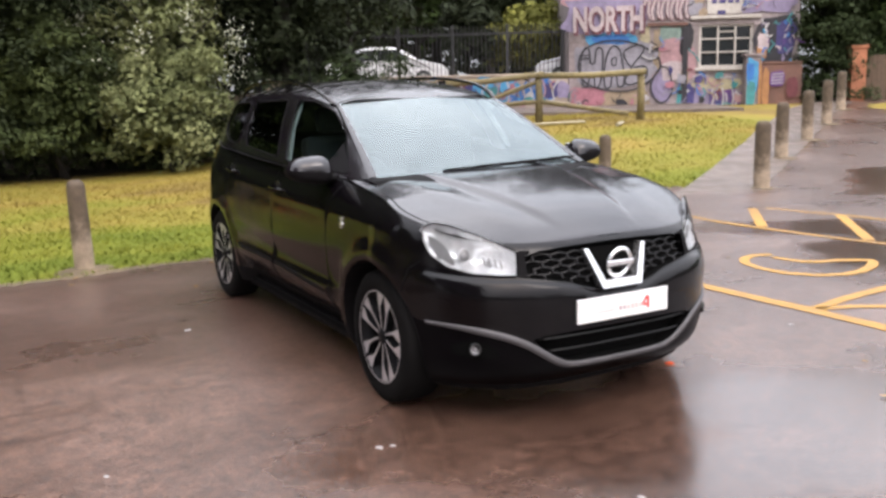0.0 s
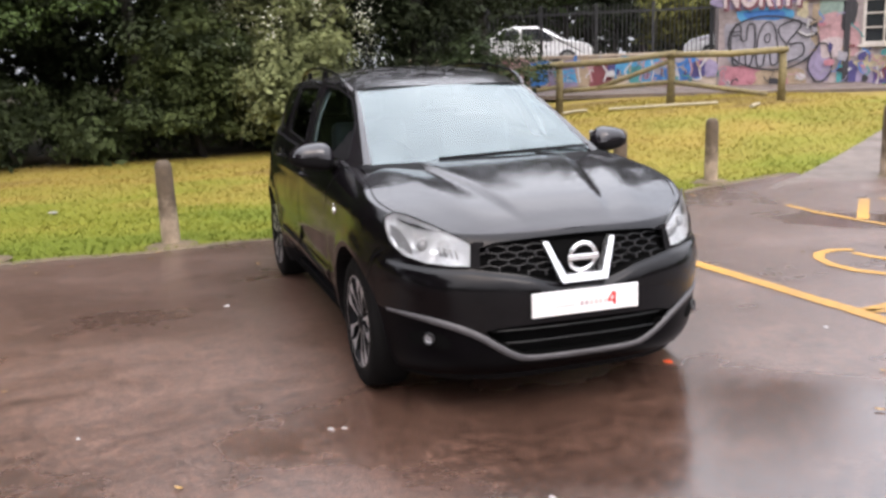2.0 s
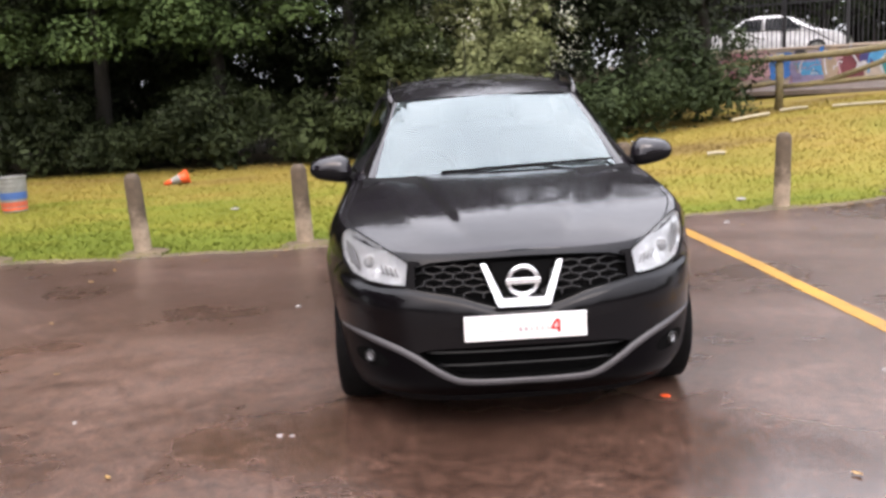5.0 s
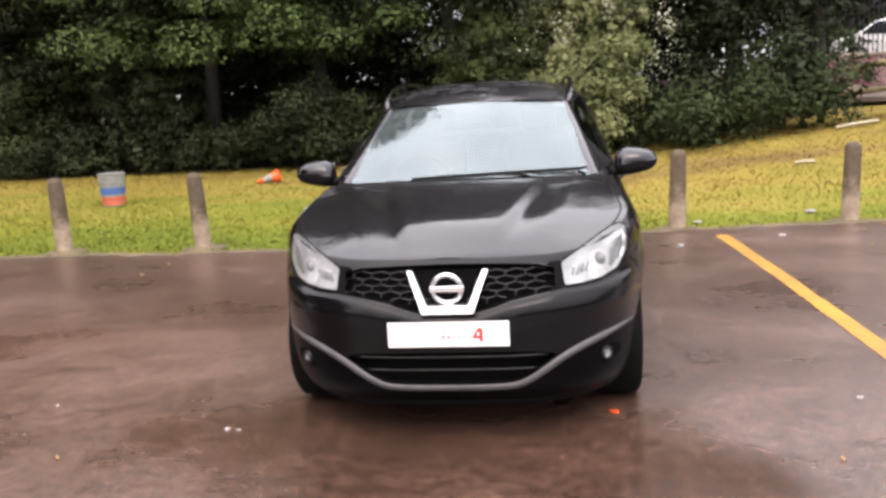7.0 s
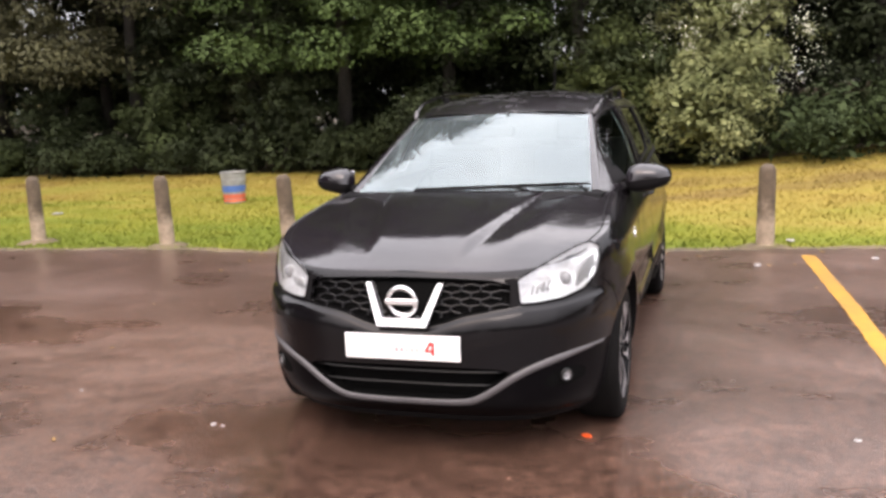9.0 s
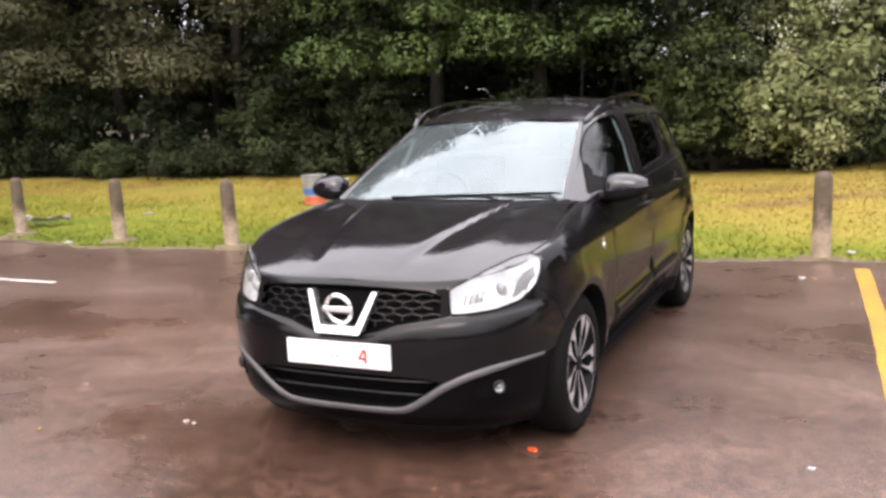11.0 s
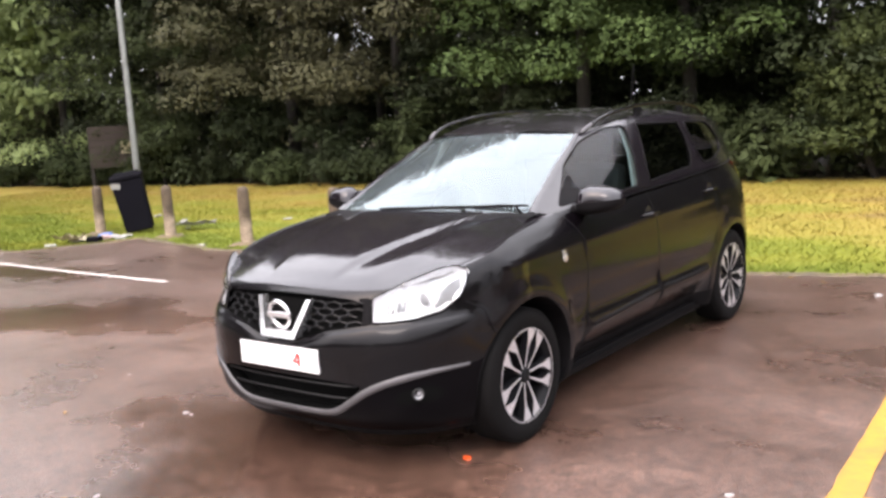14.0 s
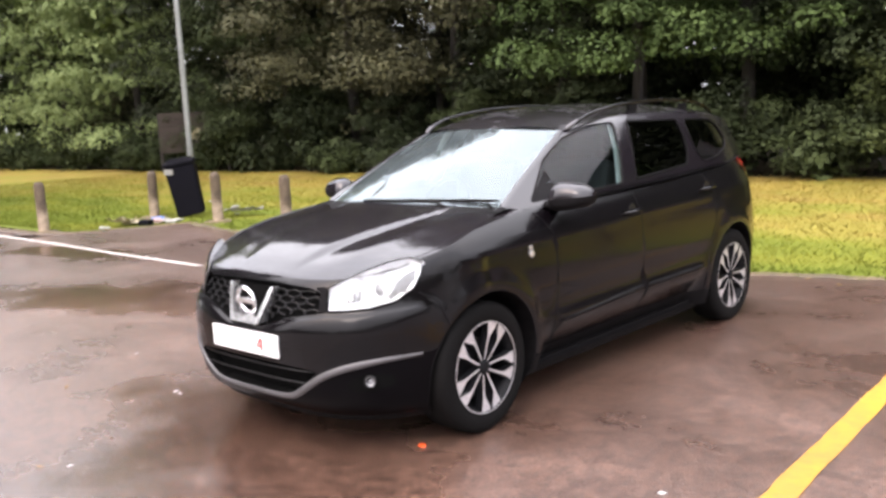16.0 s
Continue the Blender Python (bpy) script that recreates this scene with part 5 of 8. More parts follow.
back_tree(2.0, 15.0, 17, 5.0, 4.0, M_LEAF_DARK, 722, "tall dark street tree behind the building", n=9000, leaf=0.2, clumps=150, trunk_r=0.3)
back_tree(-13.0, 13.0, 17, 5.0, 3.0, M_LEAF_DARK, 723, "tall dark street tree beyond the railings", n=9000, leaf=0.2, clumps=150, trunk_r=0.3)
back_tree(-3.0, 10.0, 8, 2.4, 2.4, M_LEAF_DARK, 709, "street tree behind the railings", n=7000, leaf=0.13, clumps=130)

# ---- lamp post, bin, drum, cone, litter ----
M_BLACKPLASTIC = material("black_plastic", (0.0045, 0.0042, 0.0065), 0.6, scale=30, bump=0.1, spec=0.06)
M_ORANGE = material("orange_plastic", (0.75, 0.10, 0.02), 0.5, scale=20)
M_PAPER = material("white_litter", (0.27, 0.26, 0.24), 0.7, colour2=(0.15, 0.15, 0.13), scale=30)
M_BLUE = material("blue_band", (0.05, 0.12, 0.33), 0.5, scale=20)
M_REDBAND = material("red_band", (0.5, 0.10, 0.05), 0.5, scale=20)
M_DRUMWHITE = material("drum_grey_white", (0.24, 0.24, 0.22), 0.6, colour2=(0.13, 0.13, 0.12), scale=18)

lp = thing("lamp_post", -10.75, 5.75, rise(-10.75, 5.75) - 0.05, label="tall galvanised steel lamp post behind the litter bin", category="lamp post")
part("column", tube(bmesh.new(), [(0, 0, 0), (0, 0, 1.2), (0, 0, 3.5), (0, 0, 7.6)], [0.07, 0.056, 0.048, 0.04], 14), M_GALV, lp, smooth=True)
bm = bmesh.new()
tube(bm, [(0, 0, 7.6), (0.1, -0.2, 7.85), (0.3, -0.7, 7.95)], 0.035, 8)
part("arm", bm, M_GALV, lp, smooth=True)
bm = bmesh.new()
box(bm, (0.28, 0.6, 0.14), (0.36, -0.9, 7.95), bevel=0.04)
part("lantern", bm, M_GALV, lp)

lb = thing("litter_bin", -10.3, 5.2, 0, 0, label="black plastic litter bin on the grass with litter round it", category="litter bin")
lb.matrix_world = pose(-10.36, 5.44, 0.02, 0, -9, 52) @ Matrix.Scale(0.94, 4)
bm = bmesh.new()
vs = []
for z, s in ((0.0, 0.48), (0.9, 0.54), (0.93, 0.54)):
    vs.append([bm.verts.new((a * s / 2, b * s / 2 * 0.9, z)) for a, b in ((-1, -1), (1, -1), (1, 1), (-1, 1))])
for a, b in zip(vs, vs[1:]):
    for i in range(4):
        bm.faces.new((a[i], a[(i + 1) % 4], b[(i + 1) % 4], b[i]))
bm.faces.new(list(reversed(vs[0])))
bm.faces.new(vs[-1])
bmesh.ops.bevel(bm, geom=list(bm.edges), offset=0.02, segments=2, affect="EDGES")
part("bin_body", bm, M_BLACKPLASTIC, lb)
bm = bmesh.new()
box(bm, (0.57, 0.53, 0.10), (0, 0, 0.98), bevel=0.03)
box(bm, (0.44, 0.42, 0.05), (0, 0, 1.045), bevel=0.02)
part("lid", bm, M_BLACKPLASTIC, lb)
bm = bmesh.new()
box(bm, (0.16, 0.012, 0.10), (-0.2, -0.26, 0.86), rot=pose(0, 0, 0, 8, 12, 0), bevel=0.003)
part("paper_scrap", bm, M_PAPER, lb, "white bag caught on the rim")

dr = thing("drum", -6.4, 8.8, rise(-6.4, 8.8) - 0.02, 20, label="small metal drum with white, blue and red bands on the grass", category="drum")
def drum_r(z):
    return 0.172 + 0.06 * z


prof = [(0, 0.0), (drum_r(0), 0.0)]
for z in np.linspace(0.02, 0.48, 24):
    prof.append((drum_r(z) + (0.006 if 0.30 < z < 0.47 and int(z * 50) % 3 == 0 else 0.0), z))
prof += [(drum_r(0.5) + 0.008, 0.49), (drum_r(0.5) + 0.008, 0.505), (drum_r(0.5) - 0.008, 0.505), (drum_r(0.4) - 0.012, 0.42), (0, 0.42)]
part("drum_body", lathe(bmesh.new(), prof, 28), M_DRUMWHITE, dr, smooth=False)
for nm, z0, z1, mt in (("blue_band", 0.185, 0.285, M_BLUE), ("red_band", 0.075, 0.145, M_REDBAND), ("orange_band", 0.028, 0.058, M_ORANGE)):
    part(nm, lathe(bmesh.new(), [(drum_r(z0) - 0.01, z0), (drum_r(z0) + 0.004, z0), (drum_r(z1) + 0.004, z1), (drum_r(z1) - 0.01, z1)], 28), mt, dr, smooth=False)

tc = thing("traffic_cone", -4.5, 11.3, 0.14, label="orange traffic cone with a white band lying on the grass", category="traffic cone")
tc.matrix_world = pose(-4.5, 11.3, 0.11, 0, -104, 24) @ Matrix.Scale(0.78, 4)
part("cone_body", lathe(bmesh.new(), [(0.02, 0.52), (0.035, 0.52), (0.06, 0.36), (0.10, 0.18), (0.15, 0.0), (0.14, 0.0)], 18), M_ORANGE, tc, smooth=True)
part("white_band", lathe(bmesh.new(), [(0.063, 0.36), (0.106, 0.17)], 18), M_PAPER, tc, smooth=True)
bm = bmesh.new()
box(bm, (0.29, 0.29, 0.03), (0, 0, -0.015), bevel=0.02)
part("cone_base", bm, M_ORANGE, tc)

hut = thing("garden_screen", -24.0, 14.0, 0.0, 38, label="dark brown timber panel half hidden in the shrubs", category="panel")
for k in range(6):
    bm = bmesh.new()
    box(bm, (1.9, 0.05, 0.22), (0, 0, 0.75 + 0.23 * k), bevel=0.008)
    part("plank", bm, material("dark_plank", (0.034, 0.024, 0.019), 0.85, scale=10), hut)
for u in (-0.95, 0.95):
    bm = bmesh.new()
    box(bm, (0.1, 0.1, 2.0), (u, 0.06, 1.0))
    part("post", bm, M_BARK, hut)
bm = bmesh.new()
box(bm, (0.4, 0.02, 0.4), (0.30, -0.04, 1.28))
part("notice", bm, M_PALETIMBER, hut, "small faded notice")


def litter(x, y, size, mat, label, seed):
    """A crumpled scrap."""
    rng = np.random.default_rng(seed)
    bm = bmesh.new()
    bmesh.ops.create_icosphere(bm, subdivisions=2, radius=size)
    for v in bm.verts:
        v.co *= 1 + 0.45 * noise.noise(v.co / size * 1.7 + Vector((seed, 0, 0)))
        v.co.z = max(v.co.z * 0.35, -size * 0.2)
        v.co.x *= 1.4
    ob = part("litter", bm, mat)
    ob.matrix_world = pose(x, y, max(rise(x, y), 0) + size * 0.2, 0, 0, rng.uniform(0, 360))
    tagged(ob, label, "litter", "scattered litter")


M_PINKBAG = material("pink_bag", (0.34, 0.24, 0.21), 0.6, colour2=(0.22, 0.15, 0.14), scale=25)
M_SCRAP = material("grey_scrap", (0.28, 0.26, 0.25), 0.7, scale=30)
WL, PL = "crumpled white paper litter on the ground", "small pale scrap on wet tarmac"
for k, (x, y, s) in enumerate(((-10.1, 3.64, 0.09), (-9.97, 4.68, 0.12), (-9.85, 4.82, 0.10), (-7.36, 4.38, 0.07), (-10.66, 6.55, 0.10), (-12.3, 7.15, 0.09), (-9.72, 4.62, 0.09), (-8.6, 7.2, 0.07), (-9.62, 5.86, 0.06))):
    litter(x, y, s * 0.8, M_PAPER, WL, k)
litter(-10.28, 4.72, 0.12, M_BLUE, "dark blue crumpled litter on the ground", 31)
litter(-10.25, 4.22, 0.14, M_PALETIMBER, "tan crumpled cardboard litter on the ground", 32)
litter(-10.0, 4.52, 0.12, M_PINKBAG, "pinkish crumpled plastic bag on the ground", 33)


def sheet(x, y, w, d, turn, mat, label, seed):
    """A thin sheet lying flat with curled, torn edges."""
    rng = np.random.default_rng(seed)
    bm = bmesh.new()
    nx, ny = 9, 6
    rows = []
    for j in range(ny):
        row = []
        for i in range(nx):
            u, v = i / (nx - 1) - 0.5, j / (ny - 1) - 0.5
            edge = max(abs(u), abs(v)) * 2
            row.append(bm.verts.new((w * u * (1 + 0.12 * rng.uniform(-1, 1)), d * v * (1 - 0.5 * (u + 0.5)) + 0.02 * rng.uniform(-1, 1), 0.02 + 0.08 * edge ** 3 * rng.uniform(0, 1) + 0.04 * rng.uniform(0, 1))))
        rows.append(row)
    for p, q in zip(rows, rows[1:]):
        for i in range(nx - 1):
            bm.faces.new((p[i], p[i + 1], q[i + 1], q[i]))
    bmesh.ops.solidify(bm, geom=list(bm.faces), thickness=0.004)
    ob = part("litter", bm, mat)
    ob.matrix_world = pose(x, y, max(rise(x, y), 0) + 0.035, 0, 0, turn)
    tagged(ob, label, "litter", "scattered litter")


sheet(-9.36, 5.85, 0.62, 0.42, 42, M_PAPER, "flattened white plastic bag lying on the grass", 41)
sheet(-10.15, 4.02, 0.46, 0.34, 20, M_PALETIMBER, "torn flat piece of tan cardboard", 42)
bm = bmesh.new()
box(bm, (0.20, 0.16, 0.09), (0, 0, 0.045), bevel=0.012)
ob = part("small_box", bm, M_BLACKPLASTIC)
ob.matrix_world = pose(-9.80, 4.22, max(rise(-9.80, 4.22), 0), 0, 0, 25)
tagged(ob, "small dark box dumped beside the litter bin", "box", "scattered litter")
for k, (x, y, s) in enumerate(((-1.13, -0.54, 0.015), (-1.07, -0.55, 0.011), (1.9, -0.16, 0.014), (-1.36, 1.91, 0.018), (2.9, -1.2, 0.013), (-2.2, -0.2, 0.010), (1.6, 3.9, 0.03), (2.6, 4.3, 0.03), (-0.5, -1.5, 0.012), (3.2, 5.6, 0.05), (1.95, 5.2, 0.04))):
    litter(x, y, s, M_SCRAP, PL, 50 + k)
litter(0.72, -0.34, 0.02, M_ORANGE, "small orange scrap on wet tarmac", 70)
litter(-2.9, 7.4, 0.05, M_PAPER, PL, 80)
M_FALLEN = material("fallen_leaf", (0.30, 0.19, 0.06), 0.6, colour2=(0.16, 0.08, 0.03), scale=40)


def fallen_leaf(x, y, size, seed):
    """A small curled leaf on the ground."""
    rng = np.random.default_rng(seed)
    bm = bmesh.new()
    rows = []
    for i in range(6):
        t = i / 5
        w = size * 0.5 * math.sin(math.pi * (0.08 + 0.86 * t)) + 0.0005
        lift = 0.25 * size * (2 * t - 1) ** 2 * rng.uniform(0.4, 1.2)
        rows.append([bm.verts.new((size * (t - 0.5) * 2, k * w, lift + abs(k) * 0.2 * size)) for k in (-1, 0, 1)])
    for a, b in zip(rows, rows[1:]):
        for k in range(2):
            bm.faces.new((a[k], b[k], b[k + 1], a[k + 1]))
    ob = part("fallen_leaf", bm, M_FALLEN)
    ob.matrix_world = pose(x, y, rise(x, y) + 0.006, 0, 0, rng.uniform(0, 360))
    tagged(ob, "small curled brown leaf on wet tarmac", "leaf", "fallen leaves")


leaf_rng = np.random.default_rng(15)
for k in range(34):
    fx = leaf_rng.uniform(-5.5, 5.2)
    fallen_leaf(fx, edge_y(fx) - 0.05 - 1.1 * leaf_rng.uniform(0, 1) ** 2, leaf_rng.uniform(0.018, 0.034), 100 + k)
for k, (fx, fy) in enumerate(((3.2, 1.6), (2.9, 2.6), (1.6, -0.9), (-1.8, -0.9), (-2.6, 0.6), (3.5, 3.1), (-3.1, 1.8), (1.2, -1.3), (-0.6, -1.6), (2.0, 3.0))):
    fallen_leaf(fx, fy, 0.016 + 0.002 * (k % 4), 160 + k)


# ---- the black car: shape of the body ----
def lut(table, v):
    """Smooth interpolation in a short table of pairs."""
    if v <= table[0][0]:
        return table[0][1]
    for i in range(len(table) - 1):
        (a, p), (b, q) = table[i], table[i + 1]
        if v <= b:
            m0 = (q - table[i - 1][1]) / (b - table[i - 1][0]) if i else (q - p) / (b - a)
            m1 = (table[i + 2][1] - p) / (table[i + 2][0] - a) if i + 2 < len(table) else (q - p) / (b - a)
            t = (v - a) / (b - a)
            h = b - a
            return (2 * t**3 - 3 * t**2 + 1) * p + (t**3 - 2 * t**2 + t) * h * m0 + (3 * t**2 - 2 * t**3) * q + (t**3 - t**2) * h * m1
    return table[-1][1]


HALF_WIDTH = [(0.16, 0.80), (0.22, 0.83), (0.30, 0.856), (0.42, 0.872), (0.60, 0.884), (0.75, 0.886), (0.86, 0.877), (0.95, 0.860), (1.02, 0.838), (1.08, 0.816), (1.2, 0.774), (1.3, 0.735), (1.4, 0.690), (1.48, 0.645), (1.56, 0.57)]
NOSE = [(0.16, -0.61), (0.20, -0.69), (0.25, -0.745), (0.31, -0.773), (0.42, -0.786), (0.52, -0.786), (0.60, -0.775), (0.66, -0.76), (0.74, -0.742), (0.82, -0.719), (0.87, -0.696), (0.95, -0.63), (1.05, -0.5)]
TAIL = [(0.2, 3.62), (0.4, 3.71), (0.6, 3.72), (0.8, 3.68), (1.0, 3.64), (1.2, 3.58), (1.35, 3.50), (1.55, 3.36)]


def fullness(z):
    """How square the corners of the nose are: fuller at the bumper than above it."""
    return 3.5 - 0.55 * sstep(z, 0.60, 0.76)


LEDGE = [(0.0, 0.609), (0.122, 0.610), (0.27, 0.655), (0.45, 0.686), (0.50, 0.693), (0.62, 0.696), (0.76, 0.712), (0.90, 0.735)]


def ledge(x, z):
    """The bumper's bulge below the shelf that runs under the grille and the lamps."""
    zl = lut(LEDGE, abs(x))
    return 0.017 * sstep(z, zl + 0.003, zl - 0.021) * sstep(z, zl - 0.22, zl - 0.04) * sstep(abs(x), 0.87, 0.76)


def nose_y(x, z):
    """The front of the body at x, z."""
    w = lut(HALF_WIDTH, min(z, 0.9)) + 0.004
    return lut(NOSE, z) * max(0.0, 1 - (abs(x) / w) ** fullness(z)) ** 0.5 - ledge(x, z)


def side_x(y, z):
    """Half the body's width at y, z along the flank, front and back corners included."""
    w = lut(HALF_WIDTH, z)
    if y < 0:
        n = lut(NOSE, z)
        return w * max(0.0, 1 - min(1.0, y / n) ** 2) ** (1 / fullness(z))
    if y > 2.5:
        t = (y - 2.5) / (lut(TAIL, z) - 2.5)
        return w * max(0.0, 1 - min(1.0, t) ** 3.2) ** (1 / 2.6)
    return w
from mathutils.geometry import delaunay_2d_cdt

NOSE_P, SIDE_P, TAIL_P = 1.25, 3.75, 5.0
WHEELS_Y, ARCH_Z, ARCH_R = (0.02, 2.765), 0.335, 0.376


def flare(y, z):
    """Small swellings of the flank: arch lips, lower door ledge and shoulder line."""
    d = min(math.hypot(y - w, z - ARCH_Z) for w in WHEELS_Y)
    f = 0.014 * math.exp(-((d - 0.40) / 0.055) ** 2)
    if 0.40 < y < 2.40:
        f += (0.020 * sstep(z, 0.52, 0.46) - 0.115 * sstep(z, 0.455, 0.20) ** 0.8) * sstep(y, 0.42, 0.62) * sstep(y, 2.38, 2.18) - 0.010 * math.exp(-((z - 0.56) / 0.06) ** 2)
    f += 0.007 * math.exp(-((z - (0.885 + 0.05 * y / 2)) / 0.035) ** 2) if y > -0.2 else 0.0
    return f


def body(P, z):
    """The outer skin at the way P round the car from the middle of its nose, and the height z."""
    w = lut(HALF_WIDTH, z)
    if P < NOSE_P:
        th = P / NOSE_P * math.pi / 2
        x, y = (w + (0.004 if z < 0.9 else 0)) * math.sin(th) ** (2 / fullness(z)), lut(NOSE, z) * math.cos(th)
        out = ledge(x, z)
        x, y = x + out * math.sin(th) ** 3, y - out
    elif P < SIDE_P:
        x, y = w, P - NOSE_P
    else:
        th = (P - SIDE_P) / (TAIL_P - SIDE_P) * math.pi / 2
        x, y = w * max(0.0, math.cos(th)) ** (2 / 2.6), 2.5 + (lut(TAIL, z) - 2.5) * math.sin(th) ** (2 / 3.2)
    if P > 0.9:
        x += flare(y, z) * min(1.0, (P - 0.9) / 0.2) * (1.0 if P < 4.2 else 0.0)
    top = shoulder(P)
    w = sstep(P, 0.95, 1.2)
    k = max(0.0, (z - (top - 0.07 - 0.06 * w)) / (0.07 + 0.06 * w))
    tuck = (0.028 + 0.018 * w) * k ** 2.3
    if P < NOSE_P:
        s = min(1.0, P / NOSE_P)
        x, y = x - tuck * s ** 2, y + tuck * (1 - s ** 2)
    else:
        x -= tuck * (0.5 if P > 1.9 else 1.0)
    return x, y


SHOULDER = [(0.0, 0.838), (0.35, 0.842), (0.6, 0.870), (0.85, 0.925), (1.0, 0.955), (1.25, 1.0), (1.6, 1.045), (1.9, 1.068), (2.4, 1.085), (3.2, 1.105), (3.75, 1.13), (4.2, 1.16), (4.6, 1.12), (5.0, 1.10)]


def shoulder(P):
    return lut(SHOULDER, P)


def p_front(x, z):
    w = lut(HALF_WIDTH, z) + 0.004
    return NOSE_P * math.asin(min(1.0, (abs(x) / w) ** (fullness(z) / 2))) / (math.pi / 2)


def p_side(y, z):
    if y < 0:
        return NOSE_P * math.acos(max(0.0, min(1.0, y / lut(NOSE, z)))) / (math.pi / 2)
    if y <= 2.5:
        return NOSE_P + y
    t = min(1.0, (y - 2.5) / (lut(TAIL, z) - 2.5))
    return SIDE_P + (TAIL_P - SIDE_P) * math.asin(t ** 1.6) / (math.pi / 2)


def inside(p, poly):
    c, (x, y) = False, p
    for (x0, y0), (x1, y1) in zip(poly, poly[1:] + poly[:1]):
        if (y0 > y) != (y1 > y) and x < (x1 - x0) * (y - y0) / (y1 - y0) + x0:
            c = not c
    return c


def closed_spline(pts, k=5):
    out, n = [], len(pts)
    for i in range(n):
        p0, p1, p2, p3 = (Vector(pts[(i + d) % n]) for d in (-1, 0, 1, 2))
        for j in range(k):
            t = j / k
            q = 0.5 * (2 * p1 + (p2 - p0) * t + (2 * p0 - 5 * p1 + 4 * p2 - p3) * t * t + (3 * p1 - p0 - 3 * p2 + p3) * t ** 3)
            out.append(tuple(q))
    return out


def rounded(pts, r=0.02, k=4):
    """A polygon with its corners rounded, as a list of points."""
    out, n = [], len(pts)
    for i in range(n):
        a, b, c = Vector(pts[i - 1]), Vector(pts[i]), Vector(pts[(i + 1) % n])
        ra, rc = min(r, (a - b).length * 0.45), min(r, (c - b).length * 0.45)
        p, q = b + (a - b).normalized() * ra, b + (c - b).normalized() * rc
        for j in range(k + 1):
            t = j / k
            out.append(tuple((1 - t) ** 2 * p + 2 * t * (1 - t) * b + t * t * q))
    return out


def flat_mesh(lines, loops, grid, clear=0.012):
    """Constrained triangulation of the plane: open lines, closed loops and free inner points."""
    pts, edges = [], []
    for ln, close in [(l, False) for l in lines] + [(l, True) for l in loops]:
        b = len(pts)
        pts += [Vector(p[:2]) for p in ln]
        edges += [(b + i, b + i + 1) for i in range(len(ln) - 1)] + ([(b + len(ln) - 1, b)] if close else [])
    fixed = np.array([(p.x, p.y) for p in pts])
    seg = np.array([(*pts[a], *pts[b]) for a, b in edges])
    d = seg[:, 2:] - seg[:, :2]
    ll = np.maximum((d ** 2).sum(1), 1e-12)
    for g in grid:
        t = np.clip(((g[0] - seg[:, 0]) * d[:, 0] + (g[1] - seg[:, 1]) * d[:, 1]) / ll, 0, 1)
        e = (seg[:, 0] + t * d[:, 0] - g[0]) ** 2 + (seg[:, 1] + t * d[:, 1] - g[1]) ** 2
        if e.min() > clear ** 2:
            pts.append(Vector(g))
    r = delaunay_2d_cdt(pts, edges, [], 0, 1e-5)
    return [tuple(v) for v in r[0]], [tuple(f) for f in r[2]]


# outlines on the skin, front view (x, z) and side view (y, z)
HEADLAMP = rounded([(0.486, 0.806), (0.501, 0.704), (0.58, 0.706), (0.67, 0.714), (0.745, 0.738), (0.786, 0.790), (0.797, 0.855), (0.790, 0.905), (0.757, 0.930), (0.71, 0.922), (0.62, 0.880)], 0.013, 3)
STRIP = [(0.0, 0.276), (0.14, 0.277), (0.265, 0.283), (0.33, 0.304), (0.40, 0.346), (0.48, 0.398), (0.56, 0.436), (0.64, 0.461), (0.72, 0.478), (0.78, 0.484), (0.815, 0.485)]
GRILLE = [(0.0, 0.616), (0.122, 0.616), (0.27, 0.662), (0.45, 0.692), (0.476, 0.705), (0.470, 0.782), (0.39, 0.806), (0.2, 0.817), (0.0, 0.820)]
INTAKE = [(0.0, 0.294), (0.27, 0.297), (0.335, 0.326), (0.430, 0.392), (0.462, 0.422), (0.41, 0.436), (0.0, 0.446)]
FRONT_WINDOW = [(0.56, 1.083), (0.90, 1.098), (1.20, 1.105), (1.405, 1.112), (1.47, 1.25), (1.56, 1.468), (1.36, 1.458), (1.10, 1.398), (0.84, 1.282)]
REAR_WINDOW = [(1.56, 1.120), (2.24, 1.158), (2.30, 1.22), (2.335, 1.35), (2.325, 1.455), (1.70, 1.468), (1.64, 1.32)]
QUARTER_WINDOW = [(2.48, 1.165), (2.70, 1.180), (2.93, 1.235), (2.99, 1.29), (2.93, 1.39), (2.82, 1.442), (2.43, 1.452), (2.405, 1.36), (2.42, 1.24)]


def to_P_front(poly):
    return [(p_front(x, z), z) for x, z in poly]


def arch(w, r=ARCH_R, n=26):
    """The wheel opening in the plane of P and z, from its foot in front to its foot behind."""
    pts = []
    for i in range(n + 1):
        a = math.pi * 1.16 - i / n * math.pi * 1.32
        y, z = w + r * math.cos(a), ARCH_Z + r * math.sin(a)
        pts.append((p_side(y, z), z))
    return pts


def side_line(pts):
    return [(p_side(y, z), z) for y, z in pts]


def bend_line(a, b, n=10):
    return [(a[0] + (b[0] - a[0]) * i / n, a[1] + (b[1] - a[1]) * i / n) for i in range(n + 1)]


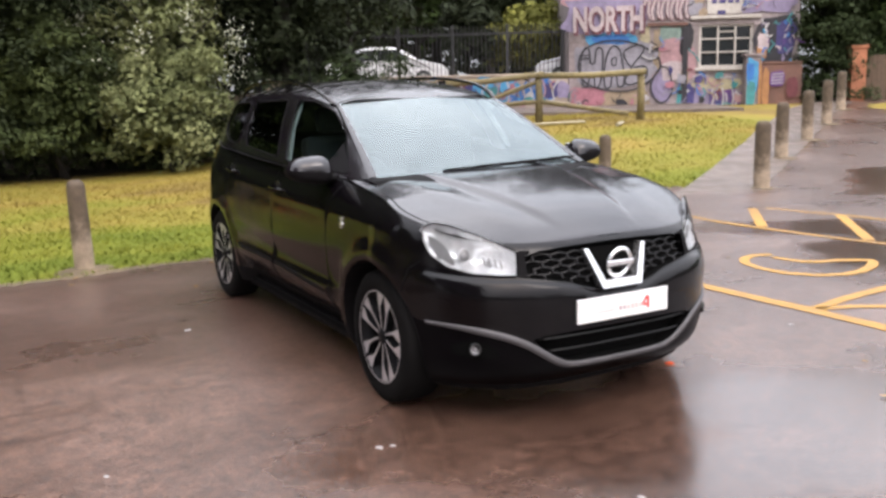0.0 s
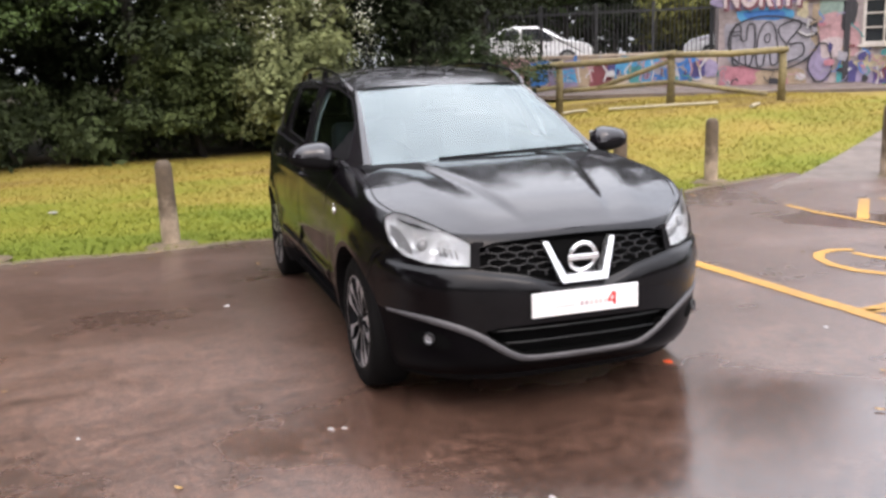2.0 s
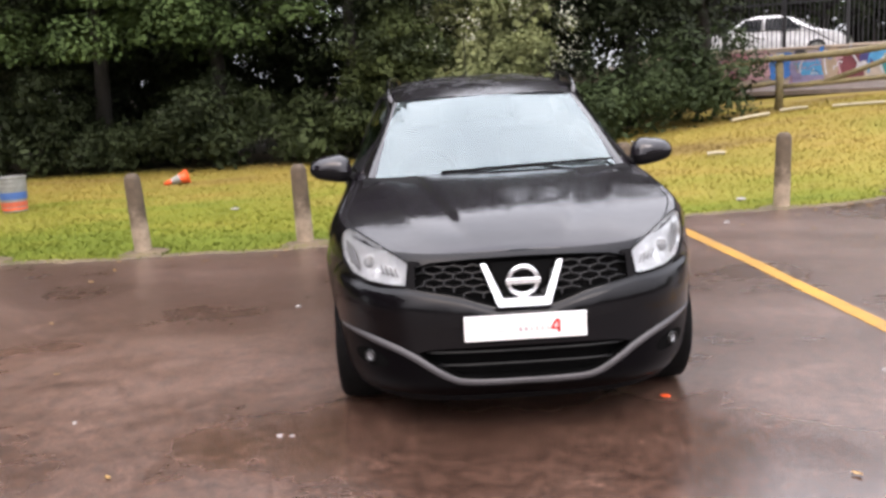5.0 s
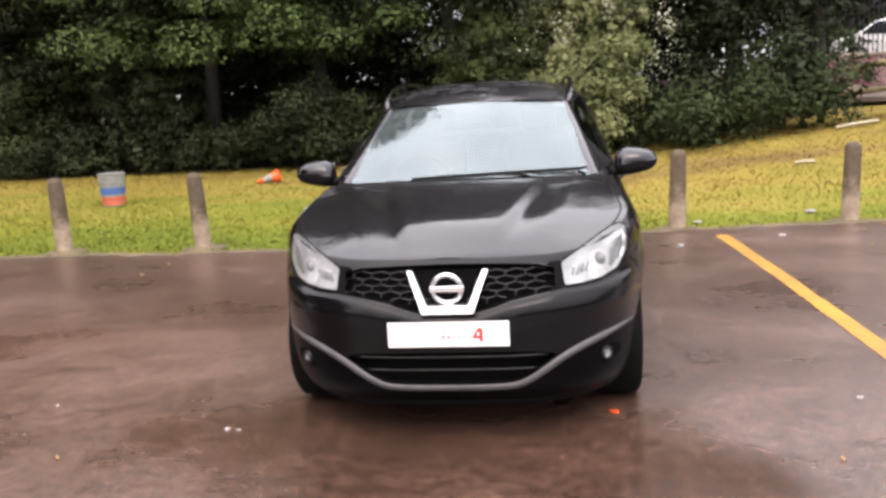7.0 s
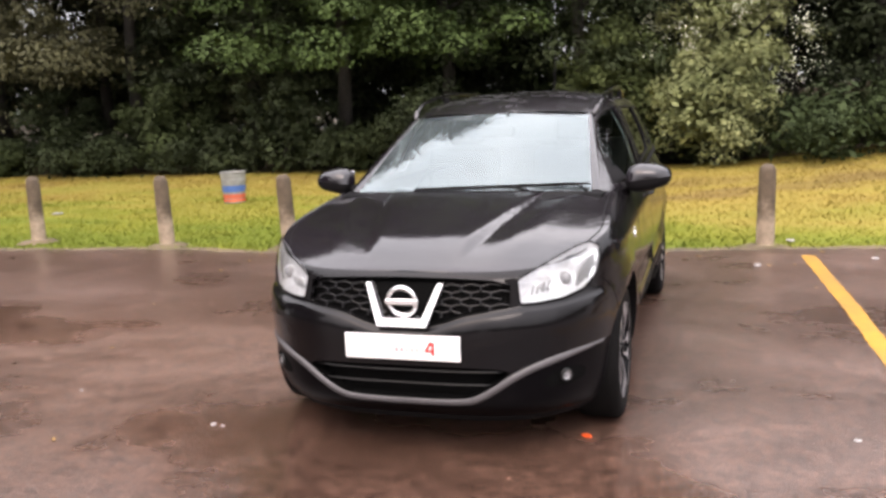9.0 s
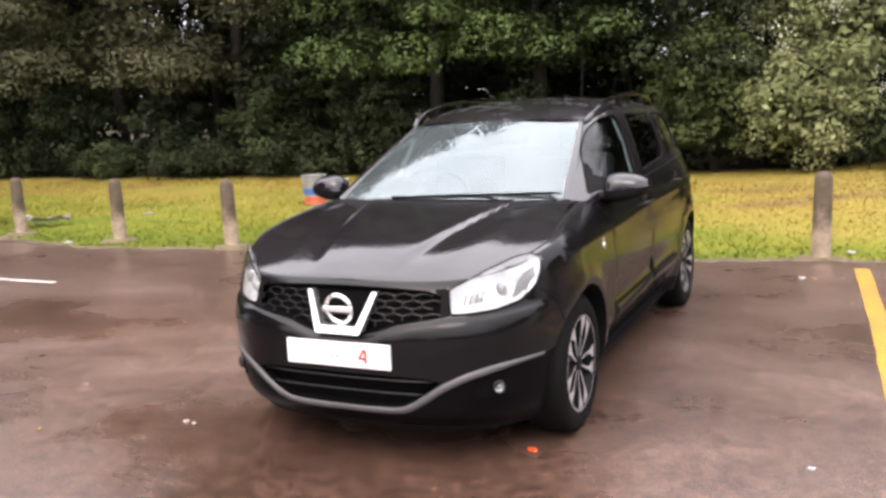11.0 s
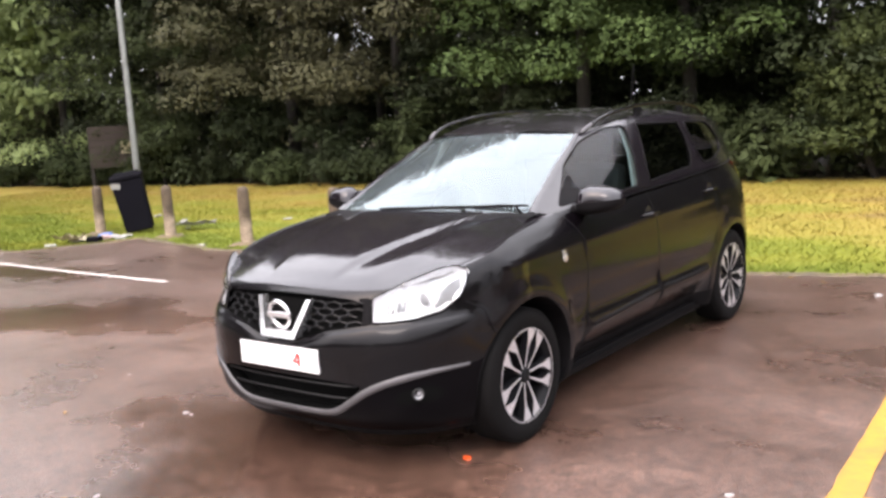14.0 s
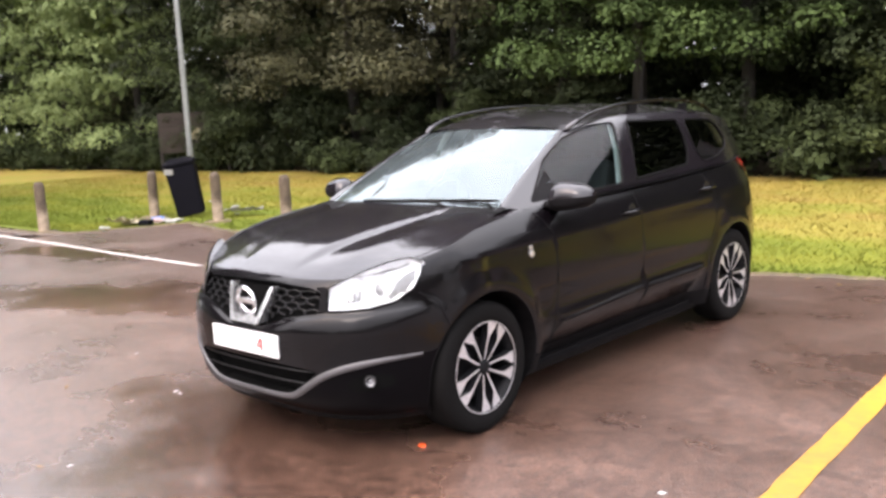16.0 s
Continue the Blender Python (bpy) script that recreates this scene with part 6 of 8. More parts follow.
DOOR_FRONT = [(0.56, 0.30), (0.585, 0.5), (0.60, 0.75), (0.585, 0.92), (0.50, 1.04)]
DOOR_MID = [(1.50, 0.30), (1.50, 0.6), (1.49, 0.9), (1.475, 1.09)]
DOOR_REAR = [(2.33, 0.30), (2.34, 0.42), (2.39, 0.62), (2.48, 0.76), (2.47, 0.95), (2.38, 1.12)]
BUMPER_LINE = [(-0.38, 0.77), (-0.30, 0.72), (-0.255, 0.60)]

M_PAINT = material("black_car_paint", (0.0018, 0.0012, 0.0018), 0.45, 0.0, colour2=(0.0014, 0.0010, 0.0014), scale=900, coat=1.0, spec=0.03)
M_PAINT.node_tree.nodes["Principled BSDF"].inputs["Coat IOR"].default_value = 1.29
M_PAINT.node_tree.nodes["Principled BSDF"].inputs["Coat Roughness"].default_value = 0.07
def wet(m, strength, coat_rough, spread=8.0):
    """Standing drops on the upward panels: a fine blistered relief on the clear coat."""
    n, l = m.node_tree.nodes, m.node_tree.links
    b = n["Principled BSDF"]
    co, vo, nz, mr, bn = n.new("ShaderNodeTexCoord"), n.new("ShaderNodeTexVoronoi"), n.new("ShaderNodeTexNoise"), n.new("ShaderNodeMapRange"), n.new("ShaderNodeBump")
    vo.inputs["Scale"].default_value, nz.inputs["Scale"].default_value = 150, 5
    mr.inputs["From Min"].default_value, mr.inputs["From Max"].default_value = 0.28, 0.0
    l.new(co.outputs["Object"], vo.inputs["Vector"])
    l.new(vo.outputs["Distance"], mr.inputs["Value"])
    bn.inputs["Strength"].default_value, bn.inputs["Distance"].default_value = strength, 0.0012
    wv, sm = n.new("ShaderNodeTexNoise"), n.new("ShaderNodeMath")
    wv.inputs["Scale"].default_value, wv.inputs["Detail"].default_value = 22, 5
    sm.operation = "MULTIPLY_ADD"
    sm.inputs[1].default_value = 6.0
    l.new(co.outputs["Object"], wv.inputs["Vector"])
    l.new(wv.outputs["Fac"], sm.inputs[0])
    l.new(mr.outputs["Result"], sm.inputs[2])
    l.new(sm.outputs[0], bn.inputs["Height"])
    l.new(bn.outputs["Normal"], b.inputs["Coat Normal"])
    # uneven water film: beaded patches between smooth ones
    nz.inputs["Detail"].default_value, nz.inputs["Roughness"].default_value = 6.0, 0.65
    cr = n.new("ShaderNodeMapRange")
    cr.inputs["From Min"].default_value, cr.inputs["From Max"].default_value = 0.42, 0.66
    cr.inputs["To Min"].default_value, cr.inputs["To Max"].default_value = coat_rough, coat_rough * spread
    l.new(co.outputs["Object"], nz.inputs["Vector"])
    l.new(nz.outputs["Fac"], cr.inputs["Value"])
    l.new(cr.outputs["Result"], b.inputs["Coat Roughness"])
    return m


wet(M_PAINT, 0.06, 0.08, 2.6)
# same black paint, base raised on upper panels to stand in for sky light
M_WETPAINT_LIT = wet(material("wet_black_car_paint_lit", (0.0062, 0.0043, 0.0064), 0.45, 0.0, colour2=(0.0048, 0.0034, 0.0050), scale=900, coat=1.0, spec=0.03), 0.13, 0.018, 5.0)
M_WETROOF_LIT = wet(material("wet_black_roof_paint_lit", (0.0062, 0.0043, 0.0064), 0.45, 0.0, colour2=(0.0048, 0.0034, 0.0050), scale=900, coat=1.0, spec=0.03), 0.30, 0.05)
# body paint without its gloss, so the lower bumper stays dark as if shaded
M_BUMPER_SHADED = material("shaded_lower_bumper", (0.0022, 0.0018, 0.0024), 0.35, scale=90, bump=0.03, spec=0.05)
M_SHINYTRIM = material("gloss_black_moulding", (0.004, 0.0035, 0.004), 0.45, scale=60, spec=0.09)
M_BLACKHOLE = material("matt_black_recess", (0.0028, 0.0028, 0.0028), 0.9, scale=60, spec=0.05)
M_TRIM = material("black_trim_plastic", (0.006, 0.0055, 0.006), 0.65, scale=120, bump=0.15, spec=0.07)
M_RUBBER = material("tyre_rubber", (0.0048, 0.0044, 0.0044), 0.8, scale=60, bump=0.3, spec=0.08)
M_CHROME = material("chrome", (0.86, 0.86, 0.87), 0.24, 0.9, scale=40)
M_SATIN = material("satin_grey_strip", (0.072, 0.068, 0.072), 0.5, 0.1, scale=60)
M_ALLOY = material("machined_alloy", (0.66, 0.64, 0.66), 0.36, 0.7, scale=50)
M_ALLOYDARK = material("dark_alloy", (0.007, 0.007, 0.008), 0.5, 0.0, scale=50, spec=0.1)
M_REFLECTOR = material("lamp_reflector", (0.88, 0.89, 0.91), 0.30, 0.55, colour2=(0.60, 0.61, 0.63), scale=38)
M_LAMPDARK = material("grey_lamp_trim", (0.33, 0.33, 0.34), 0.4, 0.3, scale=30)
M_FOGGLASS = material("fog_lamp_bowl", (0.26, 0.26, 0.27), 0.3, 0.4, scale=20)
M_LAMPGLASS = material("lamp_bulb_glass", (0.60, 0.61, 0.63), 0.35, 0.3, scale=20)
M_SEAT = material("grey_seat_cloth", (0.018, 0.018, 0.020), 0.85, scale=80, bump=0.3)
M_DASH = material("grey_dashboard", (0.009, 0.010, 0.010), 0.9, scale=6, spec=0.02)
M_LINING = material("pale_roof_lining", (0.40, 0.40, 0.39), 0.9, scale=60)
M_PLATE = material("white_plate", (0.80, 0.79, 0.78), 0.35, scale=10)
M_RED = material("red_print", (0.62, 0.05, 0.045), 0.4, scale=10)
M_PINK = material("faded_print", (0.70, 0.52, 0.50), 0.4, scale=10)
M_GREYPRINT = material("grey_print", (0.42, 0.33, 0.34), 0.4, scale=10)
M_REDLAMP = material("red_lamp", (0.45, 0.02, 0.02), 0.1, scale=10, coat=1.0)


def glass(name, tint, ior=1.6, rough=0.0, sheen=(1, 1, 1), haze=0.0):
    """A thin pane: clear straight through, glossy by its Fresnel reflection, with haze put in as a pale diffuse share.
    """
    m = bpy.data.materials.new(name)
    m.use_nodes = True
    n, l = m.node_tree.nodes, m.node_tree.links
    n.remove(n["Principled BSDF"])
    tr, gl, mx, fr = n.new("ShaderNodeBsdfTransparent"), n.new("ShaderNodeBsdfGlossy"), n.new("ShaderNodeMixShader"), n.new("ShaderNodeFresnel")
    tr.inputs["Color"].default_value = (*tint, 1)
    gl.inputs["Color"].default_value = (*sheen, 1)
    gl.inputs["Roughness"].default_value = rough
    fr.inputs["IOR"].default_value = ior
    l.new(fr.outputs[0], mx.inputs[0])
    # pale blue diffuse share that lifts dark reflections, a haze put into the colour
    if haze:
        df, mm, drops, mr = n.new("ShaderNodeBsdfDiffuse"), n.new("ShaderNodeMixShader"), n.new("ShaderNodeTexNoise"), n.new("ShaderNodeMapRange")
        df.inputs["Color"].default_value = (0.70, 0.85, 0.90, 1)
        drops.inputs["Scale"].default_value, drops.inputs["Detail"].default_value = 9.0, 8.0
        mr.inputs["From Min"].default_value, mr.inputs["From Max"].default_value = 0.3, 0.7
        mr.inputs["To Min"].default_value, mr.inputs["To Max"].default_value = haze * 0.6, haze * 1.4
        l.new(drops.outputs["Fac"], mr.inputs["Value"])
        l.new(mr.outputs["Result"], mm.inputs[0])
        l.new(tr.outputs[0], mm.inputs[1])
        l.new(df.outputs[0], mm.inputs[2])
        l.new(mm.outputs[0], mx.inputs[1])
    else:
        l.new(tr.outputs[0], mx.inputs[1])
    l.new(gl.outputs[0], mx.inputs[2])
    l.new(mx.outputs[0], n["Material Output"].inputs["Surface"])
    return m


M_GLASS = glass("windscreen_glass", (0.44, 0.55, 0.56), 1.78, 0.025, sheen=(0.84, 0.94, 0.95), haze=0.055)
M_SIDEGLASS = glass("side_glass", (0.52, 0.66, 0.66), 1.24)
M_PRIVACY = glass("privacy_glass", (0.04, 0.04, 0.045), 1.45)
M_LENS = glass("lamp_lens", (0.96, 0.97, 0.97), 1.5)

car = thing("car", label="glossy black seven-seat family car parked on wet tarmac, wet paint", category="car")


def true_normals(ob, place, flat, pos):
    """Shading normals from the surface itself, so that neighbouring panels reflect as one."""
    table = {}
    for (a, b), p in zip(flat, pos):
        e = 0.006
        d = (Vector(place(a + e, b)) - Vector(place(max(a - e, 1e-4), b))).cross(Vector(place(a, b + e)) - Vector(place(a, b - e)))
        if d.length > 1e-9:
            table[tuple(round(abs(c), 3) for c in p)] = (d.normalized(), p[0])
    me = ob.data
    out = []
    for v in me.vertices:
        hit = table.get(tuple(round(abs(c), 3) for c in v.co))
        if hit is None:
            out.append(v.normal.copy())
            continue
        q = hit[0].copy()
        if v.co.x < 0:
            q.x = -q.x
        if abs(v.co.x) < 1e-3:
            q.x = 0.0
        out.append((q if q.dot(v.normal) >= 0 else -q).normalized())
    me.normals_split_custom_set_from_vertices(out)


def skin(name, verts2, faces, keep, place, mat, parent, label="", mirror=True, both=True):
    """A panel from part of a flat triangulation, laid on the body by place(); both: the two sides as one mesh."""
    use = [f for f in faces if keep(sum(verts2[i][0] for i in f) / len(f), sum(verts2[i][1] for i in f) / len(f))]
    ids = sorted({i for f in use for i in f})
    at = {v: k for k, v in enumerate(ids)}
    pos = [place(*verts2[i]) for i in ids]
    made = []
    for sides in (((1, -1),) if both else ((1,), (-1,))):
        bm = bmesh.new()
        for s in sides:
            vs = [bm.verts.new((s * x, y, z)) for x, y, z in pos]
            for f in use:
                q = [vs[at[i]] for i in f]
                try:
                    bm.faces.new(q)
                except ValueError:
                    pass
        bmesh.ops.remove_doubles(bm, verts=bm.verts, dist=0.0008)
        bmesh.ops.recalc_face_normals(bm, faces=bm.faces)
        mid = Vector((0, 1.4, 0.7))
        if sum(fc.normal.dot(fc.calc_center_median() - mid) * fc.calc_area() for fc in bm.faces) < 0:
            bmesh.ops.reverse_faces(bm, faces=bm.faces)
        ob = part(name, bm, mat, parent, label, smooth=True)
        true_normals(ob, place, [verts2[i] for i in ids], pos)
        made.append(ob)
    return made


def on_body(P, z):
    x, y = body(P, z)
    return (x, y, z)


def build_body():
    top = [(P, shoulder(P)) for P in np.linspace(0, TAIL_P, 90)]
    zb = 0.19
    bottom = bend_line((0, zb), (TAIL_P, zb), 80)
    grid = [(P, z) for P in np.arange(0.03, TAIL_P, 0.045) for z in np.arange(zb + 0.02, 1.16, 0.035) if z < shoulder(P) - 0.008]
    lamp, gr, intake = to_P_front(HEADLAMP), [(p_front(x, z), z) for x, z in GRILLE], [(p_front(x, z), z) for x, z in INTAKE]
    arches = [arch(w) for w in WHEELS_Y]
    shelf = [[(p_front(x, lut(LEDGE, x) + d), lut(LEDGE, x) + d) for x in np.linspace(0.0, 0.80, 44)] for d in (0.003, -0.004, -0.011, -0.021)]
    sill = side_line([(y, 0.30) for y in np.linspace(0.40, 2.38, 30)])
    lines = [top, bottom, [(0, zb), (0, shoulder(0))], [(TAIL_P, zb), (TAIL_P, shoulder(TAIL_P))], side_line(DOOR_FRONT), side_line(DOOR_MID), side_line(DOOR_REAR), side_line(BUMPER_LINE), sill, *arches, *shelf]
    v, f = flat_mesh(lines, [lamp, gr, intake], grid)
    cut = [lamp, gr, intake, *arches]

    def ok(P, z):
        return zb <= z <= shoulder(P) and not any(inside((P, z), c) for c in cut)

    def y_of(P, z):
        return body(P, z)[1]

    def line_y(line, z):
        return lut([(b, a) for a, b in line], z)

    df, dm, dr = side_line(DOOR_FRONT), side_line(DOOR_MID), side_line(DOOR_REAR)
    bl = sorted([(b, a) for a, b in side_line(BUMPER_LINE)])

    low_edge = [(p_front(x, zz), zz) for x, zz in STRIP]

    def zone(P, z):
        if not ok(P, z):
            return None
        if P < 1.6 and P < NOSE_P + 0.03 and (z < 0.60 or P < lut(bl, z)) and z < 0.80 and P < p_side(0, z):
            return "valance" if z < lut(low_edge, P) else "bumper"
        if z < 0.30 and 1.5 < P < 3.7:
            return "sill"
        if P > 4.35:
            return "tail"
        if P < lut([(b, a) for a, b in df], z):
            return "fender"
        if P < lut([(b, a) for a, b in dm], z):
            return "front_door"
        if P < lut([(b, a) for a, b in dr], z):
            return "rear_door"
        return "quarter"

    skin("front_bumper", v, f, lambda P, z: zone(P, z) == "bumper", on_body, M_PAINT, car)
    skin("lower_valance", v, f, lambda P, z: zone(P, z) == "valance", on_body, M_BUMPER_SHADED, car, "lower part of the bumper in unglossed black that imitates shade")
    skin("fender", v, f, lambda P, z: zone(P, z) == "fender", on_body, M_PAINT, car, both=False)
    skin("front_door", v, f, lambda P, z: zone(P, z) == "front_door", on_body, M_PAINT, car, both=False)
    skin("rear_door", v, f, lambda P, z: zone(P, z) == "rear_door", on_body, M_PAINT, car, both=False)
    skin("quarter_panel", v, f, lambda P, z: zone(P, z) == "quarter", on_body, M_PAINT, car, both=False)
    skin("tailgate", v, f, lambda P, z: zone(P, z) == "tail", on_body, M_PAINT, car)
    skin("sill_moulding", v, f, lambda P, z: zone(P, z) == "sill", on_body, M_TRIM, car, "black plastic sill", both=False)

    # raised mouldings along the foot of the doors
    for s in (1, -1):
        for y0, y1 in ((0.63, 1.475), (1.525, 2.28)):
            bm = bmesh.new()
            prev = None
            ys = np.linspace(y0, y1, 24)
            for i, y in enumerate(ys):
                zc = 0.446 + 0.028 * sstep(y, 0.55, 1.5)
                tip = min(1.0, 0.25 + 4 * min(i, len(ys) - 1 - i) / len(ys))
                x = side_x(y, zc) + flare(y, zc)
                cur = [bm.verts.new((s * (x + o * tip), y, zc + d)) for o, d in ((-0.010, 0.014), (0.002, 0.009), (0.007, 0.003), (0.007, -0.005), (0.001, -0.012), (-0.012, -0.016))]
                if prev:
                    for k in range(5):
                        bm.faces.new((prev[k], cur[k], cur[k + 1], prev[k + 1]))
                prev = cur
            bmesh.ops.recalc_face_normals(bm, faces=bm.faces)
            part("door_moulding", bm, M_SHINYTRIM, car, "raised black moulding along the door", smooth=True)

    # shut lines: thin dark seams
    def seam(line, side, w=0.0035):
        bm = bmesh.new()
        dense = []
        for a, b in zip(line, line[1:]):
            dense += [(a[0] + (b[0] - a[0]) * i / 4, a[1] + (b[1] - a[1]) * i / 4) for i in range(4)]
        dense.append(line[-1])
        prev = None
        for i, p in enumerate(dense):
            q, r = dense[max(i - 1, 0)], dense[min(i + 1, len(dense) - 1)]
            d = Vector((r[0] - q[0], r[1] - q[1])).normalized()
            s = Vector((-d.y, d.x)) * w
            cur = []
            for k in (-1, 1):
                x, y = body(p[0] + k * s.x, p[1] + k * s.y)
                cur.append(bm.verts.new((side * (x + 0.0012), y - (0.001 if p[0] < 1 else 0), p[1] + k * s.y)))
            if prev:
                bm.faces.new((prev[0], cur[0], cur[1], prev[1]))
            prev = cur
        part("shut_line", bm, M_TRIM, car)

    for s in (1, -1):
        for ln in (df, dm, dr, side_line(BUMPER_LINE)):
            seam(ln, s)


build_body()


# the bonnet
HOOD_MID = [(-0.692, 0.838), (-0.65, 0.862), (-0.55, 0.908), (-0.40, 0.955), (-0.15, 1.005), (0.1, 1.045), (0.3, 1.070), (0.5, 1.075)]


def hood_z(x, y, xe, ze):
    """Height of the bonnet between its edges, with the raised middle between two creases."""
    zc = lut(HOOD_MID, y)
    s = min(1.0, abs(x) / max(xe, 1e-4))
    z = ze + (zc - ze) * (1 - s ** 2.3)
    c = 0.19 + 0.24 * (y + 0.70) / 1.0
    fade = sstep(y, -0.66, -0.40)
    z += 0.017 * fade * (1 - sstep(abs(x), c - 0.02, c + 0.02)) - 0.005 * fade
    z += 0.008 * fade * math.exp(-((abs(x) - c - 0.17) / 0.09) ** 2)
    return z


def build_hood():
    Ps = [P for P in np.linspace(0.02, NOSE_P + 0.47, 64)]
    n = 96
    rows = []
    for P in Ps:
        ze = shoulder(P)
        xe, y = body(P, ze)
        rows.append([(xe * s, y, hood_z(xe * s, y, xe, ze) if abs(s) < 1 else ze) for s in np.sin(np.linspace(-math.pi / 2, math.pi / 2, n + 1))])
    verts = [p for r in rows for p in r]
    faces = [(i * (n + 1) + k, i * (n + 1) + k + 1, (i + 1) * (n + 1) + k + 1, (i + 1) * (n + 1) + k) for i in range(len(rows) - 1) for k in range(n)]
    raw("bonnet", verts, [tuple(reversed(q)) for q in faces], M_WETPAINT_LIT, car, smooth=True)
    # its shut lines along the wings
    for s in (1, -1):
        bm = bmesh.new()
        prev = None
        for P in np.linspace(0.72, NOSE_P + 0.40, 40):
            ze = shoulder(P)
            xe, y = body(P, ze)
            cur = []
            for d in (0.030, 0.036):
                x = xe - d
                cur.append(bm.verts.new((s * x, y, hood_z(x, y, xe, ze) + 0.0015)))
            if prev:
                bm.faces.new((prev[0], cur[0], cur[1], prev[1]))
            prev = cur
        part("shut_line", bm, M_TRIM, car)


build_hood()

# ---- the upper body ----
ROOF_MID = [(1.05, 1.464), (1.2, 1.510), (1.4, 1.546), (1.75, 1.578), (2.1, 1.585), (2.6, 1.566), (3.1, 1.515), (3.40, 1.46)]
SCREEN_BASE = [(0.665 * k / 6, 0.29 + 0.11 * (k / 6) ** 2) for k in range(7)]
SCREEN_TOP = [(0.545 * k / 6, 1.05 + 0.095 * (k / 6) ** 2) for k in range(7)]


def screen_edge_y(z):
    return 0.40 + (1.15 - 0.40) * (z - 1.068) / (1.432 - 1.068)


def green_x(y, z):
    """Half width of the upper body, drawn in towards the windscreen pillars."""
    w = side_x(y, z) if y < 2.5 else lut(HALF_WIDTH, z) - 0.16 * ((y - 2.5) / 0.9) ** 2.2
    d = max(0.0, screen_edge_y(z) + 0.55 - y) / 0.55
    return w - 0.115 * d ** 2


def roof_edge(y):
    """Height of the gutter line above the windows."""
    return lut([(1.10, 1.408), (1.165, 1.428), (1.25, 1.448), (1.5, 1.490), (1.9, 1.510), (2.4, 1.500), (2.9, 1.47), (3.2, 1.43), (3.4, 1.39)], y)


def belt(y):
    return shoulder(p_side(y, 1.08)) - 0.004


def build_upper():
    front = [(screen_edge_y(z), z) for z in np.linspace(1.065, 1.43, 12)]
    roof = [(y, roof_edge(y)) for y in np.linspace(1.165, 3.28, 40)]
    rear = [(3.28 + 0.24 * t, roof_edge(3.28) + (1.13 - roof_edge(3.28)) * t) for t in np.linspace(0, 1, 8)]
    low = [(y, belt(y)) for y in np.linspace(3.52, 0.41, 50)]
    rim = front + roof[1:] + rear[1:] + low[1:-1]
    wins = [rounded(FRONT_WINDOW, 0.03), rounded(REAR_WINDOW, 0.03), rounded(QUARTER_WINDOW, 0.04)]
    grid = [(y, z) for y in np.arange(0.4, 3.5, 0.06) for z in np.arange(1.08, 1.5, 0.03) if inside((y, z), rim)]
    v, f = flat_mesh([], [rim] + wins, grid, 0.01)

    def place(y, z):
        return (green_x(y, z), y, z)

    def frame_ok(y, z):
        return inside((y, z), rim) and not any(inside((y, z), w) for w in wins)

    skin("side_frame", v, f, frame_ok, place, M_WETPAINT_LIT, car, both=False)
    for nm, w, mt, lb in (("front_window", wins[0], M_SIDEGLASS, ""), ("rear_window", wins[1], M_PRIVACY, "dark privacy glass"), ("quarter_window", wins[2], M_PRIVACY, "dark privacy glass")):
        for ob in skin(nm, v, f, lambda y, z, w=w: inside((y, z), w), lambda y, z: (green_x(y, z) - 0.006, y, z), mt, car, lb, both=False):
            ob.visible_shadow = False
        for s in (1, -1):
            bm = bmesh.new()
            loop = [(s * (green_x(y, z) + 0.001), y, z) for y, z in w]
            tube(bm, loop, 0.005, 5, close=True)
            part("window_seal", bm, M_TRIM, car)
    # roof skin
    ys = np.linspace(1.05, 3.36, 48)
    n = 32
    verts = []
    for y in ys:
        yy = max(y, 1.165)
        xe, ze = green_x(min(yy, 3.28), roof_edge(min(yy, 3.28))), roof_edge(yy)
        zc = lut(ROOF_MID, y)
        for k in range(n + 1):
            s = math.sin((k / n - 0.5) * math.pi)
            x = xe * s
            yf = max(y, lut(SCREEN_TOP, min(abs(x), 0.545)))
            zz = ze + (lut(ROOF_MID, yf) - ze) * (1 - abs(s) ** 3.1) if yf > 1.05 else zc
            verts.append((x, yf, zz))
    faces = [(i * (n + 1) + k, i * (n + 1) + k + 1, (i + 1) * (n + 1) + k + 1, (i + 1) * (n + 1) + k) for i in range(len(ys) - 1) for k in range(n)]
    raw("roof", verts, faces, M_WETROOF_LIT, car, smooth=True)
    # windscreen and its black edge
    n, m = 30, 16
    verts, lin = [], []
    for j in range(m + 1):
        t = j / m
        for i in range(n + 1):
            s = i / n * 2 - 1
            xb, xt = 0.665 * s, 0.545 * s
            a = Vector((xb, lut(SCREEN_BASE, abs(xb)), 1.078 - 0.012 * s * s))
            b = Vector((xt, lut(SCREEN_TOP, abs(xt)), lut(ROOF_MID, 1.05) - 0.024 * s * s))
            p = a.lerp(b, t)
            p += Vector((0, -0.35, 0.88)) * 0.020 * math.sin(math.pi * t) * (1 - 0.3 * s * s)
            verts.append(tuple(p))
    faces = [(j * (n + 1) + i, j * (n + 1) + i + 1, (j + 1) * (n + 1) + i + 1, (j + 1) * (n + 1) + i) for j in range(m) for i in range(n)]
    ws = raw("windscreen", verts, faces, M_GLASS, car, "clear windscreen reflecting the bright sky", smooth=True)
    ws.visible_shadow = False
    for s in (1, -1):
        bm = bmesh.new()
        edge = [Vector(verts[j * (n + 1) + (n if s > 0 else 0)]) for j in range(m + 1)]
        prev = None
        for j, p in enumerate(edge):
            z = p.z
            o = Vector((s * green_x(screen_edge_y(min(z, 1.43)) + 0.0, min(z, 1.43)), screen_edge_y(min(z, 1.43)), min(z, 1.43)))
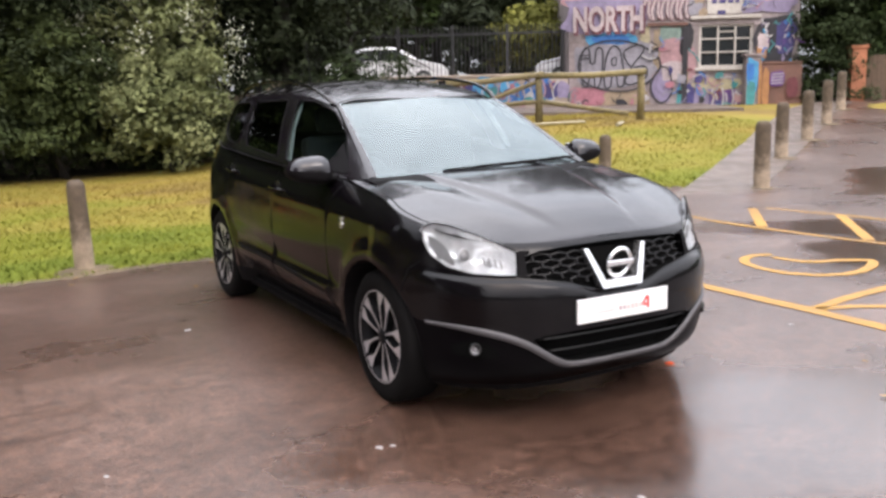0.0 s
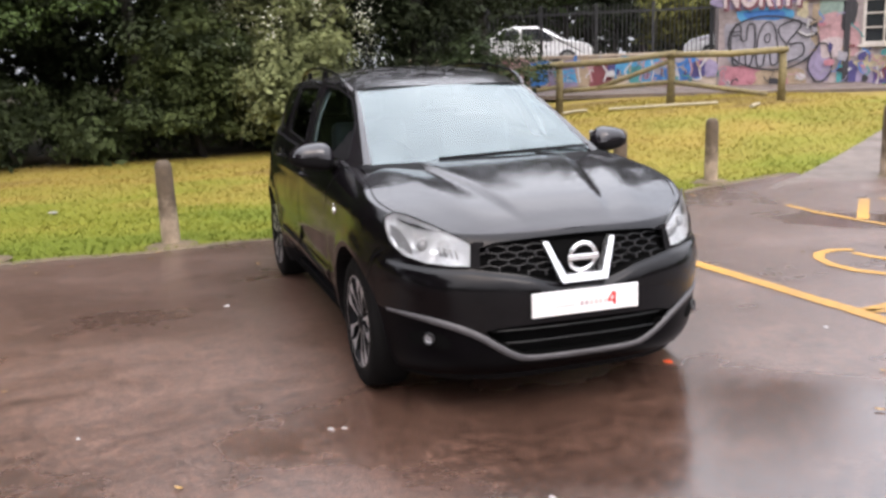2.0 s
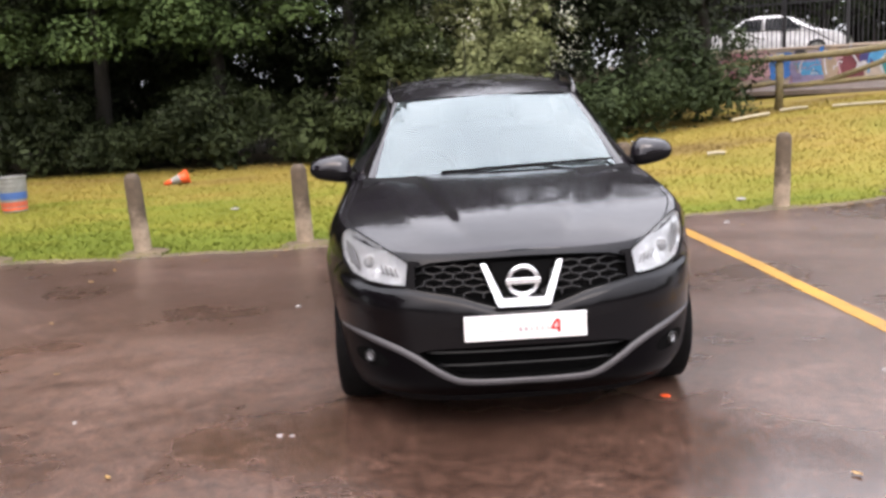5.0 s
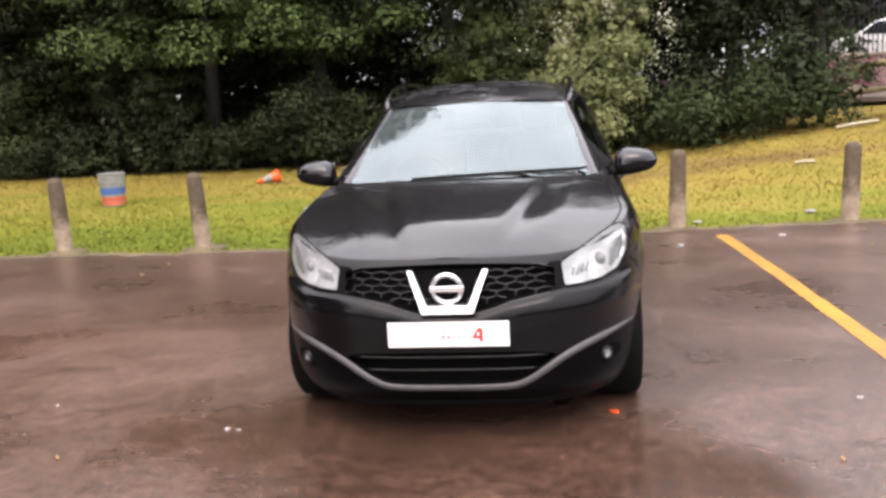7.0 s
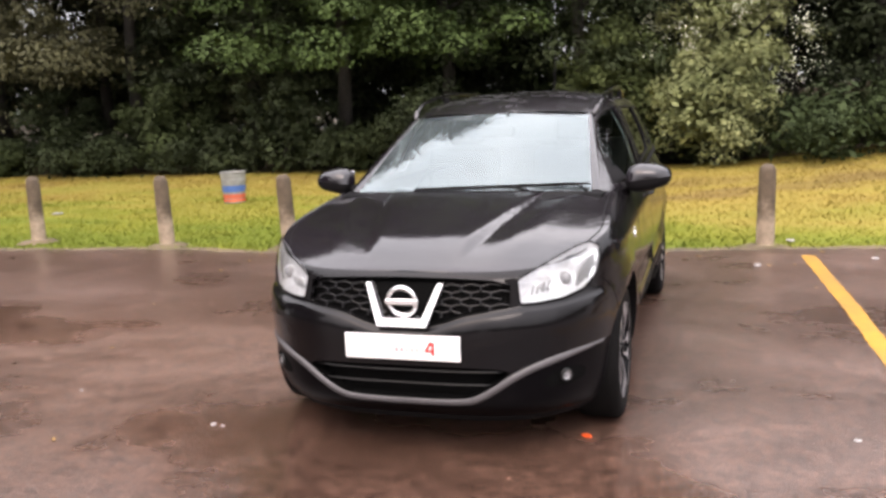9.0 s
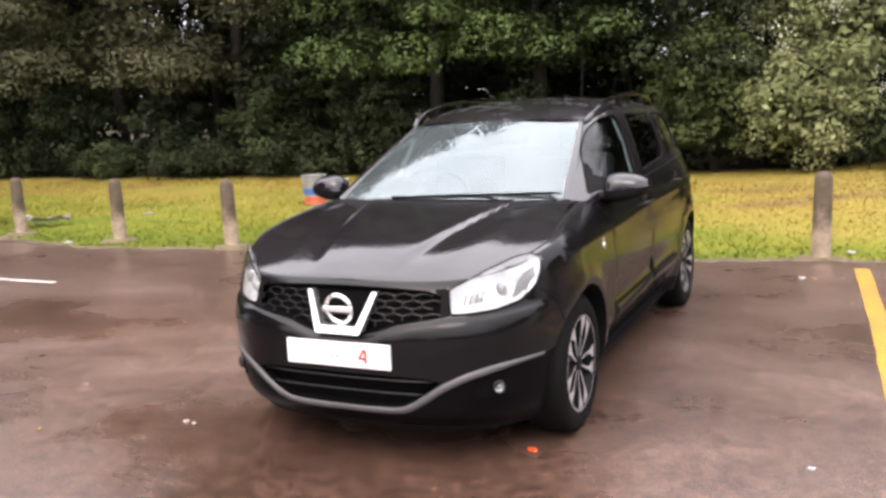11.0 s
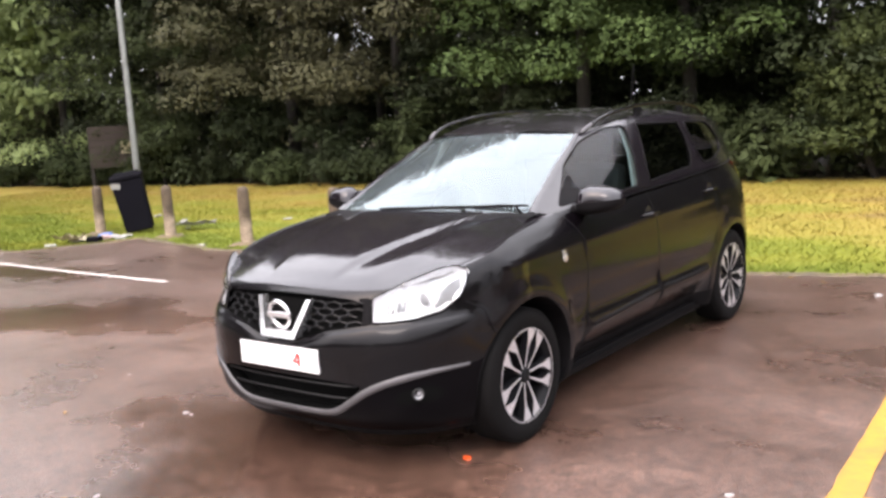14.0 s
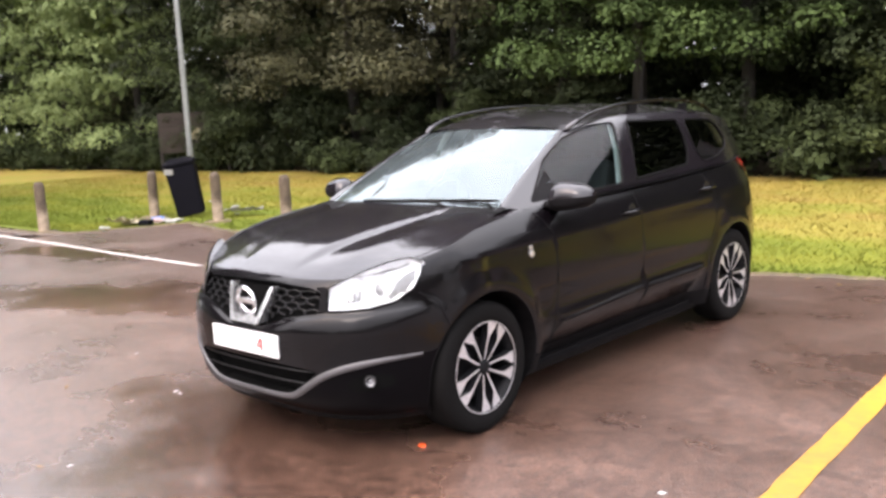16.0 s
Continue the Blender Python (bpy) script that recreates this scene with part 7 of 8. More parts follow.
            mid = (p + o) / 2 + Vector((s * 0.006, -0.012, 0.008))
            cur = [bm.verts.new(q) for q in (p - Vector((s * 0.012, 0, -0.002)), mid, o)]
            if prev:
                for k in range(2):
                    bm.faces.new((prev[k], cur[k], cur[k + 1], prev[k + 1]))
            prev = cur
        bmesh.ops.recalc_face_normals(bm, faces=bm.faces)
        part("windscreen_pillar", bm, M_WETPAINT_LIT, car, smooth=True)
    bm = bmesh.new()
    prev = None
    for x in np.linspace(-0.72, 0.72, 40):
        yb = lut(SCREEN_BASE, min(abs(x), 0.665))
        zb = 1.078 - 0.012 * (x / 0.665) ** 2
        cur = [bm.verts.new(q) for q in ((x, yb - 0.16, zb - 0.030), (x, yb - 0.06, zb - 0.006), (x, yb + 0.03, zb + 0.004))]
        if prev:
            for k in range(2):
                bm.faces.new((prev[k], cur[k], cur[k + 1], prev[k + 1]))
        prev = cur
    part("cowl", bm, M_TRIM, car, "black plastic scuttle panel", smooth=True)
    # tailgate glass and its surround
    bm = bmesh.new()
    rows = []
    for t in np.linspace(0, 1, 8):
        y, z, w = 3.36 + 0.20 * t, lut(ROOF_MID, 3.36) + (1.10 - lut(ROOF_MID, 3.36)) * t, 0.50 + 0.14 * t
        rows.append([bm.verts.new((w * s, y - 0.12 * s * s, z - 0.02 * s * s)) for s in np.linspace(-1, 1, 13)])
    for a, b in zip(rows, rows[1:]):
        for k in range(12):
            bm.faces.new((a[k], a[k + 1], b[k + 1], b[k]))
    part("tailgate_glass", bm, M_PRIVACY, car, smooth=True)
    for s in (1, -1):
        bm = bmesh.new()
        a = [(s * 0.50, 3.24, 1.445), (s * 0.57, 3.34, 1.27), (s * 0.64, 3.44, 1.08)]
        b = [(s * green_x(3.28, 1.41), 3.28, 1.42), (s * (green_x(3.40, 1.27)), 3.40, 1.27), (s * green_x(3.52, 1.12), 3.52, 1.10)]
        va, vb = [bm.verts.new(p) for p in a], [bm.verts.new(p) for p in b]
        for k in range(2):
            bm.faces.new((va[k], va[k + 1], vb[k + 1], vb[k]))
        part("rear_pillar", bm, M_PAINT, car, smooth=True)


build_upper()


# ---- lamps, grille, bumper details ----
def nose_pt(x, z, out=0.0):
    return Vector((x, nose_y(x, z) - out, z))


def nose_patch(name, poly, out, mat, parent, label="", step=0.03, smooth=True, side=1):
    """A piece cut to an outline in the front view and laid on the nose, out metres proud of it."""
    xs, zs = [p[0] for p in poly], [p[1] for p in poly]
    grid = [(x, z) for x in np.arange(min(xs), max(xs), step) for z in np.arange(min(zs), max(zs), step) if inside((x, z), poly)]
    v, f = flat_mesh([], [poly], grid, 0.006)
    bm = bmesh.new()
    vs = []
    for x, z in v:
        d = out(x, z) if callable(out) else out
        vs.append(bm.verts.new((side * x, nose_y(x, z) - d, z)))
    for q in f:
        c = (sum(v[i][0] for i in q) / 3, sum(v[i][1] for i in q) / 3)
        if inside(c, poly):
            bm.faces.new([vs[i] for i in q])
    bmesh.ops.recalc_face_normals(bm, faces=bm.faces)
    if bm.faces and sum(fc.normal.y for fc in bm.faces) > 0:
        bmesh.ops.reverse_faces(bm, faces=bm.faces)
    return part(name, bm, mat, parent, label, smooth=smooth)


def headlamp(side):
    lamp = new("headlamp")
    lamp.parent = car
    lens = nose_patch("lens", HEADLAMP, 0.002, M_LENS, lamp, "clear lamp lens", side=side)
    lens.visible_shadow = False

    def bowl(x, z):
        e = min(math.hypot(x - a, z - b) for a, b in HEADLAMP)
        d = -0.012 - 0.045 * min(1.0, e / 0.05)
        for cx, cz, r in ((0.578, 0.768, 0.042), (0.672, 0.800, 0.046)):
            q = math.hypot(x - cx, z - cz)
            if q < r:
                d -= 0.014 * (1 - (q / r) ** 2)
        return d + 0.0035 * math.sin(x * 190) * sstep(z, 0.84, 0.76)

    nose_patch("reflector", HEADLAMP, bowl, M_REFLECTOR, lamp, "silver reflector", step=0.012, side=side)
    bm = bmesh.new()
    loop = [(side * x, nose_y(x, z) - 0.001, z) for x, z in HEADLAMP]
    tube(bm, loop, 0.0035, 5, close=True)
    part("bezel", bm, M_TRIM, lamp)
    # dark strip that stands in for the shadow in the gap under the lens
    bm = bmesh.new()
    tube(bm, [(side * x, nose_y(x, z) - 0.001, z) for x, z in HEADLAMP if z < 0.80 and x > 0.505], 0.0065, 5)
    part("lower_gap_shadow", bm, M_TRIM, lamp)
    # grey turn-signal housing towards the wing, and the ribbed trim beside the dipped beam
    signal = [(0.705, 0.748), (0.742, 0.758), (0.768, 0.795), (0.778, 0.850), (0.768, 0.872), (0.738, 0.846), (0.716, 0.800)]
    nose_patch("signal_housing", closed_spline(signal, 3), -0.034, M_LAMPDARK, lamp, "grey turn-signal housing", step=0.02, side=side)
    for k in range(4):
        x0, zc = 0.540 + 0.021 * k, 0.752 + 0.005 * k
        bm = bmesh.new()
        tube(bm, [(side * (x0 + 0.006 * u), nose_y(x0, zc) + 0.036, zc + 0.021 * u) for u in (-1, -0.3, 0.3, 1)], 0.0048, 6)
        part("rib", bm, M_LAMPDARK, lamp, smooth=True)
    for cx, cz, r in ((0.575, 0.758, 0.021), (0.660, 0.786, 0.036)):
        y = nose_y(cx, cz) + 0.060
        bm = bmesh.new()
        m = pose(0, 0, 0, 90, 0, 0)
        lathe(bm, [(r, 0.0), (r, 0.008), (r * 0.86, 0.009), (r * 0.84, 0.003)], 20, at=(side * cx, y, cz), rot=m)
        part("projector_ring", bm, M_REFLECTOR, lamp, smooth=True)
        bm = bmesh.new()
        lathe(bm, [(r * 0.8, 0.004), (r * 0.6, 0.012), (r * 0.3, 0.018), (0, 0.02)], 20, at=(side * cx, y, cz), rot=m)
        part("bulb_glass", bm, M_LAMPDARK if r > 0.03 else M_LAMPGLASS, lamp, smooth=True)


headlamp(1)
headlamp(-1)


def mirrored(poly):
    return poly + [(-x, z) for x, z in reversed(poly) if x > 1e-6]


def grille():
    g = new("grille")
    g.parent = car
    full = mirrored(GRILLE)
    nose_patch("backing", full, -0.045, M_BLACKHOLE, g, "black recess")
    # side walls of the recess
    for nm, loop, depth in (("grille_rim", full, 0.045), ("intake_rim", mirrored(INTAKE), 0.07)):
        bm = bmesh.new()
        a = [bm.verts.new(nose_pt(x, z, 0.002)) for x, z in loop]
        b = [bm.verts.new(nose_pt(x, z, -depth)) for x, z in loop]
        for i in range(len(loop)):
            j = (i + 1) % len(loop)
            bm.faces.new((a[i], a[j], b[j], b[i]))
        part(nm, bm, M_BLACKHOLE, g)
    # honeycomb bars
    dx, dz = 0.084, 0.037
    for row in range(8):
        z = 0.634 + row * dz * 0.75
        for col in range(-7, 8):
            x = (col + (0.5 if row % 2 else 0)) * dx
            hexa = [(x + dx * 0.5 * a, z + dz * 0.5 * b) for a, b in ((-1, 0.5), (0, 1), (1, 0.5))]
            if all(inside(p, full) for p in hexa) and 0.085 + 0.5 * (z - 0.62) < abs(x) < 0.462:
                bm = bmesh.new()
                tube(bm, [nose_pt(px, pz, -0.016) for px, pz in hexa], 0.0034, 5)
                tube(bm, [nose_pt(hexa[0][0], hexa[0][1], -0.012), nose_pt(hexa[0][0], hexa[0][1] - dz * 0.5, -0.010)], 0.0056, 5)
                part("honeycomb_bar", bm, M_HONEYCOMB, g)
    # chrome V and round emblem
    vee = [(0.177, 0.798), (0.153, 0.798), (0.090, 0.651), (-0.090, 0.651), (-0.153, 0.798), (-0.177, 0.798), (-0.111, 0.619), (0.111, 0.619)]
    ob = nose_patch("chrome_surround", rounded(vee, 0.006, 2), lambda x, z: 0.010 + 0.09 * (0.80 - z), M_CHROME, g, "bright chrome V-shaped surround")
    bm = bmesh.new()
    loop = rounded(vee, 0.006, 2)
    a = [bm.verts.new(nose_pt(x, z, 0.010 + 0.09 * (0.80 - z))) for x, z in loop]
    b = [bm.verts.new(nose_pt(x, z, -0.03)) for x, z in loop]
    for i in range(len(loop)):
        j = (i + 1) % len(loop)
        bm.faces.new((a[i], a[j], b[j], b[i]))
    part("chrome_edge", bm, M_CHROME, g)
    pad = [(0.138, 0.795), (0.078, 0.658), (-0.078, 0.658), (-0.138, 0.795)]
    nose_patch("emblem_backing", pad, -0.02, M_BLACKHOLE, g)
    e = new("emblem")
    e.parent = car
    y = nose_y(0, 0.73) - 0.022
    bm = bmesh.new()
    tube(bm, [(0.063 * math.cos(t), y + 0.012 * math.sin(t) * -1, 0.723 + 0.063 * math.sin(t)) for t in np.linspace(0, 2 * math.pi, 40)[:-1]], 0.0100, 8, close=True)
    part("ring", bm, M_CHROME, e, "chrome ring", smooth=True)
    bm = bmesh.new()
    box(bm, (0.150, 0.012, 0.026), (0, y - 0.008, 0.723), bevel=0.004)
    part("bar", bm, M_CHROME, e, "chrome bar across the ring")
    for s in (1, -1):
        nose_patch("lamp_joint", [(0.462, 0.694), (0.499, 0.702), (0.487, 0.806), (0.478, 0.814), (0.438, 0.812), (0.434, 0.803), (0.458, 0.792)], 0.004, M_TRIM, g, side=s)
    # lower intake
    nose_patch("intake_backing", mirrored(INTAKE), -0.07, M_BLACKHOLE, g, "black lower intake")
    for z in (0.362, 0.421):
        bm = bmesh.new()
        w = min(0.335 + (z - 0.33) * 1.35, 0.43)
        tube(bm, [nose_pt(x, z, -0.012) for x in np.linspace(-w, w, 26)], 0.0045, 8)
        part("intake_blade", bm, M_SHINYBLACK, g, smooth=True)


M_SHINYBLACK = material("gloss_black_plastic", (0.006, 0.006, 0.0065), 0.35, scale=60, spec=0.3)
M_HONEYCOMB = material("black_honeycomb_plastic", (0.010, 0.0095, 0.0105), 0.35, scale=60, spec=0.2)
grille()

# satin strip that sweeps under the intake and up to the wheel arches
bm = bmesh.new()
prev = None
line = [(-x, z) for x, z in reversed(STRIP[1:])] + STRIP
dense = []
for i in range(len(line) - 1):
    p0, p1, p2, p3 = (Vector(line[max(0, min(len(line) - 1, i + d))]) for d in (-1, 0, 1, 2))
    for j in range(5):
        t = j / 5
        dense.append(0.5 * (2 * p1 + (p2 - p0) * t + (2 * p0 - 5 * p1 + 4 * p2 - p3) * t * t + (3 * p1 - p0 - 3 * p2 + p3) * t ** 3))
dense.append(Vector(line[-1]))
for i, p in enumerate(dense):
    d = (dense[min(i + 1, len(dense) - 1)] - dense[max(i - 1, 0)]).normalized()
    s = Vector((-d.y, d.x)) * 0.0165 * (1 - 0.55 * sstep(abs(p.x), 0.62, 0.84))
    cur = []
    for k, o in ((-1.0, 0.001), (-0.75, 0.011), (0.75, 0.011), (1.0, 0.001)):
        q = p + s * k
        cur.append(bm.verts.new(nose_pt(q.x, q.y, o)))
    if prev:
        for k in range(3):
            bm.faces.new((prev[k], cur[k], cur[k + 1], prev[k + 1]))
    prev = cur
bmesh.ops.recalc_face_normals(bm, faces=bm.faces)
part("bumper_strip", bm, M_SATIN, car, "satin grey strip across the bumper", smooth=True)

for s in (1, -1):
    fl = new("fog_lamp")
    fl.parent = car
    pocket = [(0.60 + 0.0, 0.345), (0.66, 0.335), (0.735, 0.352), (0.745, 0.395), (0.70, 0.418), (0.635, 0.405), (0.60, 0.375)]
    nose_patch("pocket", closed_spline(pocket, 3), 0.0022, M_BLACKHOLE, fl, "black fog lamp pocket", side=s)
    y = nose_y(0.675, 0.383)
    m = Matrix.Translation((s * 0.675, y, 0.383)) @ pose(0, 0, 0, 90, 0, s * 38)
    bm = bmesh.new()
    lathe(bm, [(0.029, 0.0), (0.029, 0.014), (0.022, 0.016), (0.021, 0.004)], 22)
    bmesh.ops.transform(bm, matrix=m, verts=bm.verts)
    part("lamp_ring", bm, M_SHINYBLACK, fl, smooth=True)
    bm = bmesh.new()
    lathe(bm, [(0.022, 0.007), (0.015, 0.001), (0.008, 0.003), (0.0, 0.012)], 22)
    bmesh.ops.transform(bm, matrix=m, verts=bm.verts)
    part("lamp_bowl", bm, M_FOGGLASS, fl, smooth=True)

# dealer plate with printed bars
plate = new("number_plate")
plate.parent = car
bm = bmesh.new()
box(bm, (0.524, 0.012, 0.109), (0, -0.797, 0.529), bevel=0.003)
part("plate_board", bm, M_PLATE, plate, "plain white plate")
bm = bmesh.new()
box(bm, (0.46, 0.05, 0.08), (0, -0.776, 0.525))
part("plate_mount", bm, M_TRIM, plate)
for x, w, z, h, mt in ((0.142, 0.014, 0.526, 0.058, M_RED), (0.127, 0.040, 0.517, 0.011, M_RED), *((-0.022 + 0.0235 * k, 0.0155, 0.520, 0.022 if k != 1 else 0.018, M_GREYPRINT if k < 2 else M_PINK) for k in range(6)), (-0.105, 0.10, 0.516, 0.008, M_PINK)):
    bm = bmesh.new()
    box(bm, (w, 0.002, h), (x, -0.8038, z))
    part("print_bar", bm, mt, plate)
bm = bmesh.new()
box(bm, (0.011, 0.002, 0.045), (0.124, -0.8038, 0.539), rot=pose(0, 0, 0, 0, 32, 0))
part("print_bar", bm, M_RED, plate)


# ---- wheels ----
def wheel(x, y, turn, spin):
    w = new("wheel")
    w.parent = car
    side = 1 if x > 0 else -1
    w.matrix_local = pose(x, y, 0.329, 0, 0, turn) @ (pose(0, 0, 0, 0, 90, 0) if side > 0 else pose(0, 0, 0, 0, -90, 0)) @ pose(0, 0, 0, 0, 0, spin)
    R = 0.329
    tyre = [(0.228, -0.20), (0.30, -0.205), (0.325, -0.19), (R, -0.16), (R + 0.001, -0.10), (R, -0.045), (0.326, -0.014), (0.305, 0.002), (0.275, 0.006), (0.245, 0.003), (0.232, -0.004), (0.226, -0.02)]
    part("tyre", lathe(bmesh.new(), tyre, 64), M_RUBBER, w, smooth=True)
    part("rim_barrel", lathe(bmesh.new(), [(0.226, -0.19), (0.205, -0.17), (0.200, -0.06), (0.213, -0.020), (0.222, -0.012)], 56), M_ALLOYDARK, w, "dark inner rim", smooth=True)
    part("rim", lathe(bmesh.new(), [(0.219, -0.014), (0.224, -0.004), (0.231, 0.001), (0.236, 0.000), (0.233, -0.006)], 64), M_ALLOYDARK, w, "dark painted rim lip", smooth=True)
    part("rim_edge", lathe(bmesh.new(), [(0.2245, 0.0025), (0.2275, 0.0032), (0.2300, 0.0025)], 64), M_ALLOY, w, "thin machined edge of the rim", smooth=True)
    part("brake_disc", lathe(bmesh.new(), [(0, -0.09), (0.14, -0.09), (0.14, -0.10), (0.2, -0.13), (0.2, -0.19), (0, -0.19)], 40), M_ALLOYDARK, w, smooth=False)
    for k in range(10):
        a0 = 2 * math.pi * k / 10
        lean = 0.045 if k % 2 else -0.045
        face, back = bmesh.new(), bmesh.new()
        fs, bs = [], []
        for r, lo, hi, z, ln in ((0.034, -0.0045, 0.0035, -0.016, 0.0), (0.07, -0.005, 0.0045, -0.013, 0.2), (0.12, -0.0055, 0.006, -0.009, 0.5), (0.150, -0.006, 0.010, -0.006, 0.75), (0.172, -0.009, 0.024, -0.005, 0.9), (0.198, -0.013, 0.044, -0.005, 0.97), (0.224, -0.015, 0.054, -0.005, 1.0)):
            a = a0 + lean * ln
            sg = 1 if k % 2 else -1
            c, t = Vector((math.cos(a) * r, math.sin(a) * r, 0)), Vector((-math.sin(a), math.cos(a), 0)) * sg
            p, q = c + t * lo + Vector((0, 0, z)), c + t * hi + Vector((0, 0, z))
            fs.append([face.verts.new(p), face.verts.new(q)])
            dp = Vector((0, 0, -0.002))
            bs.append([back.verts.new(v) for v in (p + dp, q + dp, q + t * 0.004 + Vector((0, 0, -0.04)), p - t * 0.004 + Vector((0, 0, -0.04)))])
        for a, b in zip(fs, fs[1:]):
            face.faces.new((a[0], b[0], b[1], a[1]))
        for a, b in zip(bs, bs[1:]):
            for i in range(4):
                back.faces.new((a[i], b[i], b[(i + 1) % 4], a[(i + 1) % 4]))
        bmesh.ops.recalc_face_normals(back, faces=back.faces)
        sp = part("spoke", back, M_ALLOYDARK, w, "black spoke with a machined face")
        part("machined_face", face, M_ALLOY, sp)
    part("hub_cap", lathe(bmesh.new(), [(0.040, -0.03), (0.038, -0.012), (0.030, -0.006), (0, -0.004)], 24), M_ALLOYDARK, w, smooth=True)
    return w


wheel(0.862, 0.0, 0, 26)
wheel(-0.862, 0.0, 0, 3)
wheel(0.862, 2.765, 0, 20)
wheel(-0.862, 2.765, 0, 13)
for wy in WHEELS_Y:
    for s in (1, -1):
        bm = bmesh.new()
        pts = [(wy + (ARCH_R - 0.001) * math.cos(a), ARCH_Z + (ARCH_R - 0.001) * math.sin(a)) for a in np.linspace(math.pi * 1.16, -math.pi * 0.16, 28)]
        ra = [bm.verts.new((s * (side_x(y, z) + flare(y, z) - 0.001), y, z)) for y, z in pts]
        rb = [bm.verts.new((s * 0.52, y, z)) for y, z in pts]
        for i in range(len(pts) - 1):
            bm.faces.new((ra[i], ra[i + 1], rb[i + 1], rb[i]))
        bm.faces.new(rb)
        part("wheel_arch_liner", bm, M_TRIM, car, smooth=False)
bm = bmesh.new()
box(bm, (1.0, 4.0, 0.08), (0, 1.42, 0.22))
box(bm, (1.56, 1.86, 0.06), (0, 1.40, 0.20))
part("floor_pan", bm, M_TRIM, car)
# skirts added below the sills to narrow the gap and deepen the shadow
for s in (1, -1):
    bm = bmesh.new()
    prev = None
    for y in np.linspace(0.44, 2.36, 12):
        cur = [bm.verts.new((s * x, y, z)) for x, z in ((0.80, 0.21), (0.775, 0.165), (0.74, 0.15), (0.55, 0.15))]
        if prev:
            for k in range(3):
                bm.faces.new((prev[k], cur[k], cur[k + 1], prev[k + 1]))
        prev = cur
    part("light_block_skirt", bm, M_TRIM, car, "added black skirt that blocks light under the sill")
# added lip under the nose that keeps light from reaching below the car
bm = bmesh.new()
prev = None
for th in np.linspace(-0.86, 0.86, 31):
    x = 0.87 * math.sin(th * math.pi / 2)
    y0 = nose_y(min(abs(x), 0.80), 0.20)
    cur = [bm.verts.new((x * k, y0 + d, z)) for k, d, z in ((0.99, 0.015, 0.20), (0.975, 0.03, 0.165), (0.96, 0.06, 0.150), (0.9, 0.35, 0.155))]
    if prev:
        for k in range(3):
            bm.faces.new((prev[k], cur[k], cur[k + 1], prev[k + 1]))
    prev = cur
part("light_block_lip", bm, M_TRIM, car, "added black lip that blocks light under the bumper", smooth=True)

# ---- mirrors, handles, rails, wipers, aerial, small marks ----
for s in (1, -1):
    dm = new("door_mirror")
    dm.parent = car
    bm = bmesh.new()
    bmesh.ops.create_uvsphere(bm, u_segments=24, v_segments=14, radius=1.0)
    for v in bm.verts:
        x, y, z = v.co
        soft = 0.9 if z > 0 else 0.66
        x, y, z = math.copysign(abs(x) ** 0.66, x), math.copysign(abs(y) ** soft, y), math.copysign(abs(z) ** soft, z)
        y = max(y, -0.95) if y < 0 else y * 0.45
        slim = 1 - (0.24 if z > 0 else 0.12) * (x + 1)
        v.co = (0.925 + 0.122 * x, 0.705 + 0.105 * y + 0.02 * x, 1.100 + (0.106 if z > 0 else 0.076) * z * slim + 0.012 * x)
        v.co.x *= s
    bmesh.ops.recalc_face_normals(bm, faces=bm.faces)
    # split into glossy top and matt lower half, imitating sky light above shade
    cap = bm.copy()
    bmesh.ops.delete(bm, geom=[f for f in bm.faces if f.calc_center_median().z < 1.096 + 0.10 * (abs(f.calc_center_median().x) - 0.918)], context="FACES")
    bmesh.ops.delete(cap, geom=[f for f in cap.faces if f.calc_center_median().z >= 1.096 + 0.10 * (abs(f.calc_center_median().x) - 0.918)], context="FACES")
    part("mirror_housing", bm, M_WETPAINT_LIT, dm, smooth=True)
    part("mirror_shaded_half", cap, M_TRIM, dm, "matt black lower half that imitates shade", smooth=True)
    bm = bmesh.new()
    box(bm, (0.17, 0.006, 0.105), (s * 0.912, 0.752, 1.103), bevel=0.002)
    part("mirror_glass", bm, M_CHROME, dm)
    bm = bmesh.new()
    tube(bm, [(s * 0.775, 0.66, 1.055), (s * 0.82, 0.675, 1.055), (s * 0.86, 0.69, 1.065)], [0.045, 0.034, 0.03], 10, squash=0.6)
    part("mirror_arm", bm, M_TRIM, dm, smooth=True)
    bm = bmesh.new()
    v = [bm.verts.new(p) for p in ((s * (green_x(0.56, 1.09) + 0.004), 0.56, 1.085), (s * (green_x(0.80, 1.10) + 0.004), 0.80, 1.10), (s * (green_x(0.80, 1.24) + 0.004), 0.80, 1.235))]
    bm.faces.new(v if s > 0 else v[::-1])
    part("mirror_sail", bm, M_TRIM, dm)
    for y, z in ((1.405, 0.945), (2.40, 0.990)):
        h = new("door_handle")
        h.parent = car
        bm = bmesh.new()
        x = side_x(y, z)
        tube(bm, [(s * (x + 0.004), y - 0.10, z - 0.006), (s * (x + 0.030), y - 0.07, z - 0.002), (s * (x + 0.034), y, z), (s * (x + 0.030), y + 0.07, z + 0.004), (s * (x + 0.004), y + 0.10, z + 0.004)], [0.012, 0.013, 0.013, 0.013, 0.012], 8, squash=0.8)
        part("handle_grip", bm, M_PAINT, h, smooth=True)
        bm = bmesh.new()
        lathe(bm, [(0.042, 0.0), (0.042, 0.0022), (0.0, 0.0022)], 18, at=(s * (x - 0.0005), y, z), rot=pose(0, 0, 0, 0, 90 * s, 0))
        part("handle_cup", bm, M_SHINYBLACK, h)
    rr = new("roof_rail")
    rr.parent = car
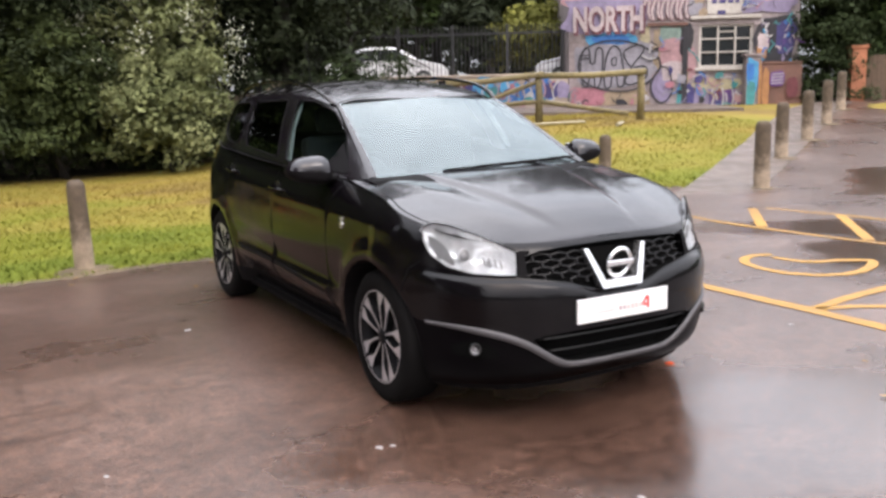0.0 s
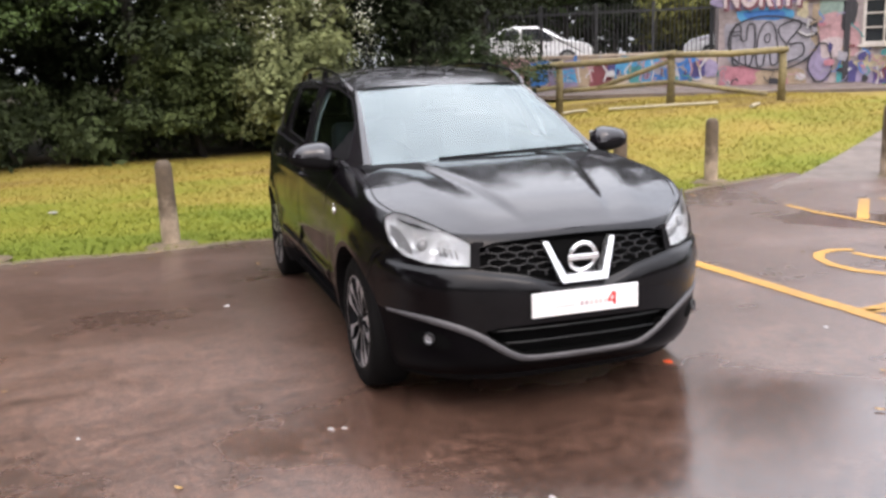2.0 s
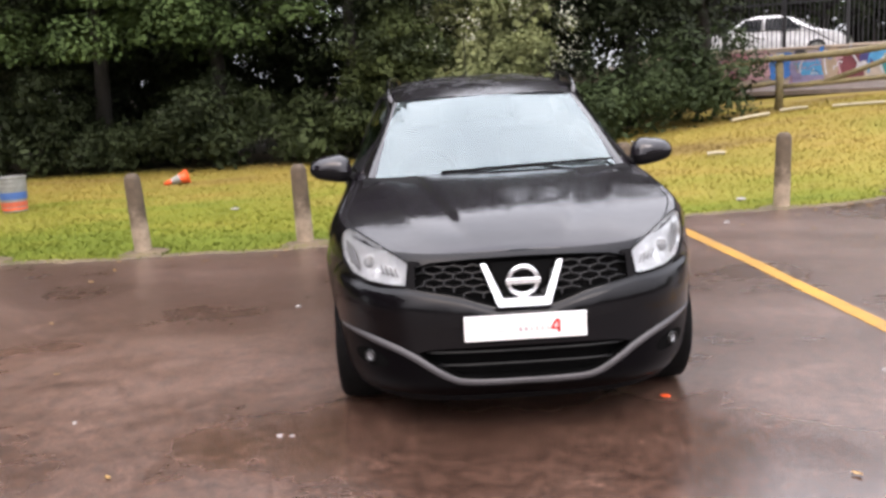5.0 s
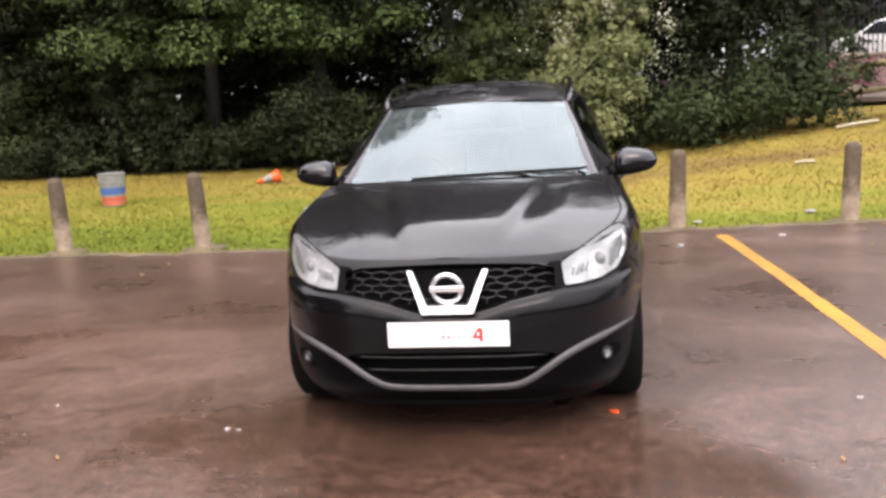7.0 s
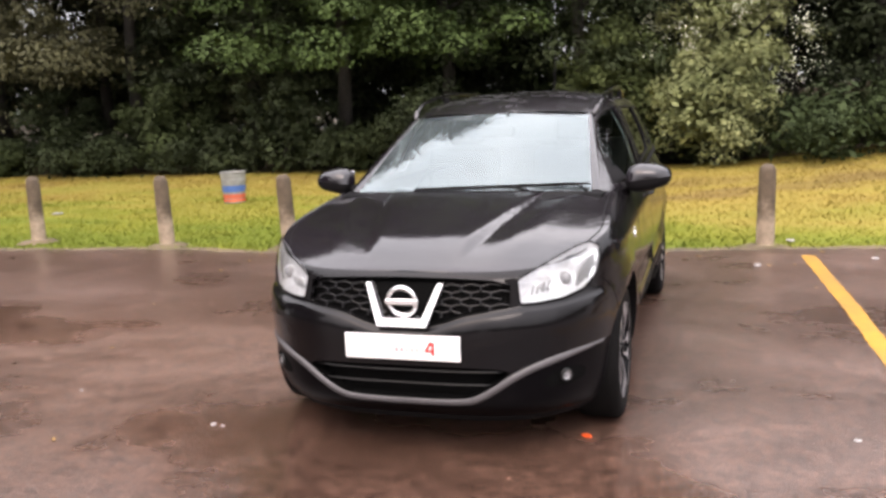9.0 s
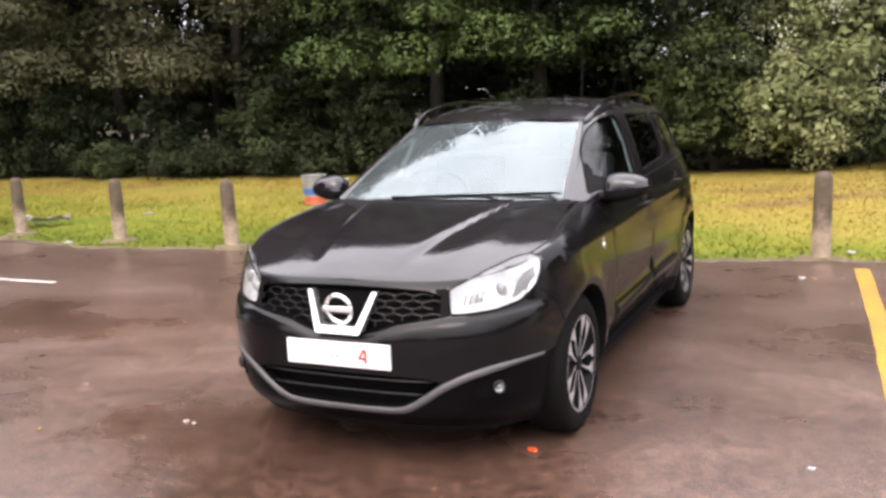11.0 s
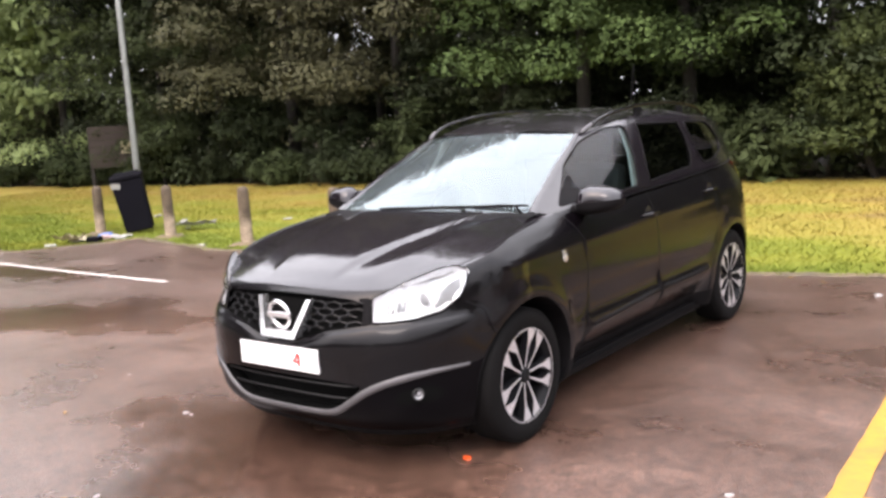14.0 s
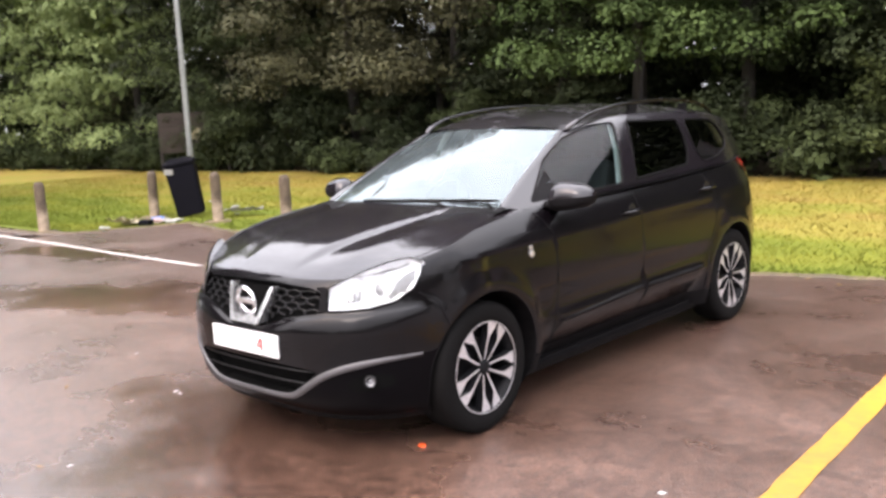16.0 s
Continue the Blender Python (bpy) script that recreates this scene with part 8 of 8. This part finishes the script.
    pts = [(0.560, 1.17, 1.438), (0.582, 1.28, 1.492), (0.590, 1.45, 1.538), (0.588, 1.8, 1.576), (0.578, 2.2, 1.590), (0.562, 2.6, 1.580), (0.545, 2.9, 1.551), (0.530, 3.08, 1.500), (0.525, 3.12, 1.475)]
    line = []
    for i in range(len(pts) - 1):
        p0, p1, p2, p3 = (Vector(pts[max(0, min(len(pts) - 1, i + d))]) for d in (-1, 0, 1, 2))
        line += [0.5 * (2 * p1 + (p2 - p0) * t + (2 * p0 - 5 * p1 + 4 * p2 - p3) * t * t + (3 * p1 - p0 - 3 * p2 + p3) * t ** 3) for t in (0, 0.25, 0.5, 0.75)]
    line.append(Vector(pts[-1]))
    part("rail_bar", tube(bmesh.new(), [(s * p.x, p.y, p.z) for p in line], 0.0135, 8, squash=0.85), M_PAINT, rr, smooth=True)
    bm = bmesh.new()
    tube(bm, [(s * p.x * 1.004, p.y - 0.004, p.z + 0.003) for p in line[:5]], [0.005, 0.0122, 0.0135, 0.0128, 0.005], 8)
    part("rail_tip", bm, M_SATIN, rr, "silver front end", smooth=True)
    for y in (1.9, 2.62):
        bm = bmesh.new()
        box(bm, (0.022, 0.10, 0.06), (s * (0.580 if y < 2 else 0.556), y, lut([(1.9, 1.538), (2.62, 1.532)], y)), bevel=0.006)
        part("rail_foot", bm, M_TRIM, rr)
    bm = bmesh.new()
    x = side_x(0.375, 0.844) + flare(0.375, 0.844)
    lathe(bm, [(0.021, 0.0), (0.020, 0.006), (0.012, 0.008), (0, 0.008)], 18, at=(s * (x - 0.001), 0.375, 0.844), rot=pose(0, 0, 0, 0, 90 * s, 0))
    box(bm, (0.006, 0.03, 0.014), (s * (x + 0.002), 0.368, 0.876), bevel=0.002)
    part("wing_badge", bm, M_CHROME, car, "small bright badge on the wing", smooth=False)
    tl = new("tail_lamp")
    tl.parent = car
    poly = rounded([(p_side(3.06, 1.13), 1.135), (p_side(3.30, 1.13), 1.15), (p_side(3.46, 1.0), 1.08), (p_side(3.46, 0.9), 0.93), (p_side(3.30, 0.95), 0.95), (p_side(3.16, 1.05), 1.06)], 0.02)
    gv, gf = flat_mesh([], [poly], [(a, b) for a in np.arange(3.7, 5, 0.05) for b in np.arange(0.9, 1.16, 0.04) if inside((a, b), poly)], 0.008)
    bm = bmesh.new()
    vs = [bm.verts.new((s * (body(a, b)[0] + 0.006), body(a, b)[1] + 0.004, b)) for a, b in gv]
    for q in gf:
        c = (sum(gv[i][0] for i in q) / 3, sum(gv[i][1] for i in q) / 3)
        if inside(c, poly):
            bm.faces.new([vs[i] for i in q])
    bmesh.ops.recalc_face_normals(bm, faces=bm.faces)
    part("lamp_cover", bm, M_REDLAMP, tl, "red and clear rear lamp", smooth=True)

for x0, x1, lift in ((0.39, -0.30, 0.0), (0.645, 0.35, 0.004)):
    wp = new("wiper")
    wp.parent = car
    bm = bmesh.new()
    pts = []
    for t in np.linspace(0, 1, 12):
        x = x0 + (x1 - x0) * t
        y = lut(SCREEN_BASE, abs(x)) + (0.040 - 0.030 * t if x0 < 0.5 else 0.030)
        pts.append((x, y, 1.078 + (y - lut(SCREEN_BASE, abs(x))) * 0.48 + 0.006 + lift))
    tube(bm, pts, [0.006 + 0.004 * math.sin(math.pi * t) for t in np.linspace(0, 1, 12)], 6)
    part("blade", bm, M_TRIM, wp, smooth=True)
    bm = bmesh.new()
    mid = pts[6]
    tube(bm, [(x0 - 0.01, lut(SCREEN_BASE, abs(x0)) - 0.03, 1.068), (pts[2][0], pts[2][1] - 0.012, pts[2][2] - 0.006), (mid[0], mid[1] - 0.004, mid[2])], [0.008, 0.005, 0.004], 6)
    part("arm", bm, M_TRIM, wp, smooth=True)

ae = new("aerial")
ae.parent = car
bm = bmesh.new()
lathe(bm, [(0.028, 0.0), (0.022, 0.018), (0.008, 0.03), (0, 0.032)], 14, at=(0, 3.0, 1.525))
part("aerial_foot", bm, M_TRIM, ae, smooth=True)
part("mast", tube(bmesh.new(), [(0, 3.0, 1.545), (0, 3.03, 1.68), (0, 3.08, 1.90)], [0.006, 0.0045, 0.0035], 6), M_TRIM, ae)

# ---- what shows inside through the glass ----
bm = bmesh.new()
rows = []
for y, z in ((0.34, 1.075), (0.55, 1.065), (0.85, 1.045), (0.98, 1.00), (1.0, 0.80)):
    rows.append([bm.verts.new((x, y - 0.04 * (x / 0.7) ** 2, z - 0.02 * (x / 0.7) ** 2)) for x in np.linspace(-0.72, 0.72, 15)])
for a, b in zip(rows, rows[1:]):
    for k in range(14):
        bm.faces.new((a[k], a[k + 1], b[k + 1], b[k]))
part("dashboard", bm, M_DASH, car, smooth=True)
sw = new("steering_wheel")
sw.parent = car
m = pose(-0.37, 1.12, 0.98, 62, 0, 0)
bm = bmesh.new()
tube(bm, [m @ Vector((0.185 * math.cos(t), 0.185 * math.sin(t), 0)) for t in np.linspace(0, 2 * math.pi, 32)[:-1]], 0.016, 8, close=True)
part("wheel_rim", bm, M_TRIM, sw, smooth=True)
bm = bmesh.new()
for a in (0, 180, 270):
    box(bm, (0.17, 0.05, 0.02), tuple(m @ Vector((0.09 * math.cos(radians(a)), 0.09 * math.sin(radians(a)), 0))), rot=m.to_3x3().to_4x4() @ pose(0, 0, 0, 0, 0, a), bevel=0.006)
part("wheel_spokes", bm, M_TRIM, sw)


def seat(x, y, w, rows_back):
    st = new("seat")
    st.parent = car
    bm = bmesh.new()
    box(bm, (w, 0.13, 0.62), (x, y + 0.12, 0.93), rot=pose(0, 0, 0, -14, 0, 0), bevel=0.045)
    part("backrest", bm, M_SEAT, st, smooth=False)
    bm = bmesh.new()
    box(bm, (w, 0.5, 0.15), (x, y - 0.15, 0.60), bevel=0.05)
    part("cushion", bm, M_SEAT, st)
    for hx in rows_back:
        bm = bmesh.new()
        box(bm, (0.25, 0.10, 0.17), (hx, y + 0.24, 1.33), rot=pose(0, 0, 0, -10, 0, 0), bevel=0.04)
        part("headrest", bm, M_SEAT, st)


seat(0.37, 1.42, 0.50, (0.37,))
seat(-0.37, 1.42, 0.50, (-0.37,))
seat(0.0, 2.25, 1.26, (-0.4, 0.4))
for s in (1, -1):
    bm = bmesh.new()
    pts = [(1.42, 1.09), (1.52, 1.30), (1.60, 1.475)]
    prev = None
    for y, z in pts:
        cur = [bm.verts.new((s * (green_x(y, z) - 0.03), y + d, z)) for d in (-0.05, 0.10)]
        if prev:
            bm.faces.new((prev[0], prev[1], cur[1], cur[0]))
        prev = cur
    part("pillar_trim", bm, M_LINING, car, "pale inner pillar trim")
    bm = bmesh.new()
    prev = None
    for y in np.linspace(0.5, 3.4, 20):
        cur = [bm.verts.new((s * (green_x(y, belt(y)) + 0.02), y, belt(y) - 0.008)), bm.verts.new((s * (green_x(y, belt(y)) - 0.10), y, belt(y) - 0.02)), bm.verts.new((s * (green_x(y, belt(y)) - 0.12), y, belt(y) - 0.35))]
        if prev:
            for k in range(2):
                bm.faces.new((prev[k], cur[k], cur[k + 1], prev[k + 1]))
        prev = cur
    part("door_lining", bm, M_TRIM, car)
verts, n = [], 10
ys = np.linspace(1.16, 3.3, 16)
for y in ys:
    for k in range(n + 1):
        sx = k / n * 2 - 1
        verts.append((sx * (green_x(y, roof_edge(y)) - 0.04), y, lut(ROOF_MID, y) - 0.035 - 0.05 * abs(sx) ** 2.4))
raw("roof_lining", verts, [(i * (n + 1) + k, i * (n + 1) + k + 1, (i + 1) * (n + 1) + k + 1, (i + 1) * (n + 1) + k) for i in range(len(ys) - 1) for k in range(n)], M_LINING, car, "pale headlining", smooth=True)
bm = bmesh.new()
box(bm, (0.24, 0.035, 0.07), (0, 0.98, 1.36), bevel=0.015)
part("rear_view_mirror", bm, M_TRIM, car)
